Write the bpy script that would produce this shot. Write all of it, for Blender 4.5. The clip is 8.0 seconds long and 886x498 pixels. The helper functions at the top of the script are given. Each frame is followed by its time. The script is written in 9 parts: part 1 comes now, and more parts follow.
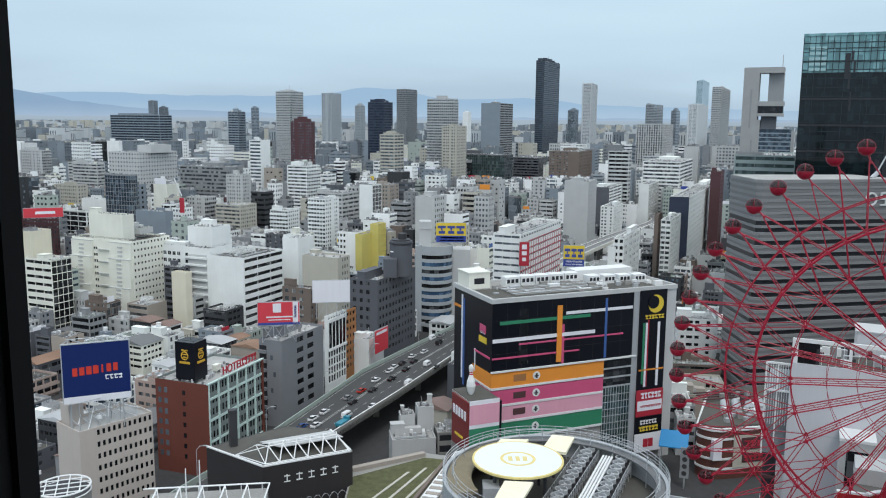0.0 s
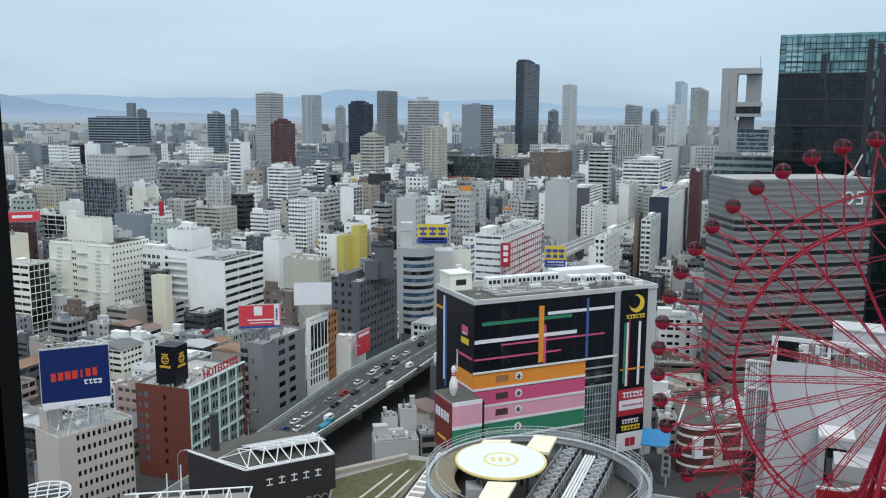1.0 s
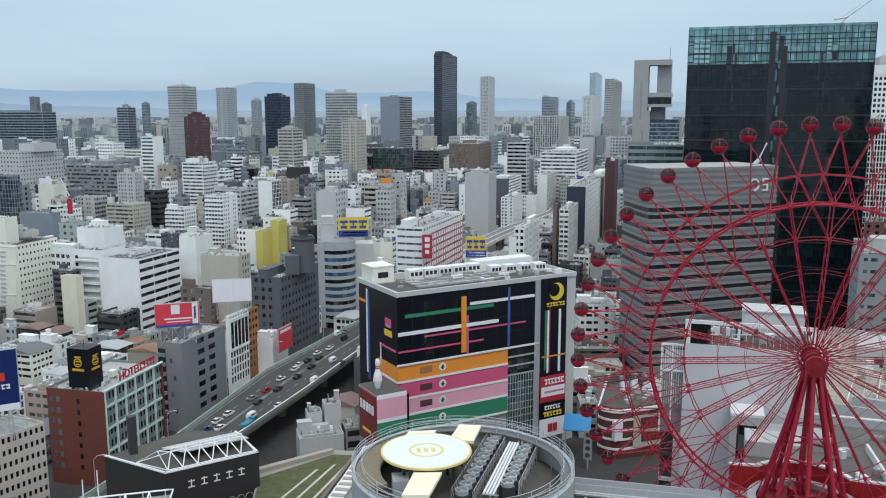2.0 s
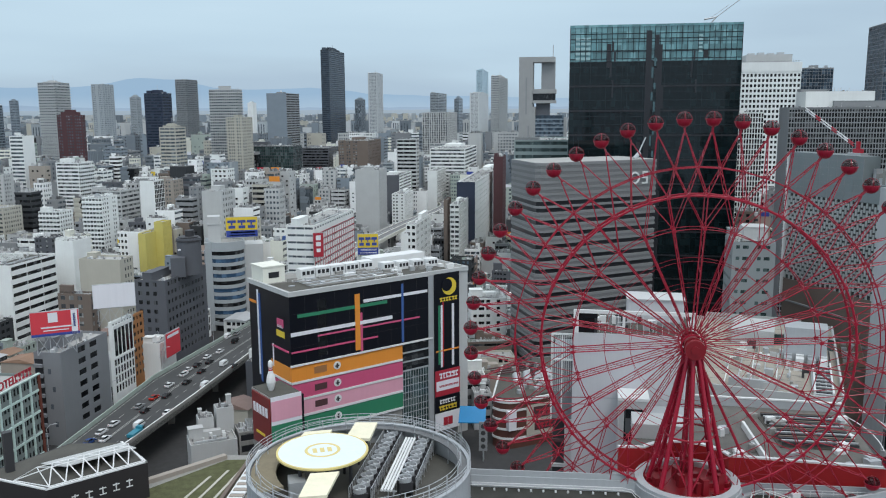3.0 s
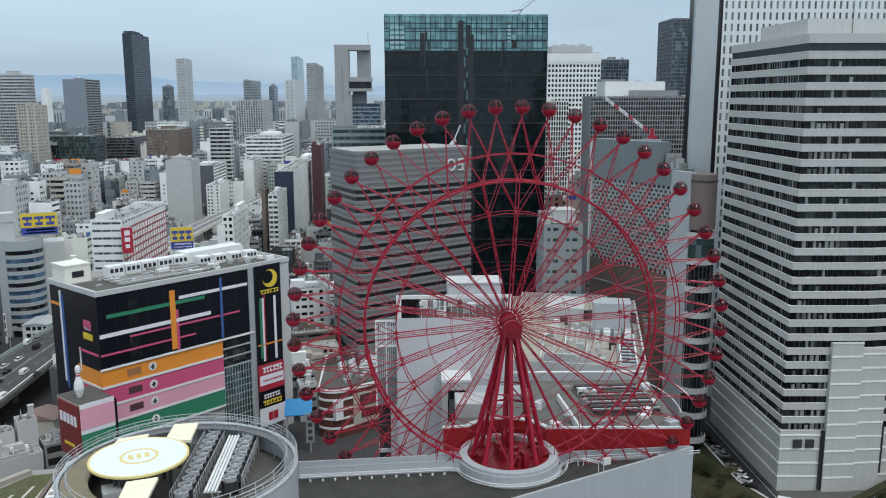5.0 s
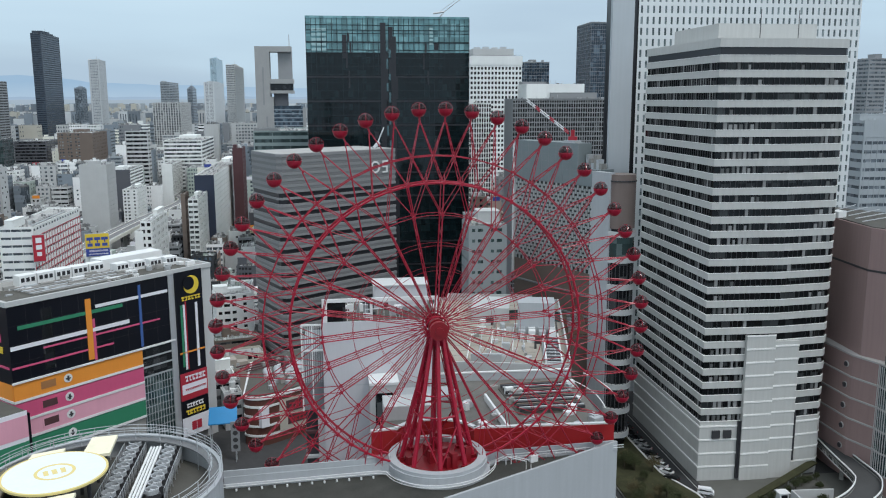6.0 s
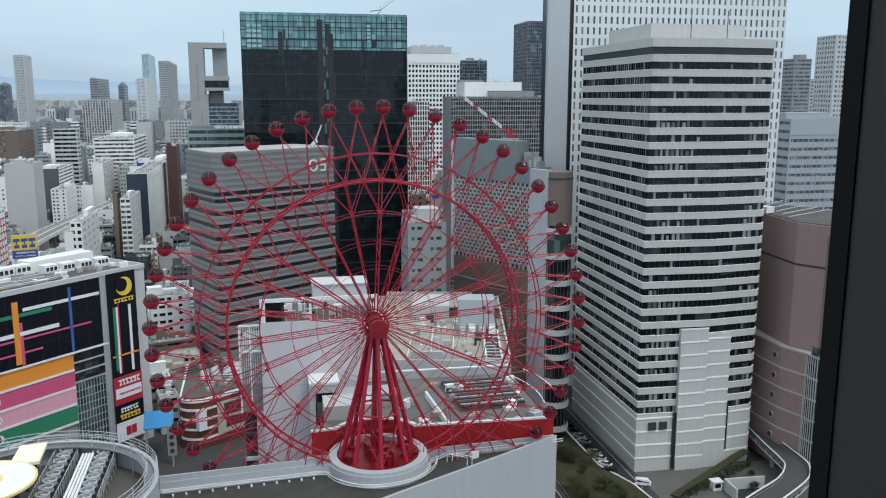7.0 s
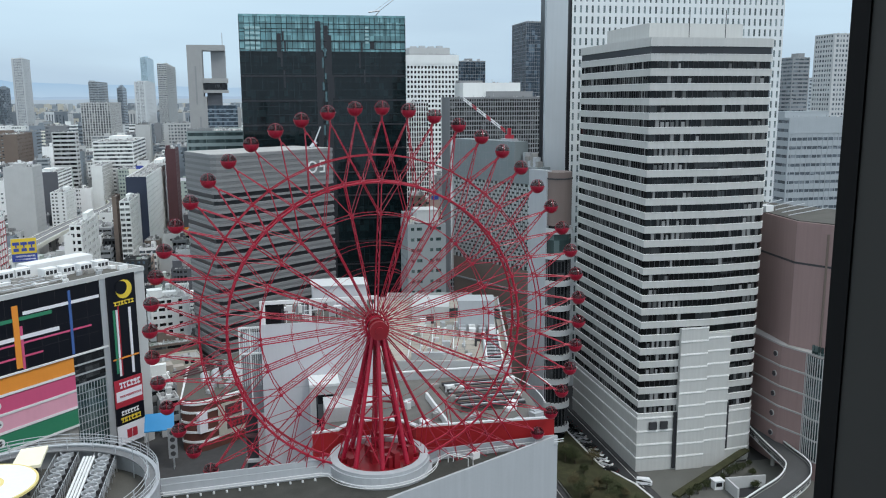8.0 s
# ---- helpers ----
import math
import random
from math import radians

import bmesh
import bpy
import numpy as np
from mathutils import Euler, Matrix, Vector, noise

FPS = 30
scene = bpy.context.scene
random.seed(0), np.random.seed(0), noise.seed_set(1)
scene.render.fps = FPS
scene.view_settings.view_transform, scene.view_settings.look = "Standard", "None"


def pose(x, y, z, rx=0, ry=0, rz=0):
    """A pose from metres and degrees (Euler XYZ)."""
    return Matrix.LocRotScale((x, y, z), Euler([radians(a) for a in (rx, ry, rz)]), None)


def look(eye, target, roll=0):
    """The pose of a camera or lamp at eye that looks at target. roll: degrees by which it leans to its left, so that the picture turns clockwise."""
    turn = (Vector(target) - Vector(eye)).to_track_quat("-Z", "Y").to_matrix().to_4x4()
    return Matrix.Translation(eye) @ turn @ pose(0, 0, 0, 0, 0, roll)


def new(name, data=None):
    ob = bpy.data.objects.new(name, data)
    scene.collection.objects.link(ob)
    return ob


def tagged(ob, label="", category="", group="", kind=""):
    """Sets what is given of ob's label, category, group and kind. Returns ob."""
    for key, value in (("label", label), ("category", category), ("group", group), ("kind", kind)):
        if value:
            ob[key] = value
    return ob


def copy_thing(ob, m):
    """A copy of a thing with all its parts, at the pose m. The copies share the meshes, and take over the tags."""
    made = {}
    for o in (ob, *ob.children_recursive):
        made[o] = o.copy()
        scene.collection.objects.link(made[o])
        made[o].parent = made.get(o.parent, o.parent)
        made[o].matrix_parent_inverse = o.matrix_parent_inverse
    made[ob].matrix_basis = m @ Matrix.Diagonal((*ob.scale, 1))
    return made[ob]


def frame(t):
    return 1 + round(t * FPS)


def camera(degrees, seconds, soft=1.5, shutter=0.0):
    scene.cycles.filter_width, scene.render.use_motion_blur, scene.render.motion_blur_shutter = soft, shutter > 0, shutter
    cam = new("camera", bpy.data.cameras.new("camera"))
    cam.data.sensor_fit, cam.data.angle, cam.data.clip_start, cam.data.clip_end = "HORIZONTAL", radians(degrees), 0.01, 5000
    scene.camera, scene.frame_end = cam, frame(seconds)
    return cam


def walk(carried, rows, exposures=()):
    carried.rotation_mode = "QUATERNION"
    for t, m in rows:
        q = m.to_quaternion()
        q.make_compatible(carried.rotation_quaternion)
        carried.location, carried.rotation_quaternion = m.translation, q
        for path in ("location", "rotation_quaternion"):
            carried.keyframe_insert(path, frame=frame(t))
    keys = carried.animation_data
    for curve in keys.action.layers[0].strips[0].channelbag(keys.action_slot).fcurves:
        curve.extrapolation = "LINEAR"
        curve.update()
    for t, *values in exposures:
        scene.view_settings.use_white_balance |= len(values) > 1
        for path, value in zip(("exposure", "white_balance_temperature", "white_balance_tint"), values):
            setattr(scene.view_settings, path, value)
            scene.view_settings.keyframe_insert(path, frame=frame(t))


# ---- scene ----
cam = camera(55.81, 8.0, soft=1.1)
PATH = [
    (0.0, pose(0.00, 0.00, 109.00, 81.23, -0.53, 0.10)),
    (0.5, pose(-0.02, -0.00, 109.00, 81.29, -0.46, -0.18)),
    (1.0, pose(0.00, -0.03, 108.99, 81.34, -0.32, -1.21)),
    (1.5, pose(0.10, -0.04, 108.99, 81.10, -0.08, -3.44)),
    (1.7, pose(0.10, -0.06, 108.99, 80.95, -0.03, -4.64)),
    (2.8, pose(0.13, -0.20, 108.98, 80.62, 0.29, -12.75)),
    (3.0, pose(0.14, -0.23, 108.98, 80.57, 0.29, -14.20)),
    (3.5, pose(0.21, -0.25, 108.97, 80.30, 0.27, -17.54)),
    (4.0, pose(0.26, -0.24, 108.97, 80.10, 0.21, -20.68)),
    (4.5, pose(0.35, -0.19, 108.97, 79.95, 0.07, -23.85)),
    (4.7, pose(0.36, -0.19, 108.97, 79.84, 0.09, -24.96)),
    (5.8, pose(0.43, -0.16, 108.96, 79.82, 0.11, -30.58)),
    (6.0, pose(0.44, -0.16, 108.96, 79.87, 0.12, -31.68)),
    (6.5, pose(0.61, -0.19, 108.94, 79.83, 0.07, -34.13)),
    (7.0, pose(0.62, -0.18, 108.93, 79.73, -0.05, -35.82)),
    (7.5, pose(0.62, -0.18, 108.93, 79.77, 0.11, -36.08)),
    (8.0, pose(0.59, -0.19, 108.92, 79.79, 0.30, -35.91)),
]
walk(cam, PATH, exposures=((0.0, 0.03), (3.0, -0.05), (5.8, 0.0), (8.0, 0.14)))
# ---- world, sun ----
world = bpy.data.worlds.new("overcast_sky")
scene.world = world
world.use_nodes = True
wn, wl = world.node_tree.nodes, world.node_tree.links
wn.clear()
w_out = wn.new("ShaderNodeOutputWorld")
w_bg = wn.new("ShaderNodeBackground")
w_sky = wn.new("ShaderNodeTexSky")
w_sky.sky_type, w_sky.sun_disc = "NISHITA", False
w_sky.sun_elevation, w_sky.sun_rotation = radians(57), radians(171.3)
w_sky.air_density, w_sky.dust_density = 1.0, 2.0
w_dim = wn.new("ShaderNodeMix")
w_dim.data_type, w_dim.blend_type = "RGBA", "MULTIPLY"
w_dim.inputs[0].default_value = 1.0
w_dim.inputs[7].default_value = (0.08, 0.08, 0.08, 1)
w_tc = wn.new("ShaderNodeTexCoord")
w_sep = wn.new("ShaderNodeSeparateXYZ")
w_map = wn.new("ShaderNodeMapping")
w_map.inputs["Scale"].default_value = (1.0, 1.0, 7.0)
w_noise = wn.new("ShaderNodeTexNoise")
w_noise.inputs["Scale"].default_value = 2.2
w_noise.inputs["Detail"].default_value = 5.0
w_noise.inputs["Roughness"].default_value = 0.42
w_lift = wn.new("ShaderNodeMath")
w_lift.operation = "MULTIPLY_ADD"
w_lift.inputs[1].default_value, w_lift.inputs[2].default_value = 0.30, -0.15
w_add = wn.new("ShaderNodeMath")
w_add.operation = "ADD"
w_ramp = wn.new("ShaderNodeValToRGB")
cr = w_ramp.color_ramp
cr.elements[0].position, cr.elements[0].color = 0.0, (0.47, 0.62, 0.77, 1)
cr.elements[1].position, cr.elements[1].color = 1.0, (1.20, 1.32, 1.44, 1)
for pos, col in ((0.035, (0.51, 0.67, 0.815, 1)), (0.07, (0.555, 0.735, 0.885, 1)), (0.15, (0.615, 0.805, 0.945, 1)), (0.35, (0.86, 1.0, 1.10, 1))):
    el = cr.elements.new(pos)
    el.color = col
w_mix = wn.new("ShaderNodeMix")
w_mix.data_type = "RGBA"
w_mix.inputs[0].default_value = 0.88
wl.new(w_tc.outputs["Generated"], w_sep.inputs[0])
wl.new(w_tc.outputs["Generated"], w_map.inputs[0])
wl.new(w_map.outputs[0], w_noise.inputs[0])
wl.new(w_noise.outputs[0], w_lift.inputs[0])
wl.new(w_lift.outputs[0], w_add.inputs[0])
wl.new(w_sep.outputs[2], w_add.inputs[1])
wl.new(w_add.outputs[0], w_ramp.inputs[0])
wl.new(w_sky.outputs[0], w_dim.inputs[6])
wl.new(w_dim.outputs[2], w_mix.inputs[6])
wl.new(w_ramp.outputs[0], w_mix.inputs[7])
wl.new(w_mix.outputs[2], w_bg.inputs[0])
wl.new(w_bg.outputs[0], w_out.inputs[0])

sun = new("sun", bpy.data.lights.new("sun", "SUN"))
sun.data.energy, sun.data.angle, sun.data.color = 1.15, radians(18), (1.0, 0.98, 0.95)
sun.matrix_world = look((40, -260, 420), (0, 0, 0))


# ---- materials ----
def paint(name, rgb, rough=0.7, metal=0.0, grain=0.10, scale=0.35, streak=0.045, tint=0.0, island=0.0, bump=0.0, spec=0.3, fine=9.0):
    """A painted, plastered or metal surface: broad stains, fine grain, rain streaks running down, a little relief."""
    m = bpy.data.materials.new(name)
    m.use_nodes = True
    n, l = m.node_tree.nodes, m.node_tree.links
    b = n["Principled BSDF"]
    b.inputs["Roughness"].default_value, b.inputs["Metallic"].default_value = rough, metal
    b.inputs["Specular IOR Level"].default_value = spec
    tc = n.new("ShaderNodeTexCoord")
    broad, small, rain = (n.new("ShaderNodeTexNoise") for _ in range(3))
    broad.inputs["Scale"].default_value, broad.inputs["Detail"].default_value = scale * 0.35, 4
    small.inputs["Scale"].default_value, small.inputs["Detail"].default_value = scale * fine, 3
    mp = n.new("ShaderNodeMapping")
    mp.inputs["Scale"].default_value = (1.3, 1.3, 0.06)
    rain.inputs["Scale"].default_value, rain.inputs["Detail"].default_value = 1.0, 3
    for tex in (broad, small):
        l.new(tc.outputs["Object"], tex.inputs["Vector"])
    l.new(tc.outputs["Object"], mp.inputs[0])
    l.new(mp.outputs[0], rain.inputs["Vector"])
    total = None
    for tex, amount in ((broad, grain), (small, grain * 0.7), (rain, streak)):
        k = n.new("ShaderNodeMath")
        k.operation = "MULTIPLY_ADD"
        k.inputs[1].default_value, k.inputs[2].default_value = 2 * amount, -amount
        l.new(tex.outputs[0], k.inputs[0])
        if total is None:
            total = k
        else:
            s = n.new("ShaderNodeMath")
            s.operation = "ADD"
            l.new(total.outputs[0], s.inputs[0])
            l.new(k.outputs[0], s.inputs[1])
            total = s
    for source, amount in (("island", island), ("object", tint)):
        if amount:
            g = n.new("ShaderNodeNewGeometry" if source == "island" else "ShaderNodeObjectInfo")
            k = n.new("ShaderNodeMath")
            k.operation = "MULTIPLY_ADD"
            k.inputs[1].default_value, k.inputs[2].default_value = 2 * amount, -amount
            l.new(g.outputs["Random Per Island" if source == "island" else "Random"], k.inputs[0])
            s = n.new("ShaderNodeMath")
            s.operation = "ADD"
            l.new(total.outputs[0], s.inputs[0])
            l.new(k.outputs[0], s.inputs[1])
            total = s
    one = n.new("ShaderNodeMath")
    one.operation = "ADD"
    one.inputs[1].default_value = 1.0
    l.new(total.outputs[0], one.inputs[0])
    sc = n.new("ShaderNodeVectorMath")
    sc.operation = "SCALE"
    sc.inputs[0].default_value = rgb
    l.new(one.outputs[0], sc.inputs["Scale"])
    l.new(sc.outputs[0], b.inputs["Base Color"])
    if bump:
        bp = n.new("ShaderNodeBump")
        bp.inputs["Strength"].default_value, bp.inputs["Distance"].default_value = bump, 0.05
        l.new(small.outputs[0], bp.inputs["Height"])
        l.new(bp.outputs[0], b.inputs["Normal"])
    return m


def pane_glass(name, dark, light, rough=0.12, share=0.25, spec=0.6, metal=0.0):
    """Window glass seen from outside: a dark room behind it, blinds drawn behind some panes, the sky in its gloss."""
    m = bpy.data.materials.new(name)
    m.use_nodes = True
    n, l = m.node_tree.nodes, m.node_tree.links
    b = n["Principled BSDF"]
    b.inputs["Roughness"].default_value, b.inputs["Specular IOR Level"].default_value = rough, spec
    b.inputs["Metallic"].default_value = metal
    tc = n.new("ShaderNodeTexCoord")
    mp = n.new("ShaderNodeMapping")
    mp.inputs["Scale"].default_value = (0.42, 0.42, 0.29)
    wh = n.new("ShaderNodeTexWhiteNoise")
    snap = n.new("ShaderNodeVectorMath")
    snap.operation = "FLOOR"
    l.new(tc.outputs["Object"], mp.inputs[0])
    l.new(mp.outputs[0], snap.inputs[0])
    l.new(snap.outputs[0], wh.inputs["Vector"])
    ramp = n.new("ShaderNodeValToRGB")
    ramp.color_ramp.elements[0].position, ramp.color_ramp.elements[0].color = 1 - share - 0.02, (*dark, 1)
    ramp.color_ramp.elements[1].position, ramp.color_ramp.elements[1].color = 1.0, (*light, 1)
    mid = ramp.color_ramp.elements.new(0.3)
    mid.color = tuple(0.6 * c for c in dark) + (1,)
    l.new(wh.outputs["Value"], ramp.inputs[0])
    l.new(ramp.outputs[0], b.inputs["Base Color"])
    return m


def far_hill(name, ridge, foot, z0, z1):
    """A plain glowing backdrop of distant hills with broad folds; the paler foot is painted haze."""
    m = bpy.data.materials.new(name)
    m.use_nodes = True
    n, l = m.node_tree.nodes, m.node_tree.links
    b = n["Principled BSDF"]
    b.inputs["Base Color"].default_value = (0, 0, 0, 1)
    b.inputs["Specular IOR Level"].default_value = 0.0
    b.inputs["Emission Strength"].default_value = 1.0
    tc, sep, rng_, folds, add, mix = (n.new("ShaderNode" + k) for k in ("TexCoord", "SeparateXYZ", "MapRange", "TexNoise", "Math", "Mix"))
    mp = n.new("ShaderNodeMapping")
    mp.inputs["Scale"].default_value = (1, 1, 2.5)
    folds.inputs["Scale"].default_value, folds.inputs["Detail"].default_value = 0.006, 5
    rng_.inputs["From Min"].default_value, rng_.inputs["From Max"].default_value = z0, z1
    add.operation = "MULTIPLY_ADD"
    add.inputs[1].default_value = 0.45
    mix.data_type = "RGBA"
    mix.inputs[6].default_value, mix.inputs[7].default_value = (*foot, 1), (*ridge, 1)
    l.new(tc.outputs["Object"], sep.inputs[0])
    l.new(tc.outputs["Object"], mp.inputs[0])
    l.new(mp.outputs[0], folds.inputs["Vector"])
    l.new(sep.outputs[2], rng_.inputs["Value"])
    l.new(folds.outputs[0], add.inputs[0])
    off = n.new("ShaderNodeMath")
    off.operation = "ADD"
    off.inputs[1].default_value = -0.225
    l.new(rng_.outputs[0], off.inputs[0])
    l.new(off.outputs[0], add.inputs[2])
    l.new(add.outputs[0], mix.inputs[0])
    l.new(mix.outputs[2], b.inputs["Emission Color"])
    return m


WHITE = paint("white_render", (0.80, 0.82, 0.81), island=0.03)
TEALW = paint("pale_teal_panel", (0.30, 0.37, 0.37), rough=0.4, island=0.03)
CREAMW = paint("cream_render", (0.70, 0.66, 0.53), island=0.03)
CLUTTER = paint("mixed_roof_fittings", (0.36, 0.365, 0.37), rough=0.7, island=0.75)
IVORY = paint("ivory_render", (0.77, 0.77, 0.69), island=0.03)
CREAM = paint("cream_tile", (0.48, 0.46, 0.40), island=0.04)
PALE = paint("pale_grey_tile", (0.50, 0.51, 0.51), island=0.04)
GREY = paint("grey_tile", (0.27, 0.28, 0.29), island=0.04)
SLATE = paint("slate_grey_tile", (0.105, 0.11, 0.125), island=0.05)
BLACK = paint("black_panel", (0.022, 0.023, 0.028), rough=0.35, grain=0.2, spec=0.5)
TAN = paint("tan_stone", (0.36, 0.32, 0.28), island=0.04)
BROWN = paint("brown_tile", (0.17, 0.135, 0.115), island=0.05)
MAROON = paint("maroon_tile", (0.095, 0.045, 0.05), island=0.05)
BRICKRED = paint("red_brick", (0.155, 0.048, 0.034), island=0.05, fine=22)
BLUEGREY = paint("blue_grey_panel", (0.23, 0.27, 0.31), rough=0.5, island=0.03)
NAVY = paint("navy_panel", (0.035, 0.045, 0.075), rough=0.45)
YELLOW = paint("yellow_panel", (0.60, 0.52, 0.16), rough=0.55)
CONC = paint("weathered_concrete", (0.30, 0.295, 0.28), rough=0.85, grain=0.16, streak=0.18)
ROOF = paint("grey_roof_membrane", (0.38, 0.38, 0.37), rough=0.9, grain=0.22, streak=0.0, scale=0.5)
ROOFGREEN = paint("green_roof_membrane", (0.20, 0.24, 0.21), rough=0.9, grain=0.22, streak=0.0, scale=0.5)
ROOFDARK = paint("dark_roof_deck", (0.095, 0.092, 0.082), rough=0.85, grain=0.3, streak=0.0, scale=0.6)
METAL = paint("galvanised_steel", (0.50, 0.52, 0.54), rough=0.5, metal=0.4, grain=0.1)
STEELWHITE = paint("white_painted_steel", (0.74, 0.75, 0.75), rough=0.5, grain=0.06)
DARKSTEEL = paint("dark_steel", (0.06, 0.06, 0.065), rough=0.5, metal=0.3)
# Lightened panes: besides blinds, the lift stands in for haze on distant windows.
GLASS = pane_glass("window_glass", (0.085, 0.095, 0.105), (0.36, 0.37, 0.36), share=0.45, spec=0.45)
GLASSBLUE = pane_glass("blue_window_glass", (0.045, 0.07, 0.10), (0.14, 0.19, 0.24), share=0.25, spec=0.45)
GLASSDARK = pane_glass("dark_window_glass", (0.014, 0.016, 0.019), (0.11, 0.115, 0.12), share=0.22, spec=0.4)
GLASSNAVY = pane_glass("navy_window_glass", (0.03, 0.045, 0.07), (0.06, 0.085, 0.12), share=0.2, spec=0.45)
MIDSLATE = paint("mid_slate_tile", (0.225, 0.235, 0.25), island=0.04)
ORANGEB = paint("orange_brown_panel", (0.36, 0.17, 0.07), island=0.05)
GLASSGREEN = pane_glass("green_window_glass", (0.05, 0.085, 0.085), (0.11, 0.15, 0.15), share=0.25, spec=0.45)
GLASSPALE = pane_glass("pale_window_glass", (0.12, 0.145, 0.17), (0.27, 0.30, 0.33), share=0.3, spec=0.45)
# Walls of the far city: distance haze is put into these paler, bluish base colours.
FARWALL = paint("pale_hazed_render", (0.36, 0.395, 0.42), island=0.2)
FARGREY = paint("blue_grey_hazed_render", (0.19, 0.22, 0.25), island=0.2)
FARWHITE = paint("white_hazed_render", (0.54, 0.565, 0.58), island=0.12)


# ---- mesh tools ----
class Shape:
    """Collects boxes, prisms, bars and rings of one mesh."""

    def __init__(self):
        self.v, self.f, self.k = [], [], {}

    def quad(self, *pts):
        f = []
        for p in pts:
            key = (round(p[0], 3), round(p[1], 3), round(p[2], 3))
            if key not in self.k:
                self.k[key] = len(self.v)
                self.v.append(key)
            f.append(self.k[key])
        self.f.append(tuple(f))
        return self

    def add(self, pts, faces):
        k = len(self.v)
        self.v.extend(pts)
        self.f.extend(tuple(i + k for i in f) for f in faces)
        return self

    def box(self, x0, x1, y0, y1, z0, z1):
        return self.add([(x0, y0, z0), (x1, y0, z0), (x1, y1, z0), (x0, y1, z0), (x0, y0, z1), (x1, y0, z1), (x1, y1, z1), (x0, y1, z1)],
                        [(3, 2, 1, 0), (4, 5, 6, 7), (0, 1, 5, 4), (1, 2, 6, 5), (2, 3, 7, 6), (3, 0, 4, 7)])

    def prism(self, poly, z0, z1):
        n = len(poly)
        return self.add([(x, y, z0) for x, y in poly] + [(x, y, z1) for x, y in poly],
                        [tuple(range(n - 1, -1, -1)), tuple(range(n, 2 * n))] + [(i, (i + 1) % n, n + (i + 1) % n, n + i) for i in range(n)])

    def bar(self, a, b, r, sides=6, r2=None):
        """A round bar from a to b."""
        a, b = Vector(a), Vector(b)
        q = (b - a).to_track_quat("Z", "Y")
        r2 = r if r2 is None else r2
        ring = [(math.cos(2 * math.pi * i / sides), math.sin(2 * math.pi * i / sides)) for i in range(sides)]
        pts = [tuple(a + q @ Vector((c * r, s * r, 0))) for c, s in ring] + [tuple(b + q @ Vector((c * r2, s * r2, 0))) for c, s in ring]
        return self.add(pts, [(i, (i + 1) % sides, sides + (i + 1) % sides, sides + i) for i in range(sides)]
                        + [tuple(range(sides - 1, -1, -1)), tuple(range(sides, 2 * sides))])

    def rod(self, points, r, sides=5, closed=False):
        """One bent round bar through the points."""
        P = [Vector(p) for p in points]
        n, k = len(P), len(self.v)
        up = None
        for i, p in enumerate(P):
            d = (P[(i + 1) % n] - P[i - 1]) if closed or 0 < i < n - 1 else (P[1] - P[0] if i == 0 else P[-1] - P[-2])
            d.normalize()
            if up is None:
                up = d.orthogonal().normalized()
            up = (up - d * up.dot(d)).normalized()
            side = d.cross(up)
            self.v.extend(tuple(p + (up * math.cos(2 * math.pi * j / sides) + side * math.sin(2 * math.pi * j / sides)) * r) for j in range(sides))
        for i in range(n if closed else n - 1):
            a, b = k + i * sides, k + ((i + 1) % n) * sides
            self.f.extend((a + j, a + (j + 1) % sides, b + (j + 1) % sides, b + j) for j in range(sides))
        if not closed:
            self.f.extend([tuple(range(k + sides - 1, k - 1, -1)), tuple(range(k + (n - 1) * sides, k + n * sides))])
        return self

    def tube(self, cx, cy, r, z0, z1, sides=24, r2=None):
        return self.bar((cx, cy, z0), (cx, cy, z1), r, sides, r2)

    def ring(self, cx, cy, r0, r1, z0, z1, sides=64):
        """A flat ring wall with a hole."""
        p = []
        for z in (z0, z1):
            for r in (r0, r1):
                p += [(cx + r * math.cos(2 * math.pi * i / sides), cy + r * math.sin(2 * math.pi * i / sides), z) for i in range(sides)]
        f = []
        for i in range(sides):
            j = (i + 1) % sides
            f += [(i, sides + i, sides + j, j)[::-1], (2 * sides + i, 3 * sides + i, 3 * sides + j, 2 * sides + j),
                  (sides + i, sides + j, 3 * sides + j, 3 * sides + i), (j, i, 2 * sides + i, 2 * sides + j)]
        return self.add(p, f)

    def ball(self, c, r, n=12, m=8, lo=-90, hi=90, squash=1.0):
        pts, f = [], []
        for j in range(m + 1):
            a = radians(lo + (hi - lo) * j / m)
            pts += [(c[0] + r * math.cos(a) * math.cos(2 * math.pi * i / n), c[1] + r * math.cos(a) * math.sin(2 * math.pi * i / n), c[2] + squash * r * math.sin(a)) for i in range(n)]
        for j in range(m):
            f += [(j * n + i, j * n + (i + 1) % n, (j + 1) * n + (i + 1) % n, (j + 1) * n + i) for i in range(n)]
        return self.add(pts, f + [tuple(range(n - 1, -1, -1)), tuple(range(m * n, m * n + n))])

    def mesh(self, name, material):
        me = bpy.data.meshes.new(name)
        me.from_pydata(self.v, [], self.f)
        me.materials.append(material)
        return me


def part(name, shape, material, parent=None, label="", kind="", m=None):
    ob = new(name, shape.mesh(name, material) if isinstance(shape, Shape) else shape)
    ob.parent = parent
    if m is not None:
        ob.matrix_basis = m
    return tagged(ob, label, kind=kind)


def thing(name, label, category, m, group="", kind=""):
    ob = new(name)
    ob.empty_display_size = 0.5
    ob.matrix_basis = m
    return tagged(ob, label, category, group, kind)


FOOT = []          # footprints taken: near corner, right direction, width, depth


SKYLINE = []       # of the named buildings: bearings, distance, height


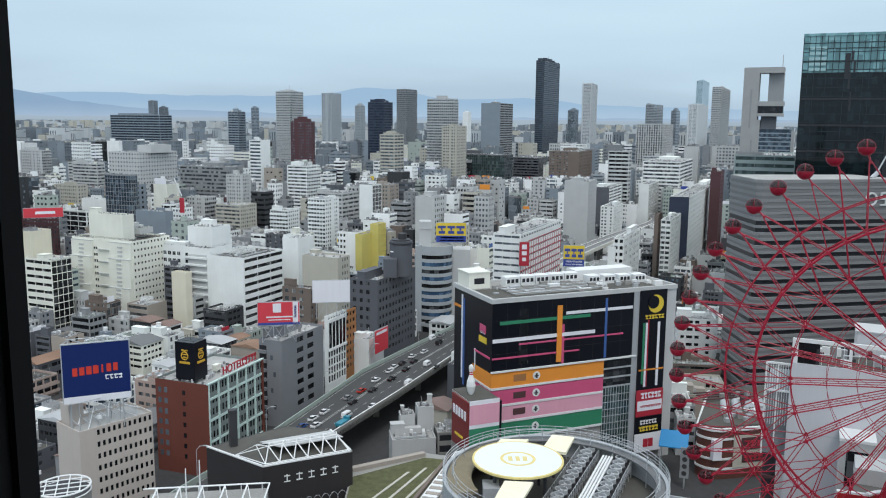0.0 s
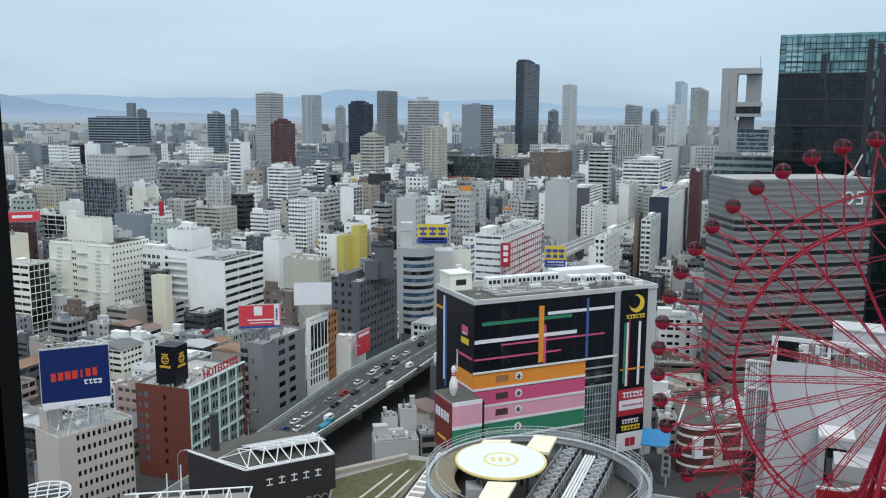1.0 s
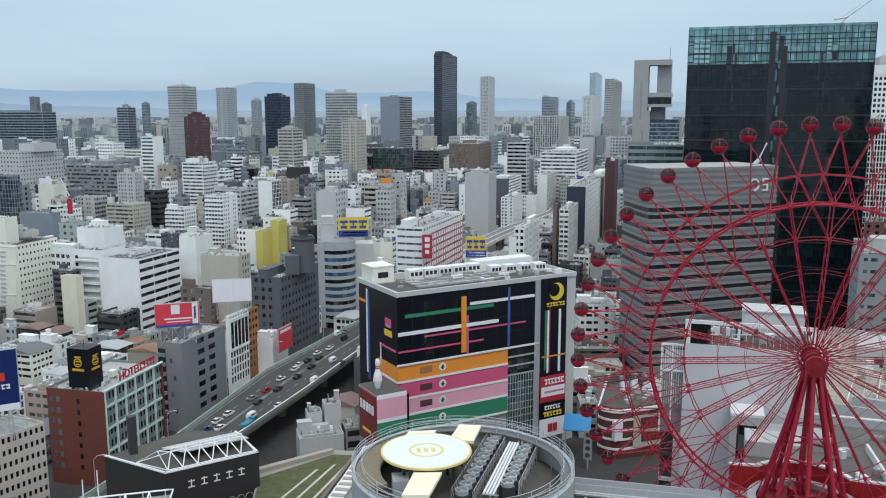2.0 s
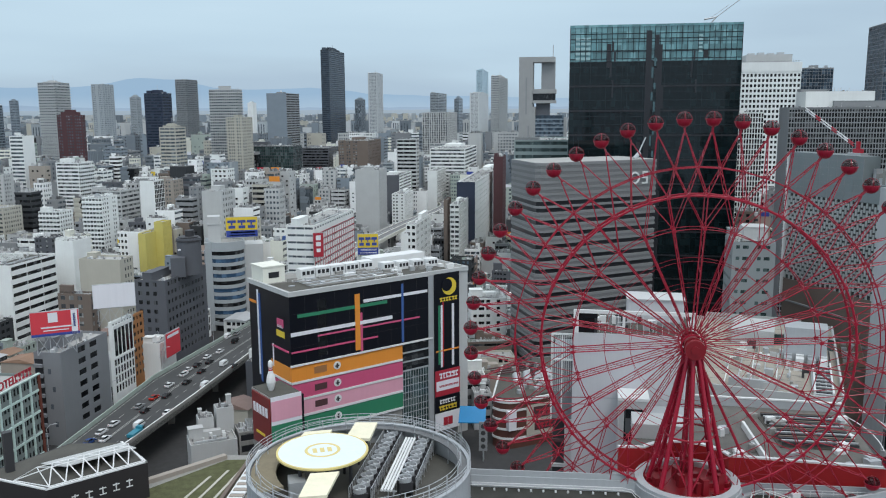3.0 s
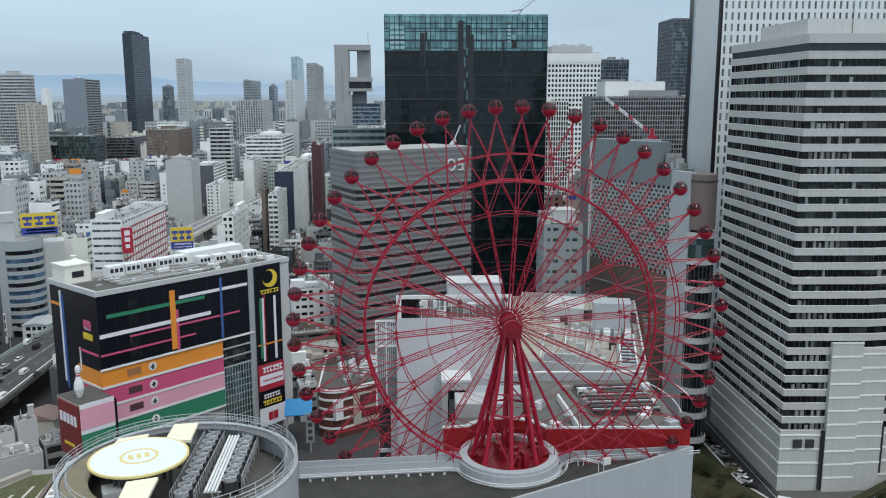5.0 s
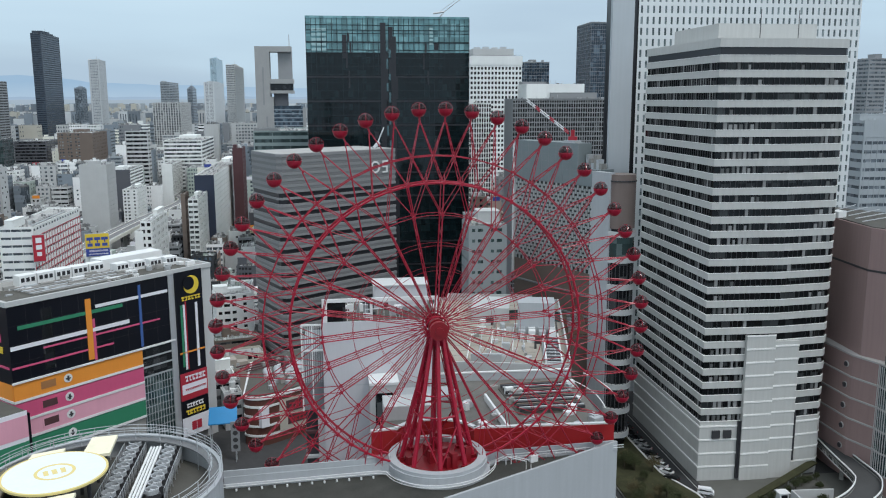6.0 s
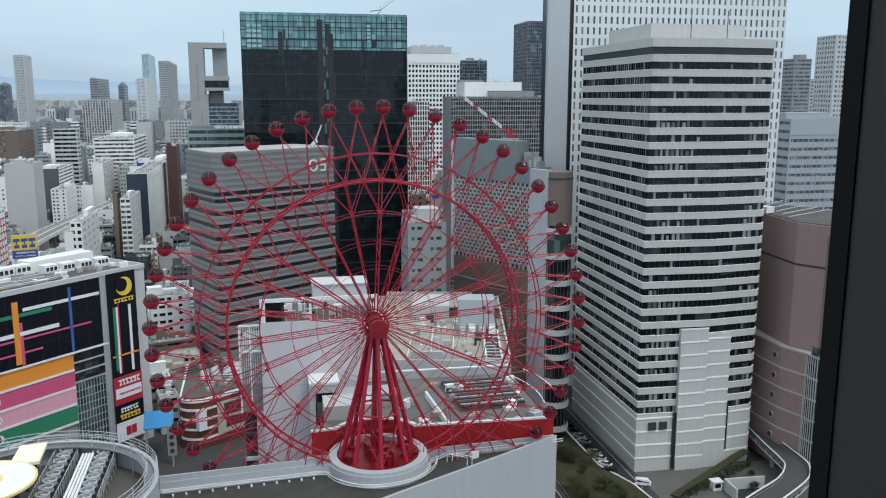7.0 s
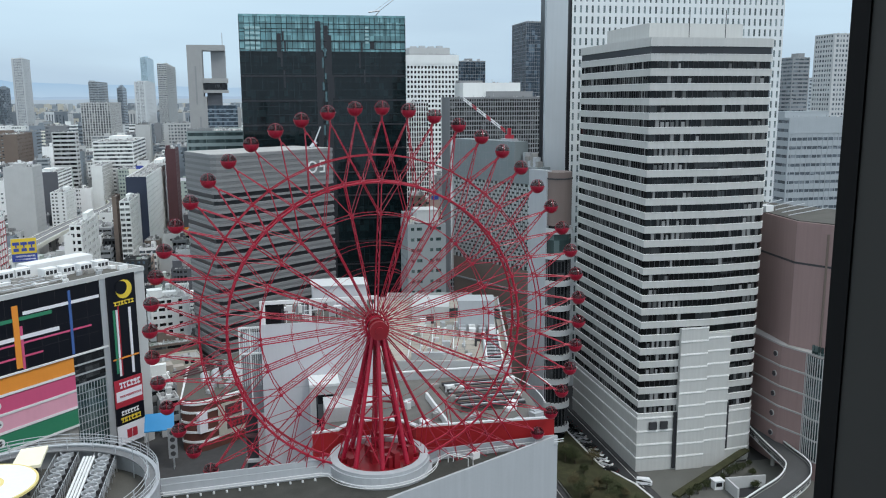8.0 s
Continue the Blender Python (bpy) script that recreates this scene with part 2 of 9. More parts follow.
def claim(x, y, yaw, w, d, h=0.0):
    c, s = math.cos(radians(yaw)), math.sin(radians(yaw))
    if h:
        corners = [(x + a * c - b * s, y + a * s + b * c) for a in (0, w) for b in (0, d)]
        turns = [math.degrees(math.atan2(p, q)) for p, q in corners]
        SKYLINE.append((min(turns), max(turns), min(math.hypot(p, q) for p, q in corners), h))
    FOOT.append((x, y, math.cos(radians(yaw)), math.sin(radians(yaw)), w, d))


def free(px, py, r):
    for x, y, c, s, w, d in FOOT:
        u, v = (px - x) * c + (py - y) * s, -(px - x) * s + (py - y) * c
        if -r < u < w + r and -r < v < d + r:
            return False
    return True


def facade(s, w, d, z0, z1, side, style, fl, bay, win, skin=0.3):
    """The wall of one side with its window openings cut through, as one sheet with reveals. side: f front, r, b, l. Returns the windows: (u0, u1, z0, z1)."""
    L = w if side in "fb" else d

    def at(u, z, o):
        return {"f": (u, o, z), "r": (w - o, u, z), "b": (w - u, d - o, z), "l": (o, d - u, z)}[side]

    if style == "n":
        s.quad(at(0, z0, 0), at(L, z0, 0), at(L, z1, 0), at(0, z1, 0))
        return []
    n = max(1, round((z1 - z0) / fl))
    fl = (z1 - z0) / n
    wz, wu = {"c": (0.9, 0.94), "v": (0.8, 0.66), "l": (0.62, 0.8)}.get(style, win)
    if style == "b":
        cols = [(0.6, L - 0.6)] if L < 14 else [(0.6 + (L - 1.2) * k / 3 + 0.1, 0.6 + (L - 1.2) * (k + 1) / 3 - 0.1) for k in range(3)]
    elif style == "P" and L > 6:
        # uneven bays: window groups, narrow stair lights and blank stretches
        vary = random.Random(int(L * 37 + z1 * 11 + ord(side)))
        group = [vary.choice((1.0, 1.0, 0.7, 1.5, 0.45)) for _ in range(vary.randint(2, 4))] + ([0.0] if vary.random() < 0.55 else [])
        cols, u, k = [], vary.uniform(0.3, 1.2), 0
        while True:
            g = group[k % len(group)]
            step = bay * (0.75 if g == 0 else 0.55 + 0.45 * g)
            if u + step > L - 0.3:
                break
            if g and vary.random() > 0.05:
                cols.append((u + step * (1 - wu) / 2, u + step * (1 + wu) / 2))
            u, k = u + step, k + 1
        if not cols:
            cols = [(0.4 * L, 0.6 * L)]
    else:
        nb = max(1, round(L / bay))
        bay = L / nb
        cols = [(bay * (k + 0.5 - wu / 2), bay * (k + 0.5 + wu / 2)) for k in range(nb)]
    us = [0.0] + [u for c in cols for u in c] + [L]
    zs = [z0]
    for i in range(n):
        zs += [z0 + i * fl + fl * (1 - wz) * 0.55, z0 + i * fl + fl * (1 - (1 - wz) * 0.45)]
    zs.append(z1)
    wins = []
    for i in range(len(us) - 1):
        for j in range(len(zs) - 1):
            a, b, c, e = us[i], us[i + 1], zs[j], zs[j + 1]
            if i % 2 and j % 2:
                wins.append((a, b, c, e))
                for (u1, q1), (u2, q2) in (((a, c), (b, c)), ((b, c), (b, e)), ((b, e), (a, e)), ((a, e), (a, c))):
                    s.quad(at(u1, q1, 0), at(u2, q2, 0), at(u2, q2, skin), at(u1, q1, skin))
            else:
                s.quad(at(a, c, 0), at(b, c, 0), at(b, e, 0), at(a, e, 0))
    return wins


def balconies(root, w, d, z0, z1, side, fl, wall):
    n = max(1, round((z1 - z0) / fl))
    fl = (z1 - z0) / n
    for i in range(n):
        z = z0 + i * fl
        s = Shape()
        a, b = (0.2, w - 0.2) if side in "fb" else (0.2, d - 0.2)
        for u0, u1, o0, o1, za, zb in ((a, b, -1.1, 0.0, z - 0.1, z + 0.08), (a, b, -1.1, -0.98, z + 0.08, z + 1.1)):
            if side == "f":
                s.box(u0, u1, o0, o1, za, zb)
            else:
                s.box(o0, o1, u0, u1, za, zb)
        part("balcony", s, wall, root)


BOXES = {}


def unit_box(material):
    if material.name not in BOXES:
        BOXES[material.name] = Shape().box(0, 1, 0, 1, 0, 1).mesh("unit_" + material.name, material)
    return BOXES[material.name]


def slab(name, parent, material, x0, x1, y0, y1, z0, z1, label=""):
    """A piece on a shared mesh."""
    return part(name, unit_box(material), None, parent, label, m=Matrix.Translation((x0, y0, z0)) @ Matrix.Diagonal((x1 - x0, y1 - y0, z1 - z0, 1)))


def roof_gear(root, rnd, w, d, h, wall, amount=1.0):
    """Stair house, tanks, screened plant, condensers, pipes and rails on a flat roof; no two roofs alike."""
    if min(w, d) < 4.5:
        return
    sort = rnd.random()
    hw, hd, hh = rnd.uniform(0.18, 0.42) * w, rnd.uniform(0.2, 0.5) * d, rnd.uniform(2.3, 4.2)
    hx, hy = rnd.choice((0.3, rnd.uniform(0.1, 0.8) * (w - hw), w - hw - 0.3)), rnd.choice((rnd.uniform(0.2, 0.9) * (d - hd), d - hd - 0.3))
    if sort < 0.62:
        # stair house, now and then with a lower lean-to
        s = Shape().box(hx, hx + hw, hy, hy + hd, h, h + hh).box(hx - 0.15, hx + hw + 0.15, hy - 0.15, hy + hd + 0.15, h + hh, h + hh + 0.2)
        s.box(hx + 0.3 * hw, hx + 0.3 * hw + 0.9, hy - 0.06, hy, h, h + 2.0)
        if sort < 0.3:
            lw = min(0.4 * w, w - hx - hw - 0.3)
            if lw > 1:
                s.box(hx + hw, hx + hw + lw, hy + 0.2 * hd, hy + hd, h, h + 0.55 * hh)
        part("stair_house", s, wall, root)
    elif sort < 0.82:
        # louvred screen round the plant
        s = Shape()
        for a, b, c, e in ((hx, hx + hw, hy, hy + 0.1), (hx, hx + hw, hy + hd - 0.1, hy + hd), (hx, hx + 0.1, hy + 0.1, hy + hd - 0.1), (hx + hw - 0.1, hx + hw, hy + 0.1, hy + hd - 0.1)):
            for k in range(5):
                s.box(a, b, c, e, h + 0.2 + k * 0.42, h + 0.5 + k * 0.42)
        part("plant_screen", s, rnd.choice((STEELWHITE, METAL, GREY, wall)), root)
    tank = rnd.random()
    if tank < 0.1 * amount and sort < 0.62:
        tx, ty, tr = hx + hw / 2, hy + hd / 2, min(1.1, min(hw, hd) * 0.3)
        s = Shape().tube(tx, ty, tr, h + hh + 0.5, h + hh + 0.5 + 1.6 * tr, 14)
        for k in range(4):
            a = math.pi / 4 + k * math.pi / 2
            s.bar((tx + 0.8 * tr * math.cos(a), ty + 0.8 * tr * math.sin(a), h + hh + 0.15), (tx + 0.8 * tr * math.cos(a), ty + 0.8 * tr * math.sin(a), h + hh + 0.55), 0.07, 4)
        part("water_tank", s, STEELWHITE, root)
    elif tank < 0.3 * amount:
        # panel tank on a steel stand
        tx, ty = rnd.uniform(0.5, max(0.6, w - 3.2)), rnd.uniform(0.5, max(0.6, d - 2.8))
        if not (hx - 2.6 < tx < hx + hw + 0.3 and hy - 2.2 < ty < hy + hd + 0.3):
            s = Shape().box(tx, tx + 2.4, ty, ty + 1.8, h + 0.9, h + 2.7)
            for k in range(3):
                s.box(tx - 0.05, tx + 2.45, ty - 0.05, ty + 1.85, h + 1.2 + k * 0.6, h + 1.26 + k * 0.6)
            for a in (0.1, 2.2):
                for b in (0.1, 1.6):
                    s.box(tx + a, tx + a + 0.1, ty + b, ty + b + 0.1, h, h + 0.9)
            part("water_tank", s, rnd.choice((STEELWHITE, IVORY, METAL)), root)
    # condensers, mostly in rows
    n = int(rnd.uniform(2, 6) * min(amount, 1.3))
    ax, ay = rnd.uniform(0.6, max(0.7, w * 0.4)), rnd.uniform(0.6, max(0.7, d - 2.0))
    row = rnd.random() < 0.6
    cw, cd, ch = rnd.uniform(0.8, 1.7), rnd.uniform(0.7, 1.2), rnd.uniform(0.8, 1.8)
    for k in range(n):
        if not row:
            ax, ay = rnd.uniform(0.6, max(0.7, w - 2.2)), rnd.uniform(0.6, max(0.7, d - 2.0))
        if ax + cw < w - 0.4 and not (hx - 1.8 < ax < hx + hw + 0.3 and hy - 1.5 < ay < hy + hd + 0.3):
            slab("condenser", root, METAL if rnd.random() < 0.6 else STEELWHITE, ax, ax + cw, ay, ay + cd, h, h + ch)
        ax += cw + 0.35
    if rnd.random() < 0.45 * amount:
        y = rnd.uniform(0.1, 0.3) * d
        part("duct", Shape().box(0.1 * w, 0.8 * w, y, y + 0.5, h + 0.25, h + 0.75).box(0.8 * w - 0.5, 0.8 * w, y, y + 0.5, h + 0.02, h + 0.25).box(0.1 * w, 0.1 * w + 0.5, y, y + 0.5, h + 0.02, h + 0.25), METAL, root)
    bits = Shape()
    for k in range(int(rnd.uniform(9, 20) + 0.05 * w * d)):
        bx, by, bl = rnd.uniform(0.5, w - 1.2), rnd.uniform(0.5, d - 1.2), rnd.uniform(0.3, 0.9)
        if k % 4 == 0 and w > 7:
            bits.box(bx * 0.5, bx * 0.5 + rnd.uniform(2, 0.45 * w), by, by + 0.14, h + 0.25, h + 0.4)
        elif k % 5 == 1:
            bits.bar((bx, by, h), (bx, by, h + rnd.uniform(1.2, 3.2)), 0.06, 4)
        else:
            bits.box(bx, bx + bl, by, by + rnd.uniform(0.3, 0.9), h + 0.02, h + rnd.uniform(0.3, 1.5))
    part("roof_clutter", bits, CLUTTER, root, kind="stuff")
    if rnd.random() < 0.4:
        # roof rail behind the parapet
        s = Shape()
        for z in (1.3, 1.75):
            s.box(0.5, w - 0.5, 0.5, 0.56, h + z, h + z + 0.06).box(0.5, 0.56, 0.56, d - 0.5, h + z, h + z + 0.06)
        for k in range(int(w / 1.6) + 1):
            s.box(0.5 + k * (w - 1.06) / max(1, int(w / 1.6)), 0.56 + k * (w - 1.06) / max(1, int(w / 1.6)), 0.44, 0.5, h, h + 1.8)
        for k in range(1, int(d / 1.6) + 1):
            s.box(0.44, 0.5, 0.5 + k * (d - 1.06) / max(1, int(d / 1.6)), 0.56 + k * (d - 1.06) / max(1, int(d / 1.6)), h, h + 1.8)
        part("rail", s, rnd.choice((DARKSTEEL, METAL, STEELWHITE)), root)


def building(name, label, x, y, yaw, w, d, h, sides, wall, glass=None, fl=3.6, bay=3.2, win=(0.5, 0.55), roof=None, gear=1.0, side_wall=None, z0=0.0, panes=None, category="building", group="", seed=None):
    """A flat-roofed building; (x, y) is its near corner, yaw the way of its front, sides the styles of front, right, back and left."""
    claim(x, y, yaw, w, d, h if group == "" else 0.0)
    root = thing(name, label, category, pose(x, y, z0, 0, 0, yaw), group)
    h -= z0
    if math.hypot(x, y) > 550:
        fl, bay = 0.86 * fl, 0.75 * bay
    base = min(4.2, 0.2 * h)
    walls, other = Shape(), Shape()
    for side, style in zip("frbl", sides):
        tgt = other if side_wall and style == "n" else walls
        wins = facade(tgt, w, d, base, h + 0.9, side, style, fl, bay, win)
        if style == "l" and side in "fl":
            balconies(root, w, d, base, h, side, fl, wall)
        if panes and style in "pP":
            for a, b, c, e in wins:
                if side == "f":
                    slab("window", root, panes, a + 0.06, b - 0.06, 0.16, 0.2, c + 0.06, e - 0.06)
                elif side == "l":
                    slab("window", root, panes, 0.16, 0.2, d - b + 0.06, d - a - 0.06, c + 0.06, e - 0.06)
    c4 = [(0, 0), (w, 0), (w, d), (0, d)]
    i4 = [(0.25, 0.25), (w - 0.25, 0.25), (w - 0.25, d - 0.25), (0.25, d - 0.25)]
    for k in range(4):
        (ax, ay), (bx, by), (cx, cy), (ex, ey) = c4[k], c4[(k + 1) % 4], i4[(k + 1) % 4], i4[k]
        walls.quad((ax, ay, 0), (bx, by, 0), (bx, by, base), (ax, ay, base))
        walls.quad((ax, ay, h + 0.9), (bx, by, h + 0.9), (cx, cy, h + 0.9), (ex, ey, h + 0.9))
        walls.quad((ex, ey, h + 0.9), (cx, cy, h + 0.9), (cx, cy, h - 0.1), (ex, ey, h - 0.1))
    part("wall", walls, wall, root)
    if other.v:
        part("blank_wall", other, side_wall, root)
    part("window_glazing", Shape().box(0.22, w - 0.22, 0.22, d - 0.22, base, h - 0.1), glass or GLASS, root, kind="stuff")
    part("roof", Shape().box(0.24, w - 0.24, 0.24, d - 0.24, h - 0.1, h + 0.06), roof or ROOF, root)
    if name == "tower_block" and h > 85 and int(abs(x)) % 3:
        rc = random.Random(int(abs(x) + y))
        a, b, c = rc.uniform(0.1, 0.35), rc.uniform(0.6, 0.9), rc.uniform(2.0, 4.2)
        part("crown", Shape().box(a * w, b * w, 0.15 * d, 0.85 * d, h, h + c).box((a + 0.12) * w, (b - 0.1) * w, 0.3 * d, 0.7 * d, h + c, h + 1.6 * c), wall, root, "stepped plant rooms on the roof")
        part("mast", Shape().bar((0.5 * w, 0.5 * d, h + 1.6 * c), (0.5 * w, 0.5 * d, h + 1.6 * c + rc.uniform(2, 6)), 0.22, 5), METAL, root)
    if gear:
        roof_gear(root, random.Random(seed if seed is not None else int(abs(x * 7 + y * 13))), w, d, h + 0.06, wall, gear)
    return root


# ---- ground, distant hills ----
ASPHALT = paint("asphalt", (0.042, 0.043, 0.045), rough=0.95, grain=0.2, streak=0, scale=0.3, spec=0.1)
GROUND = paint("city_ground", (0.055, 0.055, 0.056), rough=0.95, grain=0.35, streak=0, scale=0.05)
me = bpy.data.meshes.new("ground")
me.from_pydata([(-4900, -300, 0), (4900, -300, 0), (4900, 4900, 0), (-4900, 4900, 0)], [], [(0, 1, 2, 3)])
me.materials.append(GROUND)
tagged(new("ground", me), "grey city ground reaching the horizon", "ground", kind="structure")


def hills(name, dist, z_of, ridge, foot, z0, z1):
    pts, f, n = [], [], 160
    for i in range(n + 1):
        a = radians(-42 + 122 * i / n)
        x, y = dist * math.sin(a), dist * math.cos(a)
        pts += [(x, y, -5), (x, y, z_of(math.degrees(a)))]
        if i:
            f.append((2 * i - 2, 2 * i, 2 * i + 1, 2 * i - 1))
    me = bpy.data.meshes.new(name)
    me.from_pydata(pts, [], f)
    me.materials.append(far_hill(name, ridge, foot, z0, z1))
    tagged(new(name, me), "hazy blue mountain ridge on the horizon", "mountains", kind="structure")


def bump(a, c, w, k):
    return k * math.exp(-((a - c) / w) ** 2)


def ridge_far(a):
    return 165 + bump(a, -22, 9, 70) + bump(a, -12, 4, 40) + bump(a, -4.6, 4.2, 112) + bump(a, 4.5, 5, 60) + bump(a, 14, 8, 20) + 8 * noise.noise((a * 0.6, 3, 0)) + 5 * noise.noise((a * 2, 7, 0)) - 0.8 * max(0, a - 20)


def ridge_near(a):
    return 126 + bump(a, -33, 9.5, 170) + bump(a, -15, 5, 14) + 8 * noise.noise((a * 0.7, 1, 0)) + 5 * noise.noise((a * 2.5, 5, 0))


# Each layer glows by itself; the blue haze is in its emission colours.
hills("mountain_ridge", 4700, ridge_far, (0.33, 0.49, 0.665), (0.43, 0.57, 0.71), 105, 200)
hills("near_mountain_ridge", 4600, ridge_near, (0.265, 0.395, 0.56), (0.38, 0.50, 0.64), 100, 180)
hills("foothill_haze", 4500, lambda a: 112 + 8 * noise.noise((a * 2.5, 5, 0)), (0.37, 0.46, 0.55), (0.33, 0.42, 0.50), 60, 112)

# ---- ferris wheel ----
RED = paint("red_gloss_paint", (0.34, 0.007, 0.029), rough=0.35, grain=0.12, streak=0.05, spec=0.5)
REDDARK = paint("dark_red_paint", (0.22, 0.008, 0.015), rough=0.4, grain=0.15, spec=0.5)
REDGLASS = pane_glass("smoked_red_cabin_glass", (0.045, 0.006, 0.010), (0.12, 0.015, 0.02), rough=0.12, spec=0.4)
REDGLASS.node_tree.nodes["Principled BSDF"].inputs["Alpha"].default_value = 0.62
HUB = Vector((78.15, 128.2, 67.6))
WHEEL_YAW, WHEEL_R = -23.0, 39.7
wheel = thing("ferris_wheel", "large red steel ferris wheel standing on a rooftop", "ferris wheel", pose(HUB.x, HUB.y, HUB.z, 0, 0, WHEEL_YAW))
CABINS = 52
STEP = 360 / CABINS
PHASE = 87.5


def rim(deg, r, y=0.0):
    return (r * math.cos(radians(deg)), y, r * math.sin(radians(deg)))


def spread(r):
    """Half the distance between the front and back planes at radius r."""
    return 0.38 + (1.8 - 0.38) * min(1.0, (WHEEL_R - 1.5 - r) / (WHEEL_R - 1.5 - MAIN))


def lacing(s, front, back, n, r):
    """A zigzag of thin bars between two chords."""
    f0, f1, b0, b1 = (Vector(p) for p in (*front, *back))
    for j in range(n):
        p, q = (f0.lerp(f1, j / n), b0.lerp(b1, (j + 1) / n)) if j % 2 == 0 else (b0.lerp(b1, j / n), f0.lerp(f1, (j + 1) / n))
        s.bar(p, q, r, 4)


INNER, MAIN = 0.53 * WHEEL_R, 0.675 * WHEEL_R
OUTER = 0.795 * WHEEL_R
for r, thick, name, shift in ((MAIN, 0.215, "main_ring", 0), (INNER, 0.085, "inner_ring", 0), (OUTER, 0.11, "outer_ring", 0.5), (0.39 * WHEEL_R, 0.045, "stay_ring", 0), (0.275 * WHEEL_R, 0.038, "stay_ring", 0)):
    for side in (-1, 1):
        part(name, Shape().rod([rim(PHASE + (k + shift) * STEP, r, side * spread(r)) for k in range(CABINS)], thick, 6, True), RED, wheel)
for k in range(CABINS):
    a = PHASE + k * STEP
    # forked arm of two latticed legs from the rim down to the neighbouring nodes of the main ring
    s = Shape().bar(rim(a, WHEEL_R - 1.1, 0.4), rim(a, WHEEL_R - 1.1, -0.4), 0.13, 5)
    for y in (0.38, -0.38):
        s.bar(rim(a, WHEEL_R - 1.0, y), rim(a, WHEEL_R - 2.6, y), 0.15, 5)
    for side in (-1, 1):
        ends = [(rim(a + side * 0.25, WHEEL_R - 2.3, y * 0.42), rim(a + side * STEP, MAIN, y * spread(MAIN))) for y in (1, -1)]
        for p, q in ends:
            s.bar(p, q, 0.09, 5)
        lacing(s, *ends, 7, 0.055)
    part("rim_arm", s, RED, wheel)
    b = a + STEP / 2
    part("outer_node", Shape().bar(rim(b, OUTER, spread(OUTER) + 0.1), rim(b, OUTER, -spread(OUTER) - 0.1), 0.08, 5).bar(rim(b, OUTER, -spread(OUTER) - 0.16), rim(b, OUTER, -spread(OUTER) + 0.2), 0.27, 7).bar(rim(b, OUTER, spread(OUTER) - 0.2), rim(b, OUTER, spread(OUTER) + 0.16), 0.27, 7), RED, wheel)
    part("ring_web", Shape().bar(rim(a, MAIN, 1.8), rim(a, MAIN, -1.8), 0.10, 5).bar(rim(a, MAIN, 1.8), rim(a + STEP, MAIN, -1.8), 0.06, 4).bar(rim(a, MAIN, -2.0), rim(a, MAIN, -1.6), 0.36, 8).bar(rim(a, MAIN, 1.6), rim(a, MAIN, 2.0), 0.36, 8), RED, wheel)
    if k % 2 == 0:
        s = Shape().bar(rim(a, INNER, 1.9), rim(a, INNER, -1.9), 0.09, 5)
        for y in (1.8, -1.8):
            for j in (-1, 0, 1):
                s.bar(rim(a, INNER, y), rim(a + j * STEP, MAIN, y), 0.08 if j else 0.115, 5)
            s.bar(rim(a, INNER, y - 0.15), rim(a, INNER, y + 0.15), 0.34, 7)
        part("spoke_fork", s, RED, wheel)
        s = Shape()
        front, back = (rim(a, INNER, -1.8), rim(a, 2.1, -1.0)), (rim(a, INNER, 1.8), rim(a, 2.1, 3.4))
        s.bar(*front, 0.13, 5, 0.095).bar(*back, 0.13, 5, 0.095)
        for w in (-1, 1):
            s.bar(rim(a + w * 0.5, INNER, 0), rim(a + w * 5.5, 2.1, 1.2), 0.065, 4)
        lacing(s, front, back, 9, 0.05)
        part("spoke", s, RED, wheel)
for y in (-1.0, 3.4):
    part("hub_flange", Shape().rod([rim(15 * k, 2.1, y) for k in range(24)], 0.16, 6, True).rod([rim(15 * k, 1.5, y) for k in range(24)], 0.2, 6, True), RED, wheel)
part("hub", Shape().bar((0, -3.0, 0), (0, 4.2, 0), 1.25, 20).bar((0, -3.6, 0), (0, -2.6, 0), 1.75, 24).bar((0, -1.3, 0), (0, -0.8, 0), 1.7, 20).bar((0, 3.2, 0), (0, 3.7, 0), 1.7, 20).bar((0, -3.9, 0), (0, -3.6, 0), 0.75, 16), REDDARK, wheel)
# conical frame of eight legs from a collar under the hub down to the roof basin
LEG = HUB.z - 41.6
LEGS = [radians(267 + 45 * k) for k in range(8)]


def on_leg(a, t):
    return ((1.3 + 5.6 * t) * math.cos(a), (1.9 + 5.0 * t) * math.sin(a), -1.6 - (LEG - 1.6) * t)


part("leg_collar", Shape().tube(0, 0.2, 1.75, -3.4, -1.5, 24, 1.95).tube(0, 0.2, 2.1, -1.7, -1.2, 24), RED, wheel, "round collar where the legs meet")
for k, a in enumerate(LEGS):
    b = LEGS[(k + 1) % 8]
    part("leg", Shape().bar(on_leg(a, 0.0), on_leg(a, 1.0), 0.36, 12, 0.45), RED, wheel)
    part("leg_foot", Shape().bar(on_leg(a, 0.97), on_leg(a, 1.0), 0.85, 12), REDDARK, wheel)
    lean = (on_leg(a, 0.66), on_leg(b, 0.97)) if k % 2 else (on_leg(b, 0.66), on_leg(a, 0.97))
    part("cross_brace", Shape().bar(*lean, 0.15, 6), RED, wheel)
    part("cross_brace", Shape().bar(on_leg(a, 0.60), on_leg(b, 0.44) if k % 2 else on_leg(b, 0.60), 0.14, 6), RED, wheel)
part("leg_ring", Shape().rod([on_leg(a, 0.60) for a in LEGS], 0.2, 6, True), RED, wheel)
part("leg_ring", Shape().rod([on_leg(a, 0.44) for a in LEGS], 0.14, 6, True), RED, wheel)
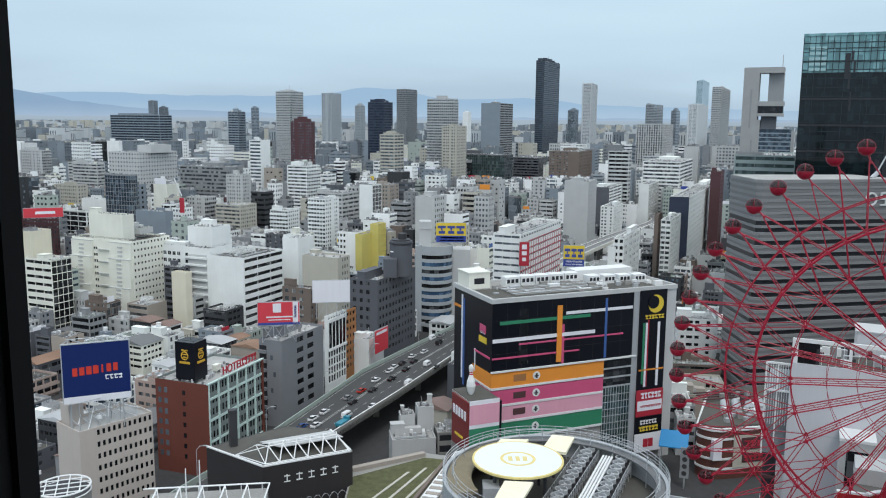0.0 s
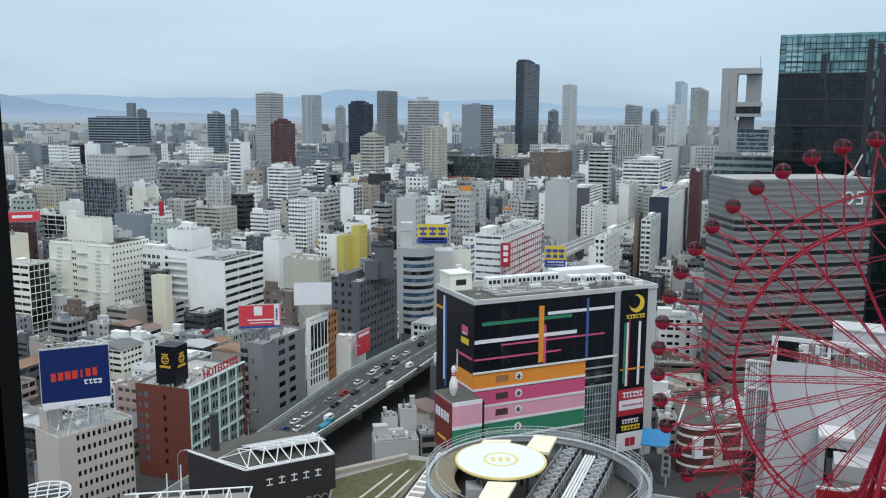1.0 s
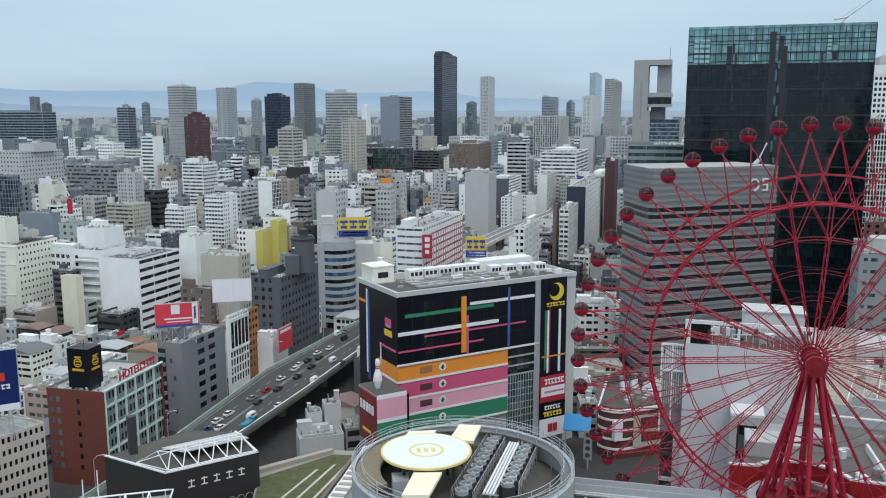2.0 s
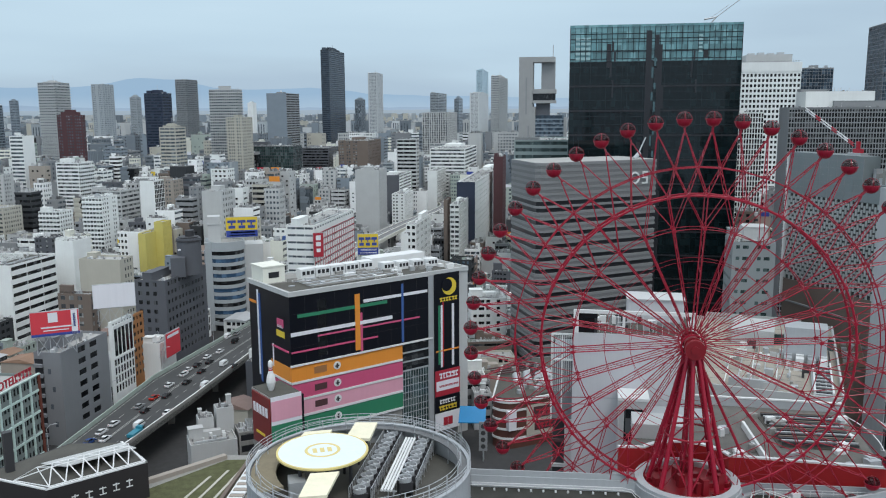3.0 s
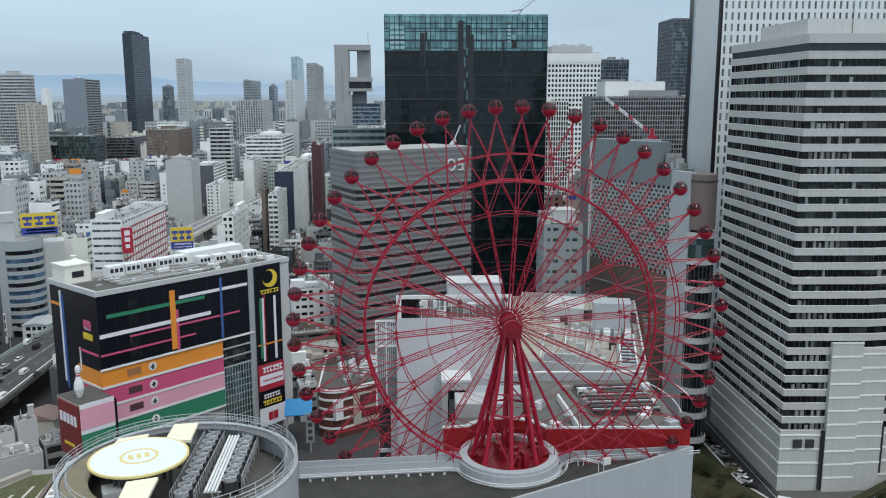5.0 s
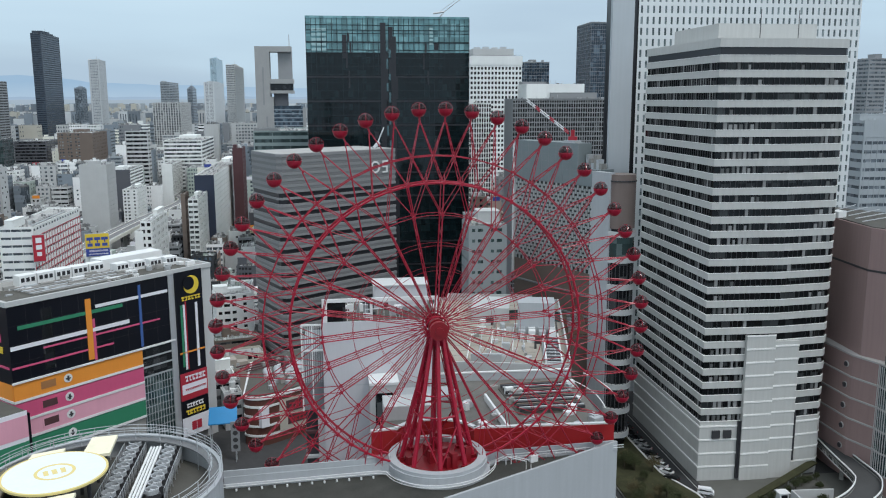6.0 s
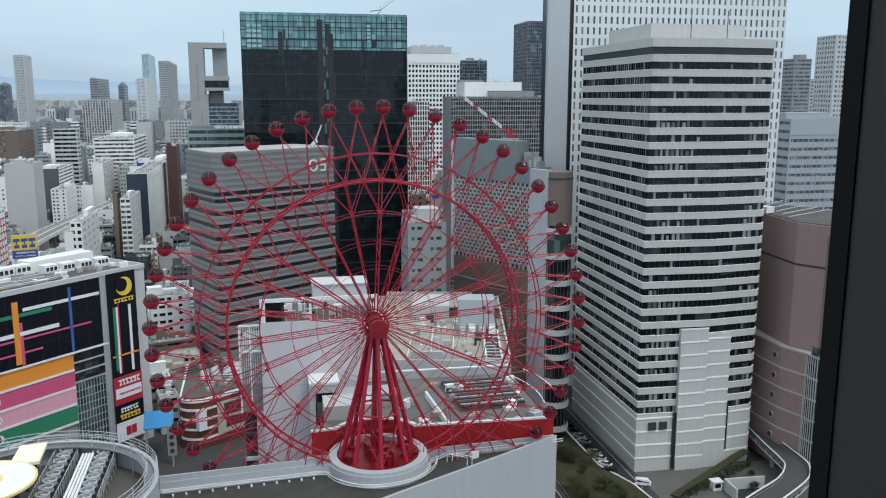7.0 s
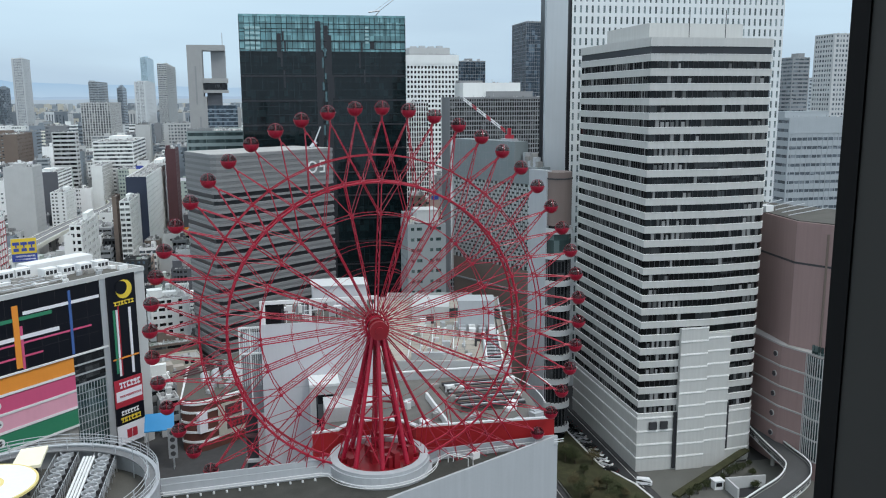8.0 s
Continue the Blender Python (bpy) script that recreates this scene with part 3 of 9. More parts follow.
# ladder cage inside the legs
for k in range(4):
    a = radians(45 + 90 * k)
    part("cage_rail", Shape().bar((0.6 * math.cos(a), 0.6 * math.sin(a), -2.0), (0.9 * math.cos(a), 0.9 * math.sin(a), -LEG), 0.09, 5), REDDARK, wheel)
# cabins
cab_low = Shape().ball((0, 0, 0), 1.32, 14, 6, -90, 0)
cab_top = Shape().ball((0, 0, 0), 1.30, 14, 6, 0, 88)
low_me, top_me = cab_low.mesh("cabin_body", RED), cab_top.mesh("cabin_glass", REDGLASS)
rib_me = Shape().rod([(1.33 * math.cos(radians(t)), 0, 1.33 * math.sin(radians(t))) for t in range(0, 181, 15)], 0.03, 4).rod([(0, 1.33 * math.cos(radians(t)), 1.33 * math.sin(radians(t))) for t in range(0, 181, 15)], 0.03, 4).ring(0, 0, 1.28, 1.38, -0.08, 0.08, 16).box(-0.12, 0.12, -0.9, -0.8, 0, 0.95).mesh("cabin_rib", RED)
for k in range(CABINS):
    c = part("cabin", low_me, RED, wheel, m=Matrix.Translation(rim(PHASE + k * STEP, WHEEL_R)))
    part("cabin_glass", top_me, RED, c, "smoked red cabin glass")
    part("cabin_rib", rib_me, RED, c)

# ---- building under the wheel ----
PANEL = paint("pale_metal_cladding", (0.40, 0.42, 0.44), rough=0.55, grain=0.05, streak=0.08)
mall = thing("shopping_mall", "pale metal-clad shopping mall with a dark roof deck", "building", pose(0, 0, 0))
for x, y, w, d, yaw in ((24, 108, 90, 44, -4),):
    claim(x, y, yaw, w, d)
front = [(20, 109.5), (70.8, 112.7), (112.3, 115.3)]
outer = [(20, 109.5), (112.3, 115.3), (115.5, 119.0), (132, 152), (92, 172), (70.0, 139.5), (41.0, 141.2), (24, 148)]
part("wall", Shape().prism(outer[:3] + [(70.5, 139.0), (41.0, 141.2), (24, 148)], 0, 40.0).prism([(70.6, 139.0), (115.4, 119.1), (132, 152), (92, 172)], 0, 38.6), PANEL, mall)
DECKGREY = paint("stained_wet_deck", (0.048, 0.049, 0.043), rough=0.7, grain=0.55, streak=0.0, scale=0.9, bump=0.2)
part("roof_deck", Shape().prism([(20.4, 110.2), (111.2, 115.9), (89.5, 124.0), (67.8, 131.0), (41.0, 140.4), (24.4, 147)], 40.0, 40.2), DECKGREY, mall, "dark weathered roof deck")
def wall_line(s, pts, z0, z1, t):
    """An upright wall of thickness t along a line of points."""
    for (ax, ay), (bx, by) in zip(pts, pts[1:]):
        L = math.hypot(bx - ax, by - ay)
        nx, ny = -(by - ay) / L * t, (bx - ax) / L * t
        s.prism([(ax, ay), (bx, by), (bx + nx, by + ny), (ax + nx, ay + ny)], z0, z1)
    return s


CX, CY = HUB.x, HUB.y
part("parapet", wall_line(Shape(), front, 40.0, 42.0, 0.5), PANEL, mall)
arc = [(CX + 9.6 * math.cos(radians(a)), CY + 9.6 * math.sin(radians(a))) for a in range(170, 331, 10)]
back_line = [(40.8, 140.7), (67.5, 131.0)] + arc + [(89.5, 124.2), (112.0, 115.8)]
part("back_parapet", wall_line(wall_line(Shape(), back_line, 40.2, 42.0, 0.35), [(40.8, 140.9), (67.5, 131.2)], 42.0, 43.1, 0.3), PANEL, mall)
part("wheel_base_curb", Shape().ring(CX, CY, 7.8, 9.3, 40.2, 42.6, 64), PANEL, mall)
part("wheel_base_floor", Shape().tube(CX, CY, 7.7, 40.2, 41.3, 40), REDDARK, mall)
rb = random.Random(2)
for k in range(14):
    t, q = rb.uniform(0, 6.28), rb.uniform(1.5, 6.2)
    slab("drive_gear", mall, REDDARK, CX + q * math.cos(t) - 0.5, CX + q * math.cos(t) + rb.uniform(0.3, 1.2), CY + q * math.sin(t) - 0.5, CY + q * math.sin(t) + rb.uniform(0.3, 1), 41.62, 41.62 + rb.uniform(0.8, 3.0))
for off, z in ((1.3, 40.9), (1.3, 41.4)):
    pts = [(x + (x - CX) / max(9, math.hypot(x - CX, y - CY)) * off, y - off, z) for x, y in back_line]
    part("handrail", Shape().rod(pts, 0.07, 5), STEELWHITE, mall)
ledge = [(x, y - 0.9) for x, y in back_line]
part("walkway_ledge", wall_line(Shape(), ledge, 40.2, 40.6, 0.9), PANEL, mall)


def basin(r):
    """The curve of the wheel basin's rear wall at radius r."""
    return [(CX + 0.85 + r * math.cos(radians(a)), CY + 1.8 + r * math.sin(radians(a))) for a in range(-3, 130, 7)]


BASIN = basin(8.6)
REDWALL = paint("red_hoarding", (0.36, 0.018, 0.02), rough=0.5)
part("basin_floor", Shape().tube(CX + 0.85, CY + 1.8, 8.4, 41.35, 41.62, 48), REDDARK, mall)
part("red_hoarding", wall_line(Shape(), [BASIN[0], (112.8, 116.9)], 40.2, 45.0, 0.4), REDWALL, mall, "long red wall along the roof")
part("red_hoarding", wall_line(Shape(), [(69.6, 138.7), BASIN[-1]], 40.2, 45.0, 0.4), REDWALL, mall)
part("basin_wall", Shape().prism(basin(9.0) + BASIN[::-1], 40.2, 45.0), REDWALL, mall, "curved red wall round the wheel basin")
part("basin_coping", Shape().prism(basin(9.4) + basin(8.5)[::-1], 45.0, 45.35), STEELWHITE, mall)
part("white_coping", wall_line(Shape(), [BASIN[0], (112.9, 116.85)], 45.0, 45.35, 0.7), STEELWHITE, mall)
part("white_coping", wall_line(Shape(), [(69.5, 138.75), BASIN[-1]], 45.0, 45.35, 0.7), STEELWHITE, mall)
part("rear_roof", Shape().prism([(71.5, 140.6), (115.2, 119.6), (131, 151.5), (92.5, 170)], 38.6, 41.5), paint("mottled_roof_gravel", (0.15, 0.145, 0.135), rough=0.9, grain=0.35, streak=0, scale=0.8), mall)
for k in range(8):
    ax, ay = 105.3 + 5.4 * k / 7, 138.1 + 14.8 * k / 7
    part("roof_louvre", Shape().prism([(ax, ay), (ax + 13.6, ay - 5.6), (ax + 13.8, ay - 5.1), (ax + 0.2, ay + 0.5)], 42.1, 42.7), DARKSTEEL, mall)
    part("roof_slat", Shape().prism([(ax + 0.5, ay + 0.95), (ax + 14.1, ay - 4.65), (ax + 14.4, ay - 4.3), (ax + 0.8, ay + 1.3)], 42.3, 42.7), BROWN if k % 2 else METAL, mall)
for ax, ay in ((106.5, 139.0), (111.5, 152.5), (118.0, 134.2), (123.5, 147.4)):
    part("louvre_stand", Shape().box(ax, ax + 0.4, ay, ay + 0.4, 41.5, 42.1), DARKSTEEL, mall)
part("louvre_bed", Shape().prism([(104.8, 138.0), (119.4, 132.0), (125.6, 147.0), (110.6, 153.8)], 41.5, 41.7), paint("brown_stained_bed", (0.10, 0.09, 0.08), grain=0.4, streak=0, scale=1.0), mall)
part("rear_parapet", wall_line(Shape(), [(92.8, 169.6), (130.6, 151.6)], 41.5, 43.4, 0.4), PANEL, mall)
part("white_coping", wall_line(Shape(), [(92.8, 169.5), (130.6, 151.5)], 43.4, 43.7, 0.7), STEELWHITE, mall)
part("roof_box", Shape().prism([(78.5, 150.5), (88.0, 146.0), (91.0, 152.5), (81.5, 157.0)], 41.5, 44.6), PALE, mall)
part("skylight", Shape().prism([(84.5, 160.0), (99.0, 153.0), (101.5, 158.0), (87.0, 165.0)], 41.5, 42.8), PANEL, mall)
part("roof_rail_wall", wall_line(Shape(), [(97.5, 131.5), (104.2, 149.5)], 41.5, 43.0, 0.5), STEELWHITE, mall)
part("curved_rail", Shape().rod([(131 - 0.12 * k * k, 147 - 2.6 * k, 43.8) for k in range(8)], 0.13, 6), STEELWHITE, mall)
part("curved_rail", Shape().rod([(128 - 0.12 * k * k, 147 - 2.5 * k, 42.4) for k in range(8)], 0.11, 6), STEELWHITE, mall)
rg = random.Random(5)
for k in range(26):
    t, q = rg.random(), rg.random()
    gx, gy = 76 + 40 * t + 12 * q, 140 - 18 * t + 24 * q
    slab("roof_unit", mall, rg.choice((METAL, STEELWHITE, CONC)), gx, gx + rg.uniform(0.8, 2.6), gy, gy + rg.uniform(0.8, 2), 41.5, 41.5 + rg.uniform(0.6, 1.8))
rd = random.Random(14)
for k in range(16):
    px_, py_ = rd.uniform(26, 62), rd.uniform(113.5, 124)
    slab("deck_pad", mall, rd.choice((CONC, ROOF, PALE)), px_, px_ + rd.uniform(0.4, 2.6), py_, py_ + rd.uniform(0.3, 0.9), 40.2, 40.2 + rd.uniform(0.03, 0.3))
for k in range(9):
    part("deck_rail_post", Shape().bar((92 + 2 * k, 121.6 - 0.55 * k, 40.2), (92 + 2 * k, 121.6 - 0.55 * k, 41.4), 0.06, 5), STEELWHITE, mall)
for k in range(12):
    lx, ly = 42 + 2.1 * k, 138.4 - 0.76 * k
    slab("deck_lamp", mall, STEELWHITE, lx, lx + 0.3, ly - 0.6, ly - 0.3, 40.2, 40.6)
for k in range(22):
    part("bird_spike", Shape().bar((63.5 + 0.3 * k, 133.0 - 0.11 * k, 42.9), (63.5 + 0.3 * k, 133.0 - 0.11 * k, 43.6), 0.035, 4), METAL, mall)
part("deck_unit", Shape().box(94, 95.6, 119.4, 120.4, 40.2, 41.5), STEELWHITE, mall)
part("deck_gantry", Shape().rod([(89.5, 121.5, 40.2), (89.5, 121.5, 41.8), (91.5, 117.8, 41.8), (91.5, 117.8, 40.2)], 0.1, 5).rod([(90.5, 121.2, 40.2), (90.5, 121.2, 41.8), (92.5, 117.6, 41.8), (92.5, 117.6, 40.2)], 0.1, 5), STEELWHITE, mall)

# ---- black office tower with a teal crown ----
BKW = paint("dark_curtain_panel", (0.010, 0.018, 0.021), rough=0.15, grain=0.3, spec=0.6, island=0.3)
TEAL = pane_glass("teal_crown_glass", (0.18, 0.37, 0.40), (0.22, 0.42, 0.45), rough=0.06, share=0.3)
TEAL.node_tree.nodes["Color Ramp"].color_ramp.elements[1].color = (0.15, 0.33, 0.36, 1)
BKG = pane_glass("black_curtain_glass", (0.006, 0.014, 0.017), (0.012, 0.024, 0.027), rough=0.05, share=0.2, spec=0.42)


def curtain_tower():
    x, y, yaw, w, d, h, crown = 173.4, 415.3, -24.0, 85.8, 45.0, 150.5, 132.9
    claim(x, y, yaw, w, d)
    root = thing("glass_tower", "tall black glass office tower with a teal glass crown", "skyscraper", pose(x, y, 0, 0, 0, yaw))
    part("curtain_wall", Shape().box(0.3, w - 0.3, 0.3, d - 0.3, 0, crown), BKG, root)
    part("crown_glazing", Shape().box(0.3, w - 0.3, 0.3, d - 0.3, crown, h), TEAL, root, "teal glass crown")
    s = Shape()
    n = 32
    for k in range(n + 1):
        u = k * (w - 0.2) / n
        s.box(u, u + 0.22, 0, 0.3, 0, h)
        if k < 18:
            v = k * (d - 0.2) / 17
            s.box(0, 0.3, v, v + 0.2, 0, h).box(w - 0.3, w, v, v + 0.2, 0, h)
    part("mullion", s, BKW, root, kind="stuff")
    s = Shape()
    for k in range(1, 36):
        z = k * 4.2
        s.box(0.05, w - 0.05, 0.12, 0.3, z, z + 0.3).box(0.12, 0.3, 0.3, d, z, z + 0.3).box(w - 0.3, w - 0.12, 0.3, d, z, z + 0.3)
    part("floor_band", s, BKW, root, kind="stuff")
    s = Shape()
    for k in range(1, 11):
        s.box(-0.02, w, -0.04, 0.1, crown - k * 12.6, crown - k * 12.6 + 0.9)
    part("recess_line", s, BLACK, root, kind="stuff")
    # Staggered paler boxes paint a pale reflection onto the dark glass.
    s = Shape()
    for k in range(18):
        u, z = 41.6 + (k % 2) * 1.3, h - 14 - k * 5.8
        s.box(u, u + 1.0, -0.07, 0.2, z, z + 3.2 + (k % 3))
    part("pale_pane", s, paint("dim_teal_pane", (0.07, 0.13, 0.145), rough=0.2, spec=0.6), root, "paler panes with a reflection put into their colour", kind="stuff")
    part("notch", Shape().box(38.6, 41.4, -0.06, 0.3, 0, h - 2).box(44.2, 46.8, -0.06, 0.3, 0, h - 9), BLACK, root, "black vertical recess strips")
    rnd = random.Random(4)
    s = Shape()
    for k in range(26):
        c, z = rnd.choice((7, 7, 15, 15, 16, 17, 25, 25, 13)), 4.2 * rnd.randint(2, 33)
        u = c * (w - 0.2) / n + 0.25
        s.box(u, u + 2.1, -0.05, 0.29, z, z + 4.0 * rnd.randint(1, 3))
    part("dark_panel", s, BLACK, root, kind="stuff")
    # Paler panes set in rows on the front of the crown.
    pale_cells = Shape()
    for r in range(5):
        for c in range(3):
            pale_cells.box(3.0 + c * 2.68, 5.2 + c * 2.68, -0.05, 0.2, crown + 1.2 + r * 2.5, crown + 2.6 + r * 2.5)
        pale_cells.box(64.5, 66.3, -0.05, 0.2, crown + 4.5 + r * 1.9, crown + 5.6 + r * 1.9)
    part("pale_pane", pale_cells, paint("pale_teal_pane", (0.34, 0.52, 0.54), rough=0.4), root, "pale teal panes on the crown glass", kind="stuff")
    part("crown_slot", Shape().box(21.6, 22.5, -0.06, 0.3, crown + 5.2, crown + 10.4).box(22.6, 23.5, -0.06, 0.3, crown, crown + 5.2).box(62.2, 63.0, -0.06, 0.3, crown, crown + 5.0).box(20.6, 21.5, -0.06, 0.3, crown - 7.5, crown).box(61.0, 61.9, -0.06, 0.3, crown - 8, crown).box(63.4, 64.2, -0.06, 0.3, crown - 16, crown - 9).box(21.8, 22.6, -0.06, 0.3, crown - 18, crown - 9), BLACK, root, "black slots between the panes")
    s = Shape()
    for z in (crown, crown + 5.2, crown + 11.5):
        s.box(-0.02, w + 0.02, -0.05, 0.1, z, z + 0.35)
    part("crown_transom", s, BKW, root)
    part("parapet", Shape().box(0, w, 0, 0.3, h, h + 1.2).box(0, w, d - 0.3, d, h, h + 1.2).box(0, 0.3, 0.3, d - 0.3, h, h + 1.2).box(w - 0.3, w, 0.3, d - 0.3, h, h + 1.2), TEAL, root)
    part("roof", Shape().box(0.3, w - 0.3, 0.3, d - 0.3, h, h + 0.3), ROOFDARK, root)
    part("roof_crane", Shape().bar((70, 12, h + 0.3), (74, 12, h + 5), 0.35, 6).bar((74, 12, h + 5), (86, 10, h + 14), 0.22, 6).bar((86, 10, h + 14), (90, 9, h + 14.6), 0.18, 6).bar((71, 12, h + 4.6), (80, 11, h + 11), 0.12, 5).bar((68, 12, h + 4), (74, 12, h + 5), 0.5, 6), METAL, root)
    return root


curtain_tower()


# ---- banded office tower beside the street ----
STONE = paint("pale_stone_band", (0.50, 0.505, 0.49), rough=0.7, grain=0.06, streak=0.12, island=0.02)
BANDGLASS = pane_glass("ribbon_window_glass", (0.007, 0.009, 0.010), (0.05, 0.055, 0.057), share=0.2, spec=0.3)
WHITELINE = paint("white_trim", (0.84, 0.84, 0.82), rough=0.6, grain=0.05, streak=0.05)


def banded_tower():
    x, y, yaw, w, d, h = 182.0, 154.4, -24.0, 38.2, 52.0, 123.65
    claim(x, y, yaw, w, d)
    root = thing("banded_tower", "pale stone office tower with dark ribbon windows", "skyscraper", pose(x, y, 0, 0, 0, yaw))
    fl, low, n = 3.942, 16.06, 27
    top = low + n * fl

    def plan(o):
        return [(-o, -o), (w * 0.55, -o - 0.9), (w - 1.5, -o + 0.9), (w + o, 2.4), (w + o, d + o), (-o, d + o)]

    part("window_glazing", Shape().prism(plan(-0.3), low, top), BANDGLASS, root, kind="stuff")
    for k in range(n):
        z = low + k * fl
        part("stone_band", Shape().prism(plan(0), z, z + 1.86), STONE, root)
        part("band_lip", Shape().prism(plan(0.08), z + 1.86, z + 1.98), WHITELINE, root)

    def front_y(u):
        """The glass line of the bent front at u."""
        return -0.9 * u / (0.55 * w) if u < 0.55 * w else -0.9 + 1.8 * (u - 0.55 * w) / (0.45 * w - 1.5)

    rnd = random.Random(31)
    bars, pale, mid = Shape(), Shape(), Shape()
    for j in range(n - 1):
        za, zb = low + j * fl + 1.98, low + (j + 1) * fl
        run = 0.5
        for k in range(32):
            v = 1.7 + k * 1.5
            bars.box(0.10, 0.30, v, v + 0.16, za, zb)
            run = min(0.85, max(0.15, run + rnd.uniform(-0.25, 0.25)))
            if rnd.random() < run:
                a = v + rnd.uniform(0.2, 0.5)
                (pale if rnd.random() < 0.45 else mid).box(0.22, 0.298, a, a + rnd.uniform(0.3, 0.9), za, zb)
        odds = rnd.choice((0.15, 0.4, 0.8, 0.95)), rnd.choice((0.1, 0.5, 0.7))
        for k in range(23):
            u = 1.9 + k * 1.5
            y = front_y(u) + 0.25
            if not (za < 46 and 11.5 < u < 29.6):
                bars.box(u, u + 0.10, y - 0.1, y + 0.06, za, zb)
            if rnd.random() < (odds[0] if k < 7 else odds[1] if k > 18 else 0.05) and not (za < 46 and 11.5 < u < 29.6):
                a = u + rnd.uniform(0.12, 0.3)
                (pale if rnd.random() < 0.55 else mid).box(a, a + rnd.uniform(0.6, 1.1), y - 0.04, y + 0.04, za, zb - rnd.choice((0, 0, 0.6)))
    part("window_mullion", bars, DARKSTEEL, root, kind="stuff")
    part("curtain", pale, paint("grey_curtain", (0.24, 0.245, 0.245)), root, "pale curtains behind the glass", kind="stuff")
    part("blind", mid, paint("dark_blind", (0.10, 0.105, 0.105)), root, "grey blinds behind the glass", kind="stuff")
    part("parapet", Shape().prism(plan(0.1), top, h + 1.2), STONE, root)
    part("top_window_band", Shape().prism(plan(-0.25), top - fl + 1.98, top), BLACK, root)
    part("podium", Shape().prism(plan(0.05), 0, low), STONE, root)
    for z in (4.1, 8.15, 12.25, 16.3):
        part("white_line", Shape().prism(plan(0.22), z, z + 0.45), WHITELINE, root)
    core = part("stair_core", Shape().box(12.0, 20.6, -1.6, 0.8, 0, 43.2), STONE, root, "blank stone stair core")
    side = part("lift_core", Shape().box(20.6, 28.0, -1.2, 0.8, 0, 41.3), STONE, root, "blank stone lift core")
    for k in range(11):
        slab("core_line", core, WHITELINE, 11.95, 20.6, -1.75, -1.6, 4.1 + 3.9 * k, 4.55 + 3.9 * k)
        if k < 9:
            slab("core_line", side, WHITELINE, 20.6, 28.05, -1.35, -1.2, 8.2 + 3.95 * k, 8.65 + 3.95 * k)
    part("dark_slot", Shape().box(11.1, 11.95, -1.3, 0.4, 0.6, 18.0), BLACK, root)
    part("dark_slot", Shape().box(28.05, 28.8, -0.9, 0.4, 5, 19.5), BLACK, root)
    part("crest", Shape().box(3.6, 5.9, -0.85, -0.2, 13.0, 15.3), DARKSTEEL, root, "dark raised character")
    part("crest", Shape().box(7.0, 9.3, -0.95, -0.3, 13.0, 15.3), DARKSTEEL, root, "dark raised character")
    part("plant_room", Shape().box(4, 33, 10, 40, h - 2, h + 5.8), STONE, root)
    part("roof", Shape().prism(plan(-0.5), h - 1.4, h - 0.9), ROOF, root)
    part("roof_slot", Shape().box(2, 12, 1.2, 1.6, h - 0.9, h + 1.0), BLACK, root)
    for ux in (13, 24):
        part("antenna", Shape().bar((ux, 4, h - 1), (ux, 4, h + 9), 0.12, 6), DARKSTEEL, root)
    return root


banded_tower()


def slab_tower():
    """The tall white tower behind, a plain flank and a wall of small windows."""
    x, y, yaw, w, d, h = 217.6, 221.2, -24.0, 84.0, 30.0, 187.0
    claim(x, y, yaw, w, d)
    root = thing("white_tower", "tall white office tower with rows of small windows", "skyscraper", pose(x, y, 0, 0, 0, yaw))
    walls = Shape()
    facade(walls, w, d, 6, h, "f", "p", 3.8, 2.2, (0.66, 0.36))
    facade(walls, w, d, 6, h, "r", "n", 3.8, 2.6, (0.5, 0.5))
    facade(walls, w, d, 6, h, "b", "n", 3.8, 2.6, (0.5, 0.5))
    walls.box(0, w, 0, d, 0, 6)
    part("wall", walls, paint("white_tower_tile", (0.70, 0.73, 0.74), rough=0.6, grain=0.04, streak=0.05), root)
    part("window_glazing", Shape().box(0.25, w - 0.25, 0.25, d - 0.25, 6, h - 0.2), pane_glass("pale_green_tower_glass", (0.14, 0.18, 0.19), (0.30, 0.36, 0.37), share=0.35), root, kind="stuff")
    part("dark_joint", Shape().box(-1.6, 0.25, 0.6, d, 0, h), BLACK, root, "dark vertical recess")
    part("flank", Shape().box(-9.5, -1.6, -0.3, 1.8, 0, h + 4), paint("pale_flank_panel", (0.45, 0.49, 0.52), rough=0.6, grain=0.04, streak=0.05), root, "plain pale grey flank")
    part("roof", Shape().box(0, w, 0, d, h, h + 0.5), ROOF, root)
    mast = Shape()
    for k in range(6):
        z = h + 0.5 + k * 2.4
        mast.bar((40, 8, z), (41.6, 8, z + 2.4), 0.15, 5).bar((41.6, 8, z), (40, 8, z + 2.4), 0.15, 5)
    part("mast", mast.bar((40, 8, h), (40, 8, h + 15), 0.2, 6).bar((41.6, 8, h), (41.6, 8, h + 15), 0.2, 6), RED, root)
    return root


slab_tower()


# ---- striped block with a rounded corner ----
STRIPE = paint("grey_stripe_panel", (0.185, 0.19, 0.195), rough=0.5, grain=0.06, island=0.05)
STRIPELIGHT = paint("light_stripe_panel", (0.245, 0.25, 0.255), rough=0.5, grain=0.06)


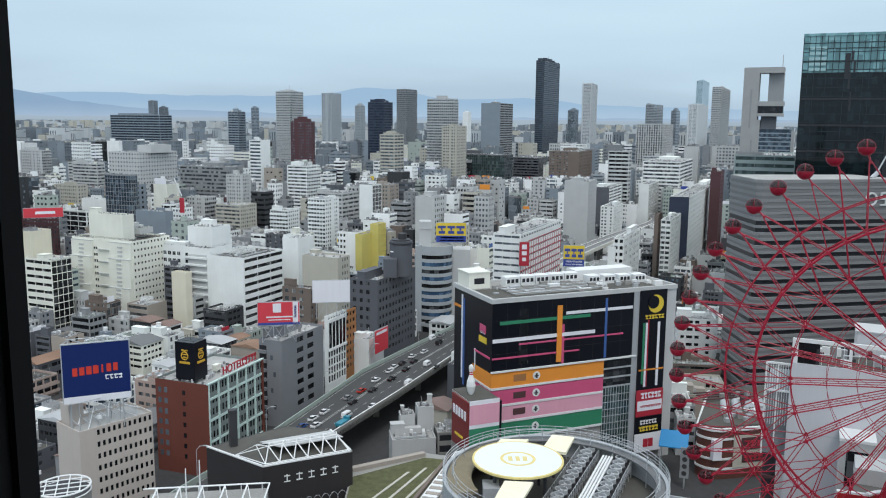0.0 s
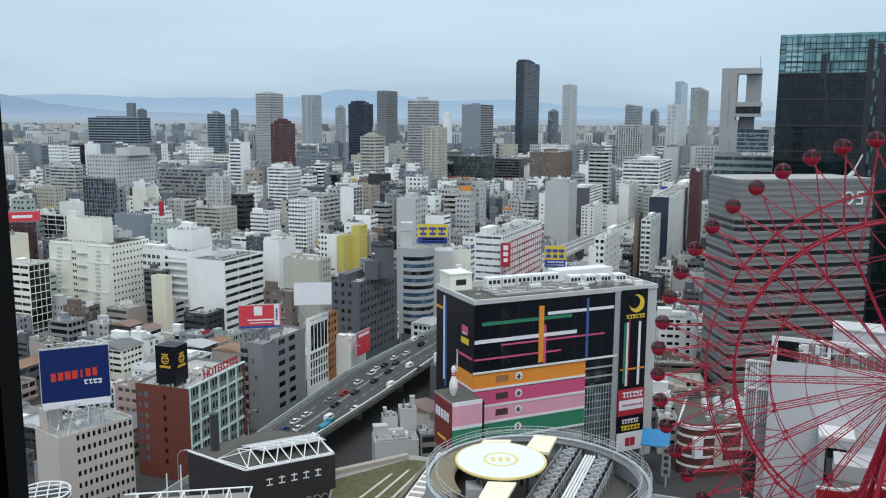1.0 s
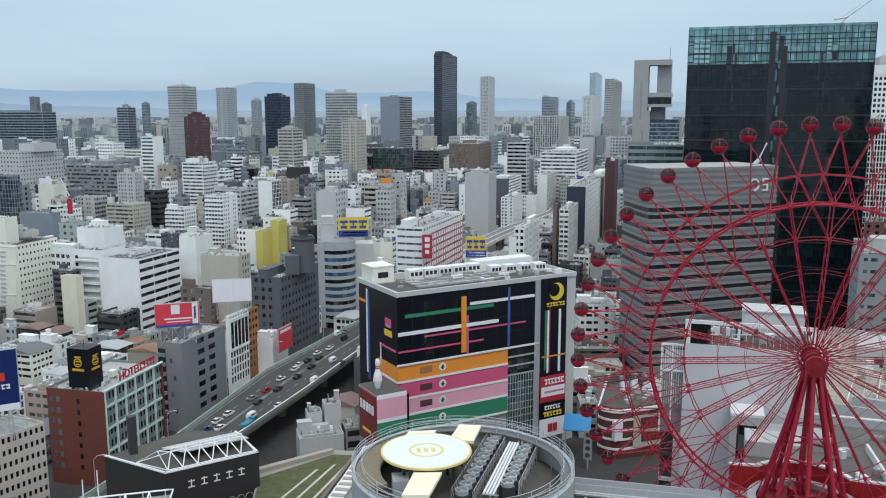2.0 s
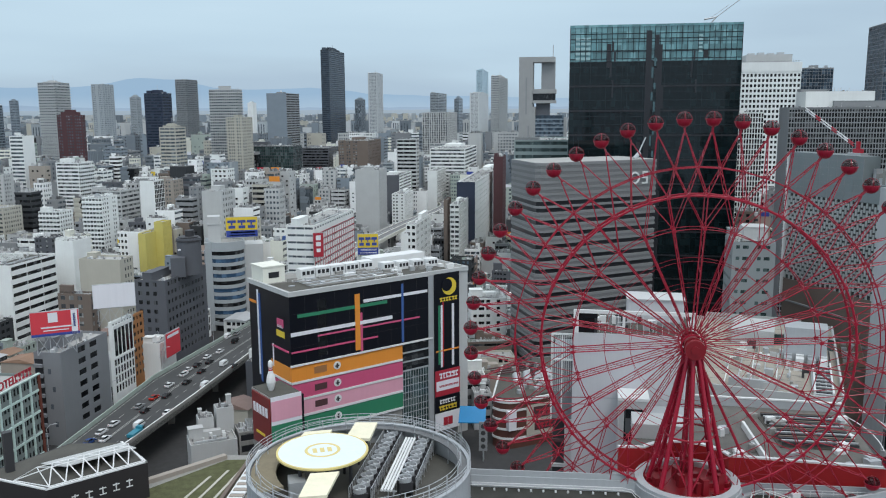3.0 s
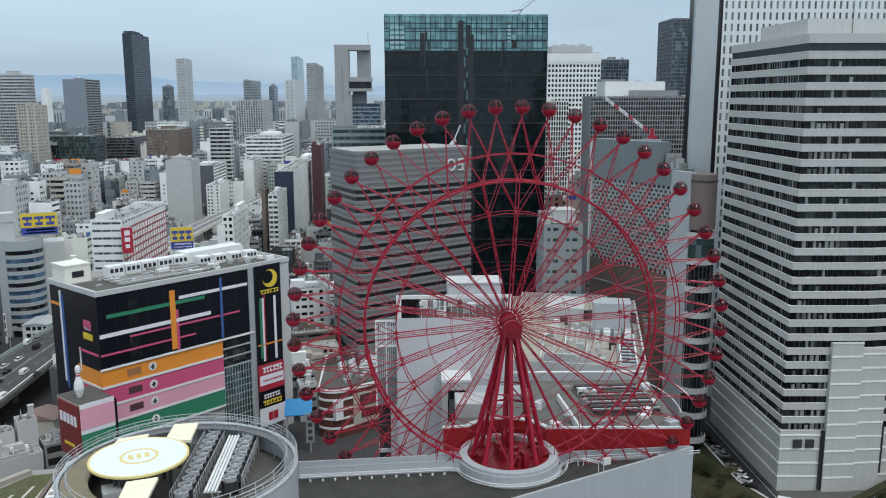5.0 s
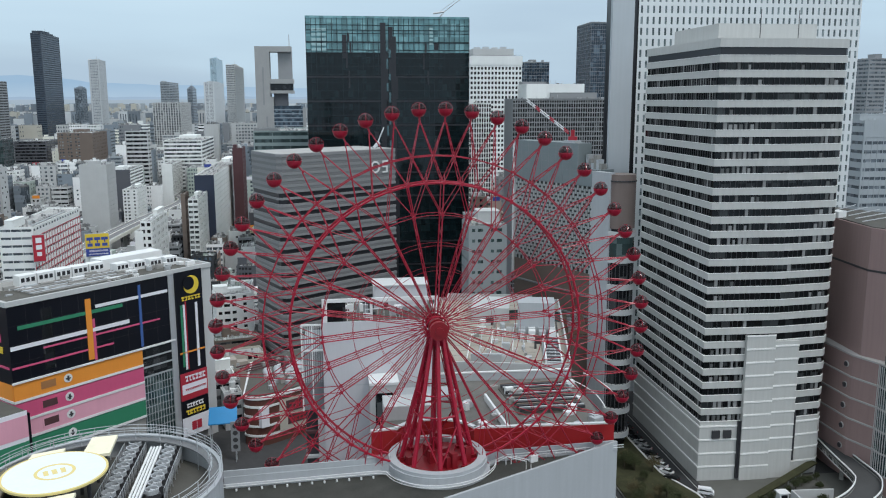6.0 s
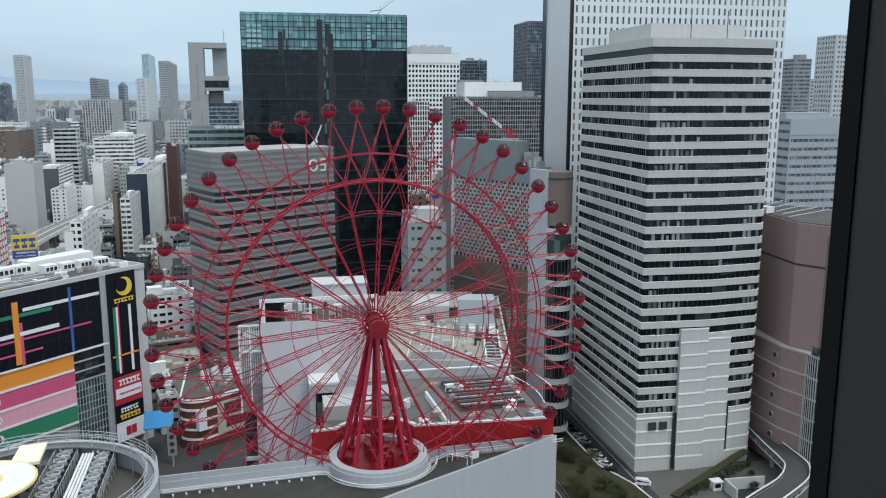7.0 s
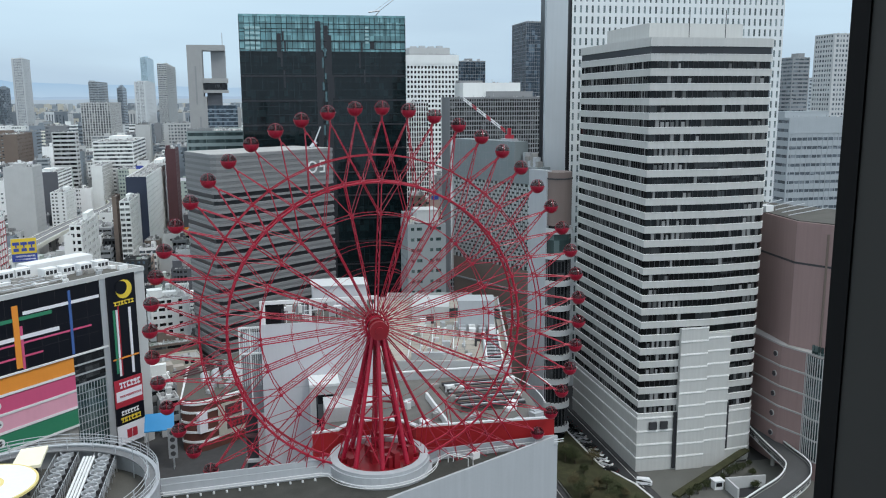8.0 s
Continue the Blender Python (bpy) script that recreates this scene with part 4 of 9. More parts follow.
def striped_block():
    x, y, yaw, w, h = 117.7, 311.8, 12.4, 59.8, 88.0
    claim(x, y, yaw, w, 30)
    root = thing("striped_building", "grey striped building with black window slots", "building", pose(x, y, 0, 0, 0, yaw))

    def plan(o):
        return [(1.6 - o, 0.5 - o), (3.6, -o), (w + o, -o), (w + o, 26 + o), (6, 30 + o), (0.2 - o, 2.4)]

    part("core", Shape().prism(plan(-0.7), 0, h - 0.5), BLACK, root, "black window slots")
    fl, top = 5.0, 72.6
    z = 0.0
    while z < h - 1:
        upper = z >= top
        za, zb = z, min(h, z + (15.4 if upper else fl - 1.75))
        n = 13 if upper else 3
        for j in range(n):
            p, q = za + j * (zb - za) / n, za + (j + 1) * (zb - za) / n - 0.07
            part("stripe", Shape().prism(plan(0.0 if j % 2 else 0.14), p, q), STRIPE if j % 2 else STRIPELIGHT, root)
        z += 15.4 if upper else fl
        if not upper and z > top - 3:
            part("stripe", Shape().prism(plan(0.1), top - 2.7, top - 1.8), STRIPELIGHT, root)
            z = top
    part("roof", Shape().prism(plan(-0.3), h - 0.5, h + 0.1), ROOF, root)
    part("roof_sign", Shape().ring(0, 0, 1.9, 2.6, 0, 0.4, 20), STEELWHITE, root, "white rooftop initials as plain shapes", m=pose(w - 11.6, -0.2, h - 7.6, 90, 0, 0))
    s = Shape().box(0, 2.8, -0.4, 0, 2.0, 2.6).box(0, 2.8, -0.4, 0, -0.3, 0.3).box(0, 2.8, -0.4, 0, -2.6, -2.0).box(0, 0.7, -0.4, 0, 0.3, 2.0).box(2.1, 2.8, -0.4, 0, -2.0, -0.3)
    part("roof_sign", s, STEELWHITE, root, m=pose(w - 7.6, -0.15, h - 7.6))
    part("roof_crane", Shape().bar((w - 7, 5, h), (w - 2, 5, h + 9), 0.3, 6).bar((w - 8, 5, h), (w - 5, 5, h + 2.5), 0.9, 8), METAL, root)
    return root


striped_block()


# ---- city landmarks ----
hotel_block = building("office_building", "white hotel block with small square windows and stepped bays", -160.0, 425.9, 66.0, 27.0, 42.5, 44.9, "pnnn", IVORY, GLASSDARK, fl=3.4, bay=2.5, win=(0.34, 0.44), gear=0.6, roof=ROOFDARK)
building("office_building", "windowless ivory upper storey of the hotel block", -166.5, 431.0, 66.0, 7.8, 23.7, 57.7, "nnnn", IVORY, GLASS, fl=3.6, bay=3.2, z0=44.92, gear=0.3)
building("office_building", "low pale plant room behind the hotel upper storey", -161.5, 441.4, 66.0, 9.5, 8.0, 49.5, "nnnn", PALE, GLASS, fl=3.6, bay=3.2, z0=47.30, gear=0.3)
ribbon_block = building("office_building", "white office block with black ribbon windows", -98.8, 408.2, 66.0, 33.5, 21.7, 39.7, "bnnn", WHITE, GLASSDARK, fl=4.0, bay=3.2, win=(0.42, 0.50), gear=1.6, roof=ROOFDARK)
stair_block = building("office_building", "white office block with a tall stair core", -122.5, 433.0, 66.0, 18.0, 32.9, 40.4, "nnnn", WHITE, GLASSDARK, fl=3.9, bay=3.2, gear=0.8, roof=ROOFDARK)
building("office_building", "cream windowless block below a white office", -127.0, 405.6, 66.0, 4.5, 8.9, 32.4, "nnnn", CREAMW, GLASS, fl=3.6, bay=3.2, gear=0)
building("office_building", "white windowless lift tower on an office block", -122.9, 441.2, 66.0, 15.0, 16.8, 50.4, "nnnn", WHITE, GLASS, fl=3.6, bay=3.2, z0=32.43, gear=1.2)
building("office_building", "white-fronted office block with black glass side", -188.9, 397.4, 66.0, 12.0, 18.1, 39.6, "cnnb", IVORY, GLASSDARK, fl=3.6, bay=3.2, win=(0.40, 0.50))
building("office_building", "cream rendered upper floors of an office block", -201.3, 404.7, 66.0, 11.5, 12.0, 52.4, "nnnn", CREAMW, GLASS, fl=3.6, bay=3.2, z0=39.62, gear=.5)
building("office_building", "red brick block with a red sign along its roof", -238.1, 506.8, 66.0, 4.1, 27.4, 48.4, "PnnP", MAROON, GLASS, fl=3.6, bay=3.2)
building("office_building", "dark office block with white floor bands", -240.7, 560.5, 66.0, 2.4, 23.6, 44.9, "bnnb", WHITE, GLASSDARK, fl=4.0, bay=3.2, win=(0.84, 0.90))
building("office_building", "white stepped block with roof tanks", -242.2, 603.2, 66.0, 6.4, 26.7, 48.8, "Pnnn", WHITE, GLASS, fl=3.6, bay=3.2)
building("office_building", "blue-grey panelled block beside a slim white shaft", -177.6, 531.1, 66.0, 6.8, 25.0, 48.4, "nnnn", BLUEGREY, GLASS, fl=3.6, bay=3.2, gear=.5)
building("apartment_building", "beige stepped apartment block with terraces", -142.5, 582.8, 66.0, 18.9, 21.6, 47.7, "Pnnb", CREAM, GLASS, fl=3.3, bay=3.2)
building("office_building", "bright yellow panelled block", -50.9, 517.5, 66.0, 15.7, 4.7, 36.9, "nnnn", YELLOW, GLASS, fl=3.6, bay=3.2, gear=.3)
building("office_building", "taller bright yellow panelled block with ribbed front", -41.5, 526.4, 66.0, 10.7, 5.7, 42.3, "vnnn", YELLOW, YELLOW, fl=3.6, bay=1.6, gear=0)
building("office_building", "grey department block with rows of punched windows", -272.8, 752.1, 66.0, 48.3, 36.7, 76.8, "pnnp", PALE, GLASS, fl=4.2, bay=4.5, win=(0.40, 0.45))
building("office_building", "plain upper storey of the grey department block", -265.2, 761.1, 66.0, 26.2, 16.0, 83.1, "nnnn", PALE, GLASS, fl=3.6, bay=3.2, z0=76.89, gear=.3)
building("office_building", "dark teal glass office block", -217.2, 580.7, 66.0, 6.1, 24.3, 68.5, "cnnc", GREY, GLASSBLUE, fl=3.6, bay=3.2)
building("office_building", "long grey office slab with ribbon windows", -180.3, 697.1, 66.0, 21.0, 50.3, 67.7, "Pnnb", GREY, GLASS, fl=3.8, bay=3.2)
building("office_building", "grey tiled block with close-set windows", -149.9, 622.2, 66.0, 10.5, 14.9, 66.4, "PnnP", PALE, GLASS, fl=3.2, bay=2.4)
building("apartment_building", "white stepped apartment block", -109.8, 671.1, 66.0, 19.4, 18.8, 70.7, "lnnb", WHITE, GLASS, fl=3.2, bay=3.2)
building("office_building", "white slab with a dark glazed strip", -50.9, 597.8, 66.0, 13.3, 10.8, 61.7, "cnnn", WHITE, GLASSDARK, fl=3.6, bay=3.2)
building("apartment_building", "pale grey block with thin balconies", -182.0, 634.4, 66.0, 13.9, 17.4, 48.1, "lnnP", PALE, GLASS, fl=3.6, bay=3.2)
building("apartment_building", "white terraced block with a stair tower", -108.6, 579.9, 66.0, 14.5, 14.8, 44.8, "Pnnl", WHITE, GLASS, fl=3.2, bay=3.2)
building("office_building", "white office block with blank flank", -78.7, 448.2, 66.0, 15.3, 10.1, 44.1, "nnnn", WHITE, GLASS, fl=3.6, bay=3.2)
building("office_building", "tan block with grey roof plant", -53.2, 416.6, 66.0, 11.8, 21.3, 38.7, "Pnnn", CREAM, GLASS, fl=3.6, bay=3.2, gear=1.4)
building("office_building", "brown tiled shop block below a white billboard", -59.3, 367.3, 66.0, 5.7, 15.1, 32.8, "PnnP", BROWN, GLASS, fl=3.6, bay=3.2, gear=.6)
building("office_building", "grey office slab with ribbon windows", -74.9, 615.5, 66.0, 25.4, 22.3, 53.8, "bnnb", PALE, GLASS, fl=3.6, bay=3.2)
building("apartment_building", "white stepped block with narrow windows", -78.9, 554.4, 66.0, 17.8, 13.4, 55.4, "Pnnl", WHITE, GLASS, fl=3.2, bay=3.2)
building("office_building", "pale green-grey block with roof tanks", -6.3, 540.0, 66.0, 19.9, 13.4, 58.6, "Pnnn", PALE, GLASS, fl=3.6, bay=3.2)
building("office_building", "tan tiled office tower", -41.4, 638.7, 66.0, 15.5, 12.1, 58.6, "PnnP", TAN, GLASS, fl=3.6, bay=3.2)
building("office_building", "grey slab with narrow bands", -346.9, 830.4, 66.0, 14.1, 34.8, 63.0, "Pnnb", PALE, GLASS, fl=3.6, bay=3.2)
building("apartment_building", "beige apartment slab above the city", -305.2, 696.0, 66.0, 10.6, 27.3, 51.6, "PnnP", CREAM, GLASS, fl=3.6, bay=3.2)
building("apartment_building", "pale apartment slab with balconies", -431.9, 901.9, 66.0, 12.0, 33.0, 71.8, "lnnP", PALE, GLASS, fl=3.6, bay=3.2)
building("office_building", "white office block with glazed corner", -332.7, 803.9, 66.0, 10.1, 32.1, 63.5, "bnnb", PALE, GLASS, fl=3.6, bay=3.2)
slate_office = building("office_building", "slate grey office block with wide windows", -56.4, 284.5, 66.0, 27.1, 9.6, 30.9, "Pnnn", MIDSLATE, GLASSDARK, fl=4.0, bay=9.0, win=(0.50, 0.62), gear=0.5)
fin_block = building("office_building", "narrow white shop block with tall white fins", -45.3, 321.8, 66.0, 13.9, 1.6, 31.0, "vnnn", WHITE, GLASSDARK, fl=3.6, bay=1.9, gear=.4)
building("office_building", "narrow orange and brown shop block with fire stairs", -40.7, 339.6, 66.0, 9.3, 1.1, 28.9, "Pnnn", ORANGEB, GLASSDARK, fl=3.4, bay=2.4, gear=.4)
building("office_building", "small white shop block with a red advertising panel", -31.0, 343.6, 66.0, 13.1, 9.0, 16.0, "nnnn", WHITE, GLASSDARK, fl=3.6, bay=3.2, gear=.8)
building("office_building", "dark slate office tower with rows of boxed windows", -28.8, 360.9, 66.0, 38.0, 14.0, 38.2, "PnnP", SLATE, GLASSDARK, fl=3.7, bay=3.6, win=(0.45, 0.50), gear=.5)
grid_block = building("apartment_building", "white department block with a red hanging sign", 39.6, 423.1, 66.0, 72.7, 15.0, 50.8, "pnnb", WHITE, GLASSPALE, fl=3.6, bay=4.2, win=(0.30, 0.62), gear=.4)
building("office_building", "small white block carrying a rooftop sign", 64.0, 394.8, 66.0, 17.0, 6.5, 38.6, "PnnP", WHITE, GLASS, fl=3.6, bay=3.2, gear=.3)
building("office_building", "white block beside an elevated road", 100.2, 459.2, 66.0, 45.4, 5.8, 44.2, "PnnP", WHITE, GLASSDARK, fl=3.6, bay=3.2, win=(0.50, 0.60))
building("office_building", "dark green glass office slab", 64.3, 897.7, 66.0, 27.8, 56.9, 71.8, "cnnc", SLATE, GLASSGREEN, fl=4.0, bay=3.2)
building("office_building", "charcoal office slab above the city", 107.9, 953.9, 66.0, 43.6, 31.3, 66.7, "bnnb", SLATE, GLASSDARK, fl=3.6, bay=3.2)
building("office_building", "brown tiled office block with punched windows", 142.7, 888.6, 66.0, 55.3, 32.9, 76.5, "PnnP", BROWN, GLASS, fl=4.0, bay=4.0)
building("office_building", "slim tower striped in black and white bands", 171.9, 781.3, 66.0, 10.6, 19.5, 80.9, "bnnb", PALE, GLASSDARK, fl=4.2, bay=3.2)
building("office_building", "long white office block with ribbon windows", 230.1, 818.3, 66.0, 88.7, 36.0, 69.6, "bnnb", WHITE, GLASS, fl=4.4, bay=3.2)
building("office_building", "pale tower of narrow vertical strips", 275.5, 1064.9, 66.0, 81.2, 33.1, 105.0, "vnnv", PALE, GLASS, fl=3.6, bay=4.0)
building("office_building", "pale grey blank-sided block", 109.1, 630.6, 66.0, 25.3, 18.7, 63.2, "Pnnn", PALE, GLASS, fl=3.6, bay=3.2, win=(0.25, 0.30))
building("office_building", "black office tower with a banded flank", 141.8, 716.1, 66.0, 49.2, 12.9, 52.3, "bnnn", WHITE, GLASSDARK, fl=3.2, bay=3.2, side_wall=SLATE)
building("apartment_building", "small white stepped apartment block", 140.1, 685.8, 66.0, 34.5, 11.0, 38.9, "PnnP", WHITE, GLASS, fl=3.2, bay=3.2)
building("office_building", "white block with a dark glazed front", 190.7, 776.9, 66.0, 85.4, 9.4, 51.0, "cnnn", WHITE, GLASSDARK, fl=3.6, bay=3.2)
building("office_building", "dark blue-grey block with white flank", 158.0, 537.2, 66.0, 161.6, 12.4, 60.4, "Pnnn", WHITE, GLASS, fl=3.6, bay=3.2, win=(0.30, 0.35), side_wall=NAVY)
building("office_building", "maroon tiled tower above the city", 200.7, 607.7, 66.0, 24.2, 7.1, 73.1, "Pnnn", MAROON, GLASS, fl=3.6, bay=3.2, win=(0.30, 0.40))
building("office_building", "white windowless block near an elevated road", 95.7, 460.1, 66.0, 20.0, 4.2, 39.1, "nnnn", WHITE, GLASS, fl=3.6, bay=3.2, gear=.3)
building("office_building", "slim dark brown tower with a sign on top", 140.1, 542.2, 66.0, 15.9, 2.6, 48.7, "Pnnn", BROWN, GLASS, fl=3.6, bay=3.2, gear=.3)
building("apartment_building", "white apartment block with stairs", 137.2, 501.6, 66.0, 40.9, 5.8, 49.8, "Pnnl", WHITE, GLASS, fl=3.1, bay=3.2)
building("office_building", "pale green glass department store block", 200.7, 479.8, 66.0, 62.1, 33.2, 89.7, "bnnb", TEALW, GLASSGREEN, fl=4.2, bay=5.0, win=(0.50, 0.60))
# Far towers: many walls and panes are paler and bluer, haze put into colour.
building("tower_block", "white residential tower above the city", -178.3, 984.0, 66.0, 25.3, 20.7, 139.4, "lnnl", PALE, GLASSPALE, fl=3.4, bay=3.2)
building("tower_block", "maroon tiled tower block", -131.2, 839.8, 66.0, 4.4, 25.9, 105.4, "PnnP", MAROON, GLASSPALE, fl=3.3, bay=3.2)
building("tower_block", "dark blue tower block", -260.3, 1068.8, 66.0, 14.2, 16.4, 116.2, "lnnb", BLUEGREY, GLASSNAVY, fl=3.6, bay=3.2)
building("tower_block", "slim white tower with a sloping shoulder", -159.6, 732.8, 66.0, 13.7, 12.2, 89.4, "nnnb", WHITE, GLASSPALE, fl=3.6, bay=3.2)
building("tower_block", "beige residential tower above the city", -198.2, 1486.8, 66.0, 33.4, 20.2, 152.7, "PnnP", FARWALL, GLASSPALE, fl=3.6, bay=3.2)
building("tower_block", "navy glass office tower", -77.3, 1082.2, 66.0, 24.0, 23.5, 130.1, "bnnb", NAVY, GLASSNAVY, fl=4.0, bay=3.2)
building("tower_block", "grey residential tower above the city", -57.9, 1298.7, 66.0, 35.6, 17.4, 154.2, "lnnl", GREY, GLASSPALE, fl=3.6, bay=3.2)
building("tower_block", "grey grid-fronted residential tower", 9.5, 900.0, 66.0, 12.6, 30.9, 130.2, "lnnl", PALE, GLASSPALE, fl=3.4, bay=3.2)
building("tower_block", "beige apartment tower beside a taller one", 12.6, 859.9, 66.0, 26.4, 16.6, 102.1, "PnnP", CREAM, GLASSPALE, fl=3.6, bay=3.2)
building("tower_block", "dark office tower with pale bands", 72.6, 1105.6, 66.0, 49.5, 26.6, 130.5, "bnnn", GREY, GLASSDARK, fl=3.6, bay=3.2, side_wall=BLUEGREY)
# Charcoal wall lifted towards blue: the haze in front is put into its colour.
building("tower_block", "tall charcoal residential tower", 148.5, 1276.4, 66.0, 81.0, 12.9, 197.6, "bnnb", paint("hazed_charcoal_panel", (0.062, 0.078, 0.10), island=0.05), GLASSNAVY, fl=3.4, bay=3.2)
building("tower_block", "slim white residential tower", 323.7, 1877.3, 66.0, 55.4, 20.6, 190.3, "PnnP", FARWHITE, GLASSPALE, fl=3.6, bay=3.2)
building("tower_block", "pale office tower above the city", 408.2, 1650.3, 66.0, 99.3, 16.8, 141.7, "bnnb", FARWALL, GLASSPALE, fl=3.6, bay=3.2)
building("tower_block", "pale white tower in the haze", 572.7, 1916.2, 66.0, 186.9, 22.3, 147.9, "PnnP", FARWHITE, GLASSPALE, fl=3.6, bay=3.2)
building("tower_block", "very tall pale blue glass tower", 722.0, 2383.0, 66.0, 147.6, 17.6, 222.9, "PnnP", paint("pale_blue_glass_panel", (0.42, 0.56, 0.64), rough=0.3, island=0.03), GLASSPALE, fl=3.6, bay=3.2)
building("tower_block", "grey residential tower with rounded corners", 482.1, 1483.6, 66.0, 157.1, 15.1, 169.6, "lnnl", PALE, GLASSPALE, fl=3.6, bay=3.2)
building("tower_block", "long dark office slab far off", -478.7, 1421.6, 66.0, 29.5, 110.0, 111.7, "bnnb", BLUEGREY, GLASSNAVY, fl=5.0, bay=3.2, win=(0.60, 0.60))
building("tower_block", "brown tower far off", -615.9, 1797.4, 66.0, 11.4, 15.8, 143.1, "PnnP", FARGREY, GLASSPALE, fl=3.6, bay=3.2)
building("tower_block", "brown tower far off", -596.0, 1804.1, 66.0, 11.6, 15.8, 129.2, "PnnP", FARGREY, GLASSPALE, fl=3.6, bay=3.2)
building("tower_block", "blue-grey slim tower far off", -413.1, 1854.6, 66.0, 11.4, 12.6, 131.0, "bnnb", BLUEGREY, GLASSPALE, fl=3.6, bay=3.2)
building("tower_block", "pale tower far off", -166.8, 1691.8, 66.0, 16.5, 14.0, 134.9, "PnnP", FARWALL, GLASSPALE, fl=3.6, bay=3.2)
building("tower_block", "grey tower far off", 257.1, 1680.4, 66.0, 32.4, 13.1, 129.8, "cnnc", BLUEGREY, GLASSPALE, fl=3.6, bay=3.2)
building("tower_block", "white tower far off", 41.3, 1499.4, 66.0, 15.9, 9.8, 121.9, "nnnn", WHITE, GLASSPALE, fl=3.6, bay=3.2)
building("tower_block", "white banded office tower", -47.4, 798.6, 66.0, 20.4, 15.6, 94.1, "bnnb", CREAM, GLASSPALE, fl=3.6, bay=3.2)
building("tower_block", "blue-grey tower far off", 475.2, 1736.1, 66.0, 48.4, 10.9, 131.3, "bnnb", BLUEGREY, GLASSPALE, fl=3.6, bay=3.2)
grid_tower = building("glass_tower", "grid-fronted white office tower with square dark windows", 342.6, 517.0, -24.0, 38.5, 30.0, 139.0, "pnnn", WHITE, GLASSDARK, fl=4.0, bay=3.4, win=(0.55, 0.60), gear=.5)
part("top_band", Shape().box(-0.3, 38.8, -0.3, -0.02, 133.6, 140.0), WHITE, grid_tower, "plain white band under the roof")
part("penthouse", Shape().box(3, 33, 4, 26, 139.0, 145.4), PALE, grid_tower)
for gk in range(4):
    part("roof_unit", Shape().box(5 + 6.5 * gk, 9 + 6.5 * gk, 8, 14, 145.4, 146.6 + 0.4 * (gk % 2)), METAL, grid_tower)
building("glass_tower", "grey glass office tower", 481.4, 639.2, -24.0, 26.2, 30.0, 142.4, "cnnc", GREY, GLASSBLUE, fl=3.6, bay=3.2)
building("glass_tower", "tall dark glass office tower", 459.5, 519.4, -24.0, 40.0, 40.0, 168.3, "cnnc", MIDSLATE, GLASSBLUE, fl=3.4, bay=2.4)
building("office_building", "charcoal department block with a close grid of fins", 255.6, 346.1, -24.0, 63.0, 21.0, 108.5, "pnnn", GREY, GLASSDARK, fl=2.4, bay=1.25, win=(0.76, 0.72), gear=.6)
building("office_building", "white fin-fronted block before a grid tower", 309.1, 467.2, -24.0, 14.8, 14.0, 105.9, "vnnn", WHITE, GLASSDARK, fl=3.8, bay=2.1, gear=.3)
building("office_building", "white plant storey on a department block", 270.1, 353.9, -24.0, 31.0, 20.0, 116.0, "nnnn", WHITE, GLASS, fl=3.6, bay=3.2, z0=106.00, gear=.5)
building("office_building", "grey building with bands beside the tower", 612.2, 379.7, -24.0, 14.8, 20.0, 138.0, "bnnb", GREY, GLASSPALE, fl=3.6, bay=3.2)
# Haze-tinted wall colour again on these right-hand blocks.
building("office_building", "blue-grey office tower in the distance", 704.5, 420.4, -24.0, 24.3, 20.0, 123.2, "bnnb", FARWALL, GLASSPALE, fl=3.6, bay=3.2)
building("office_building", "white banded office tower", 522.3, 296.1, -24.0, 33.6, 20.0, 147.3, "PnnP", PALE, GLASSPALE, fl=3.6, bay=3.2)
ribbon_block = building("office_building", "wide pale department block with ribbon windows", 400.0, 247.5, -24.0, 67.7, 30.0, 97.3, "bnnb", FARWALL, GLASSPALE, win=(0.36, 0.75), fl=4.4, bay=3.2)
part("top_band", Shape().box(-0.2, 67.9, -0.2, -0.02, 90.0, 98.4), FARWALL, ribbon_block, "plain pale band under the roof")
for gk in range(22):
    part("window_mullion", Shape().box(1.5 + 3.05 * gk, 1.8 + 3.05 * gk, -0.12, -0.02, 6, 90), FARWALL, ribbon_block)


# ---- entertainment block with coloured panels ----
PBLACK = paint("black_facade_panel", (0.006, 0.007, 0.012), rough=0.3, grain=0.25, spec=0.28)
PORANGE = paint("orange_panel", (0.810, 0.297, 0.047), rough=0.5, grain=0.05, streak=0.04)
PPINK = paint("deep_pink_panel", (0.621, 0.101, 0.216), rough=0.5, grain=0.05, streak=0.04)
PROSE = paint("light_pink_panel", (0.750, 0.375, 0.475), rough=0.5, grain=0.05, streak=0.04)
PGREEN = paint("green_panel", (0.040, 0.230, 0.127), rough=0.5, grain=0.05, streak=0.04)
PBLUE = paint("blue_bar", (0.06, 0.13, 0.36), rough=0.5, grain=0.05)
PWHITE = paint("white_bar", (0.784, 0.784, 0.829), rough=0.5, grain=0.05)
PRED = paint("red_sign_panel", (0.42, 0.03, 0.05), rough=0.5, grain=0.05)
PYEL = paint("yellow_sign", (0.75, 0.55, 0.06), rough=0.5, grain=0.04)
SIGNBLUE = paint("blue_sign", (0.05, 0.08, 0.33), rough=0.5, grain=0.04)


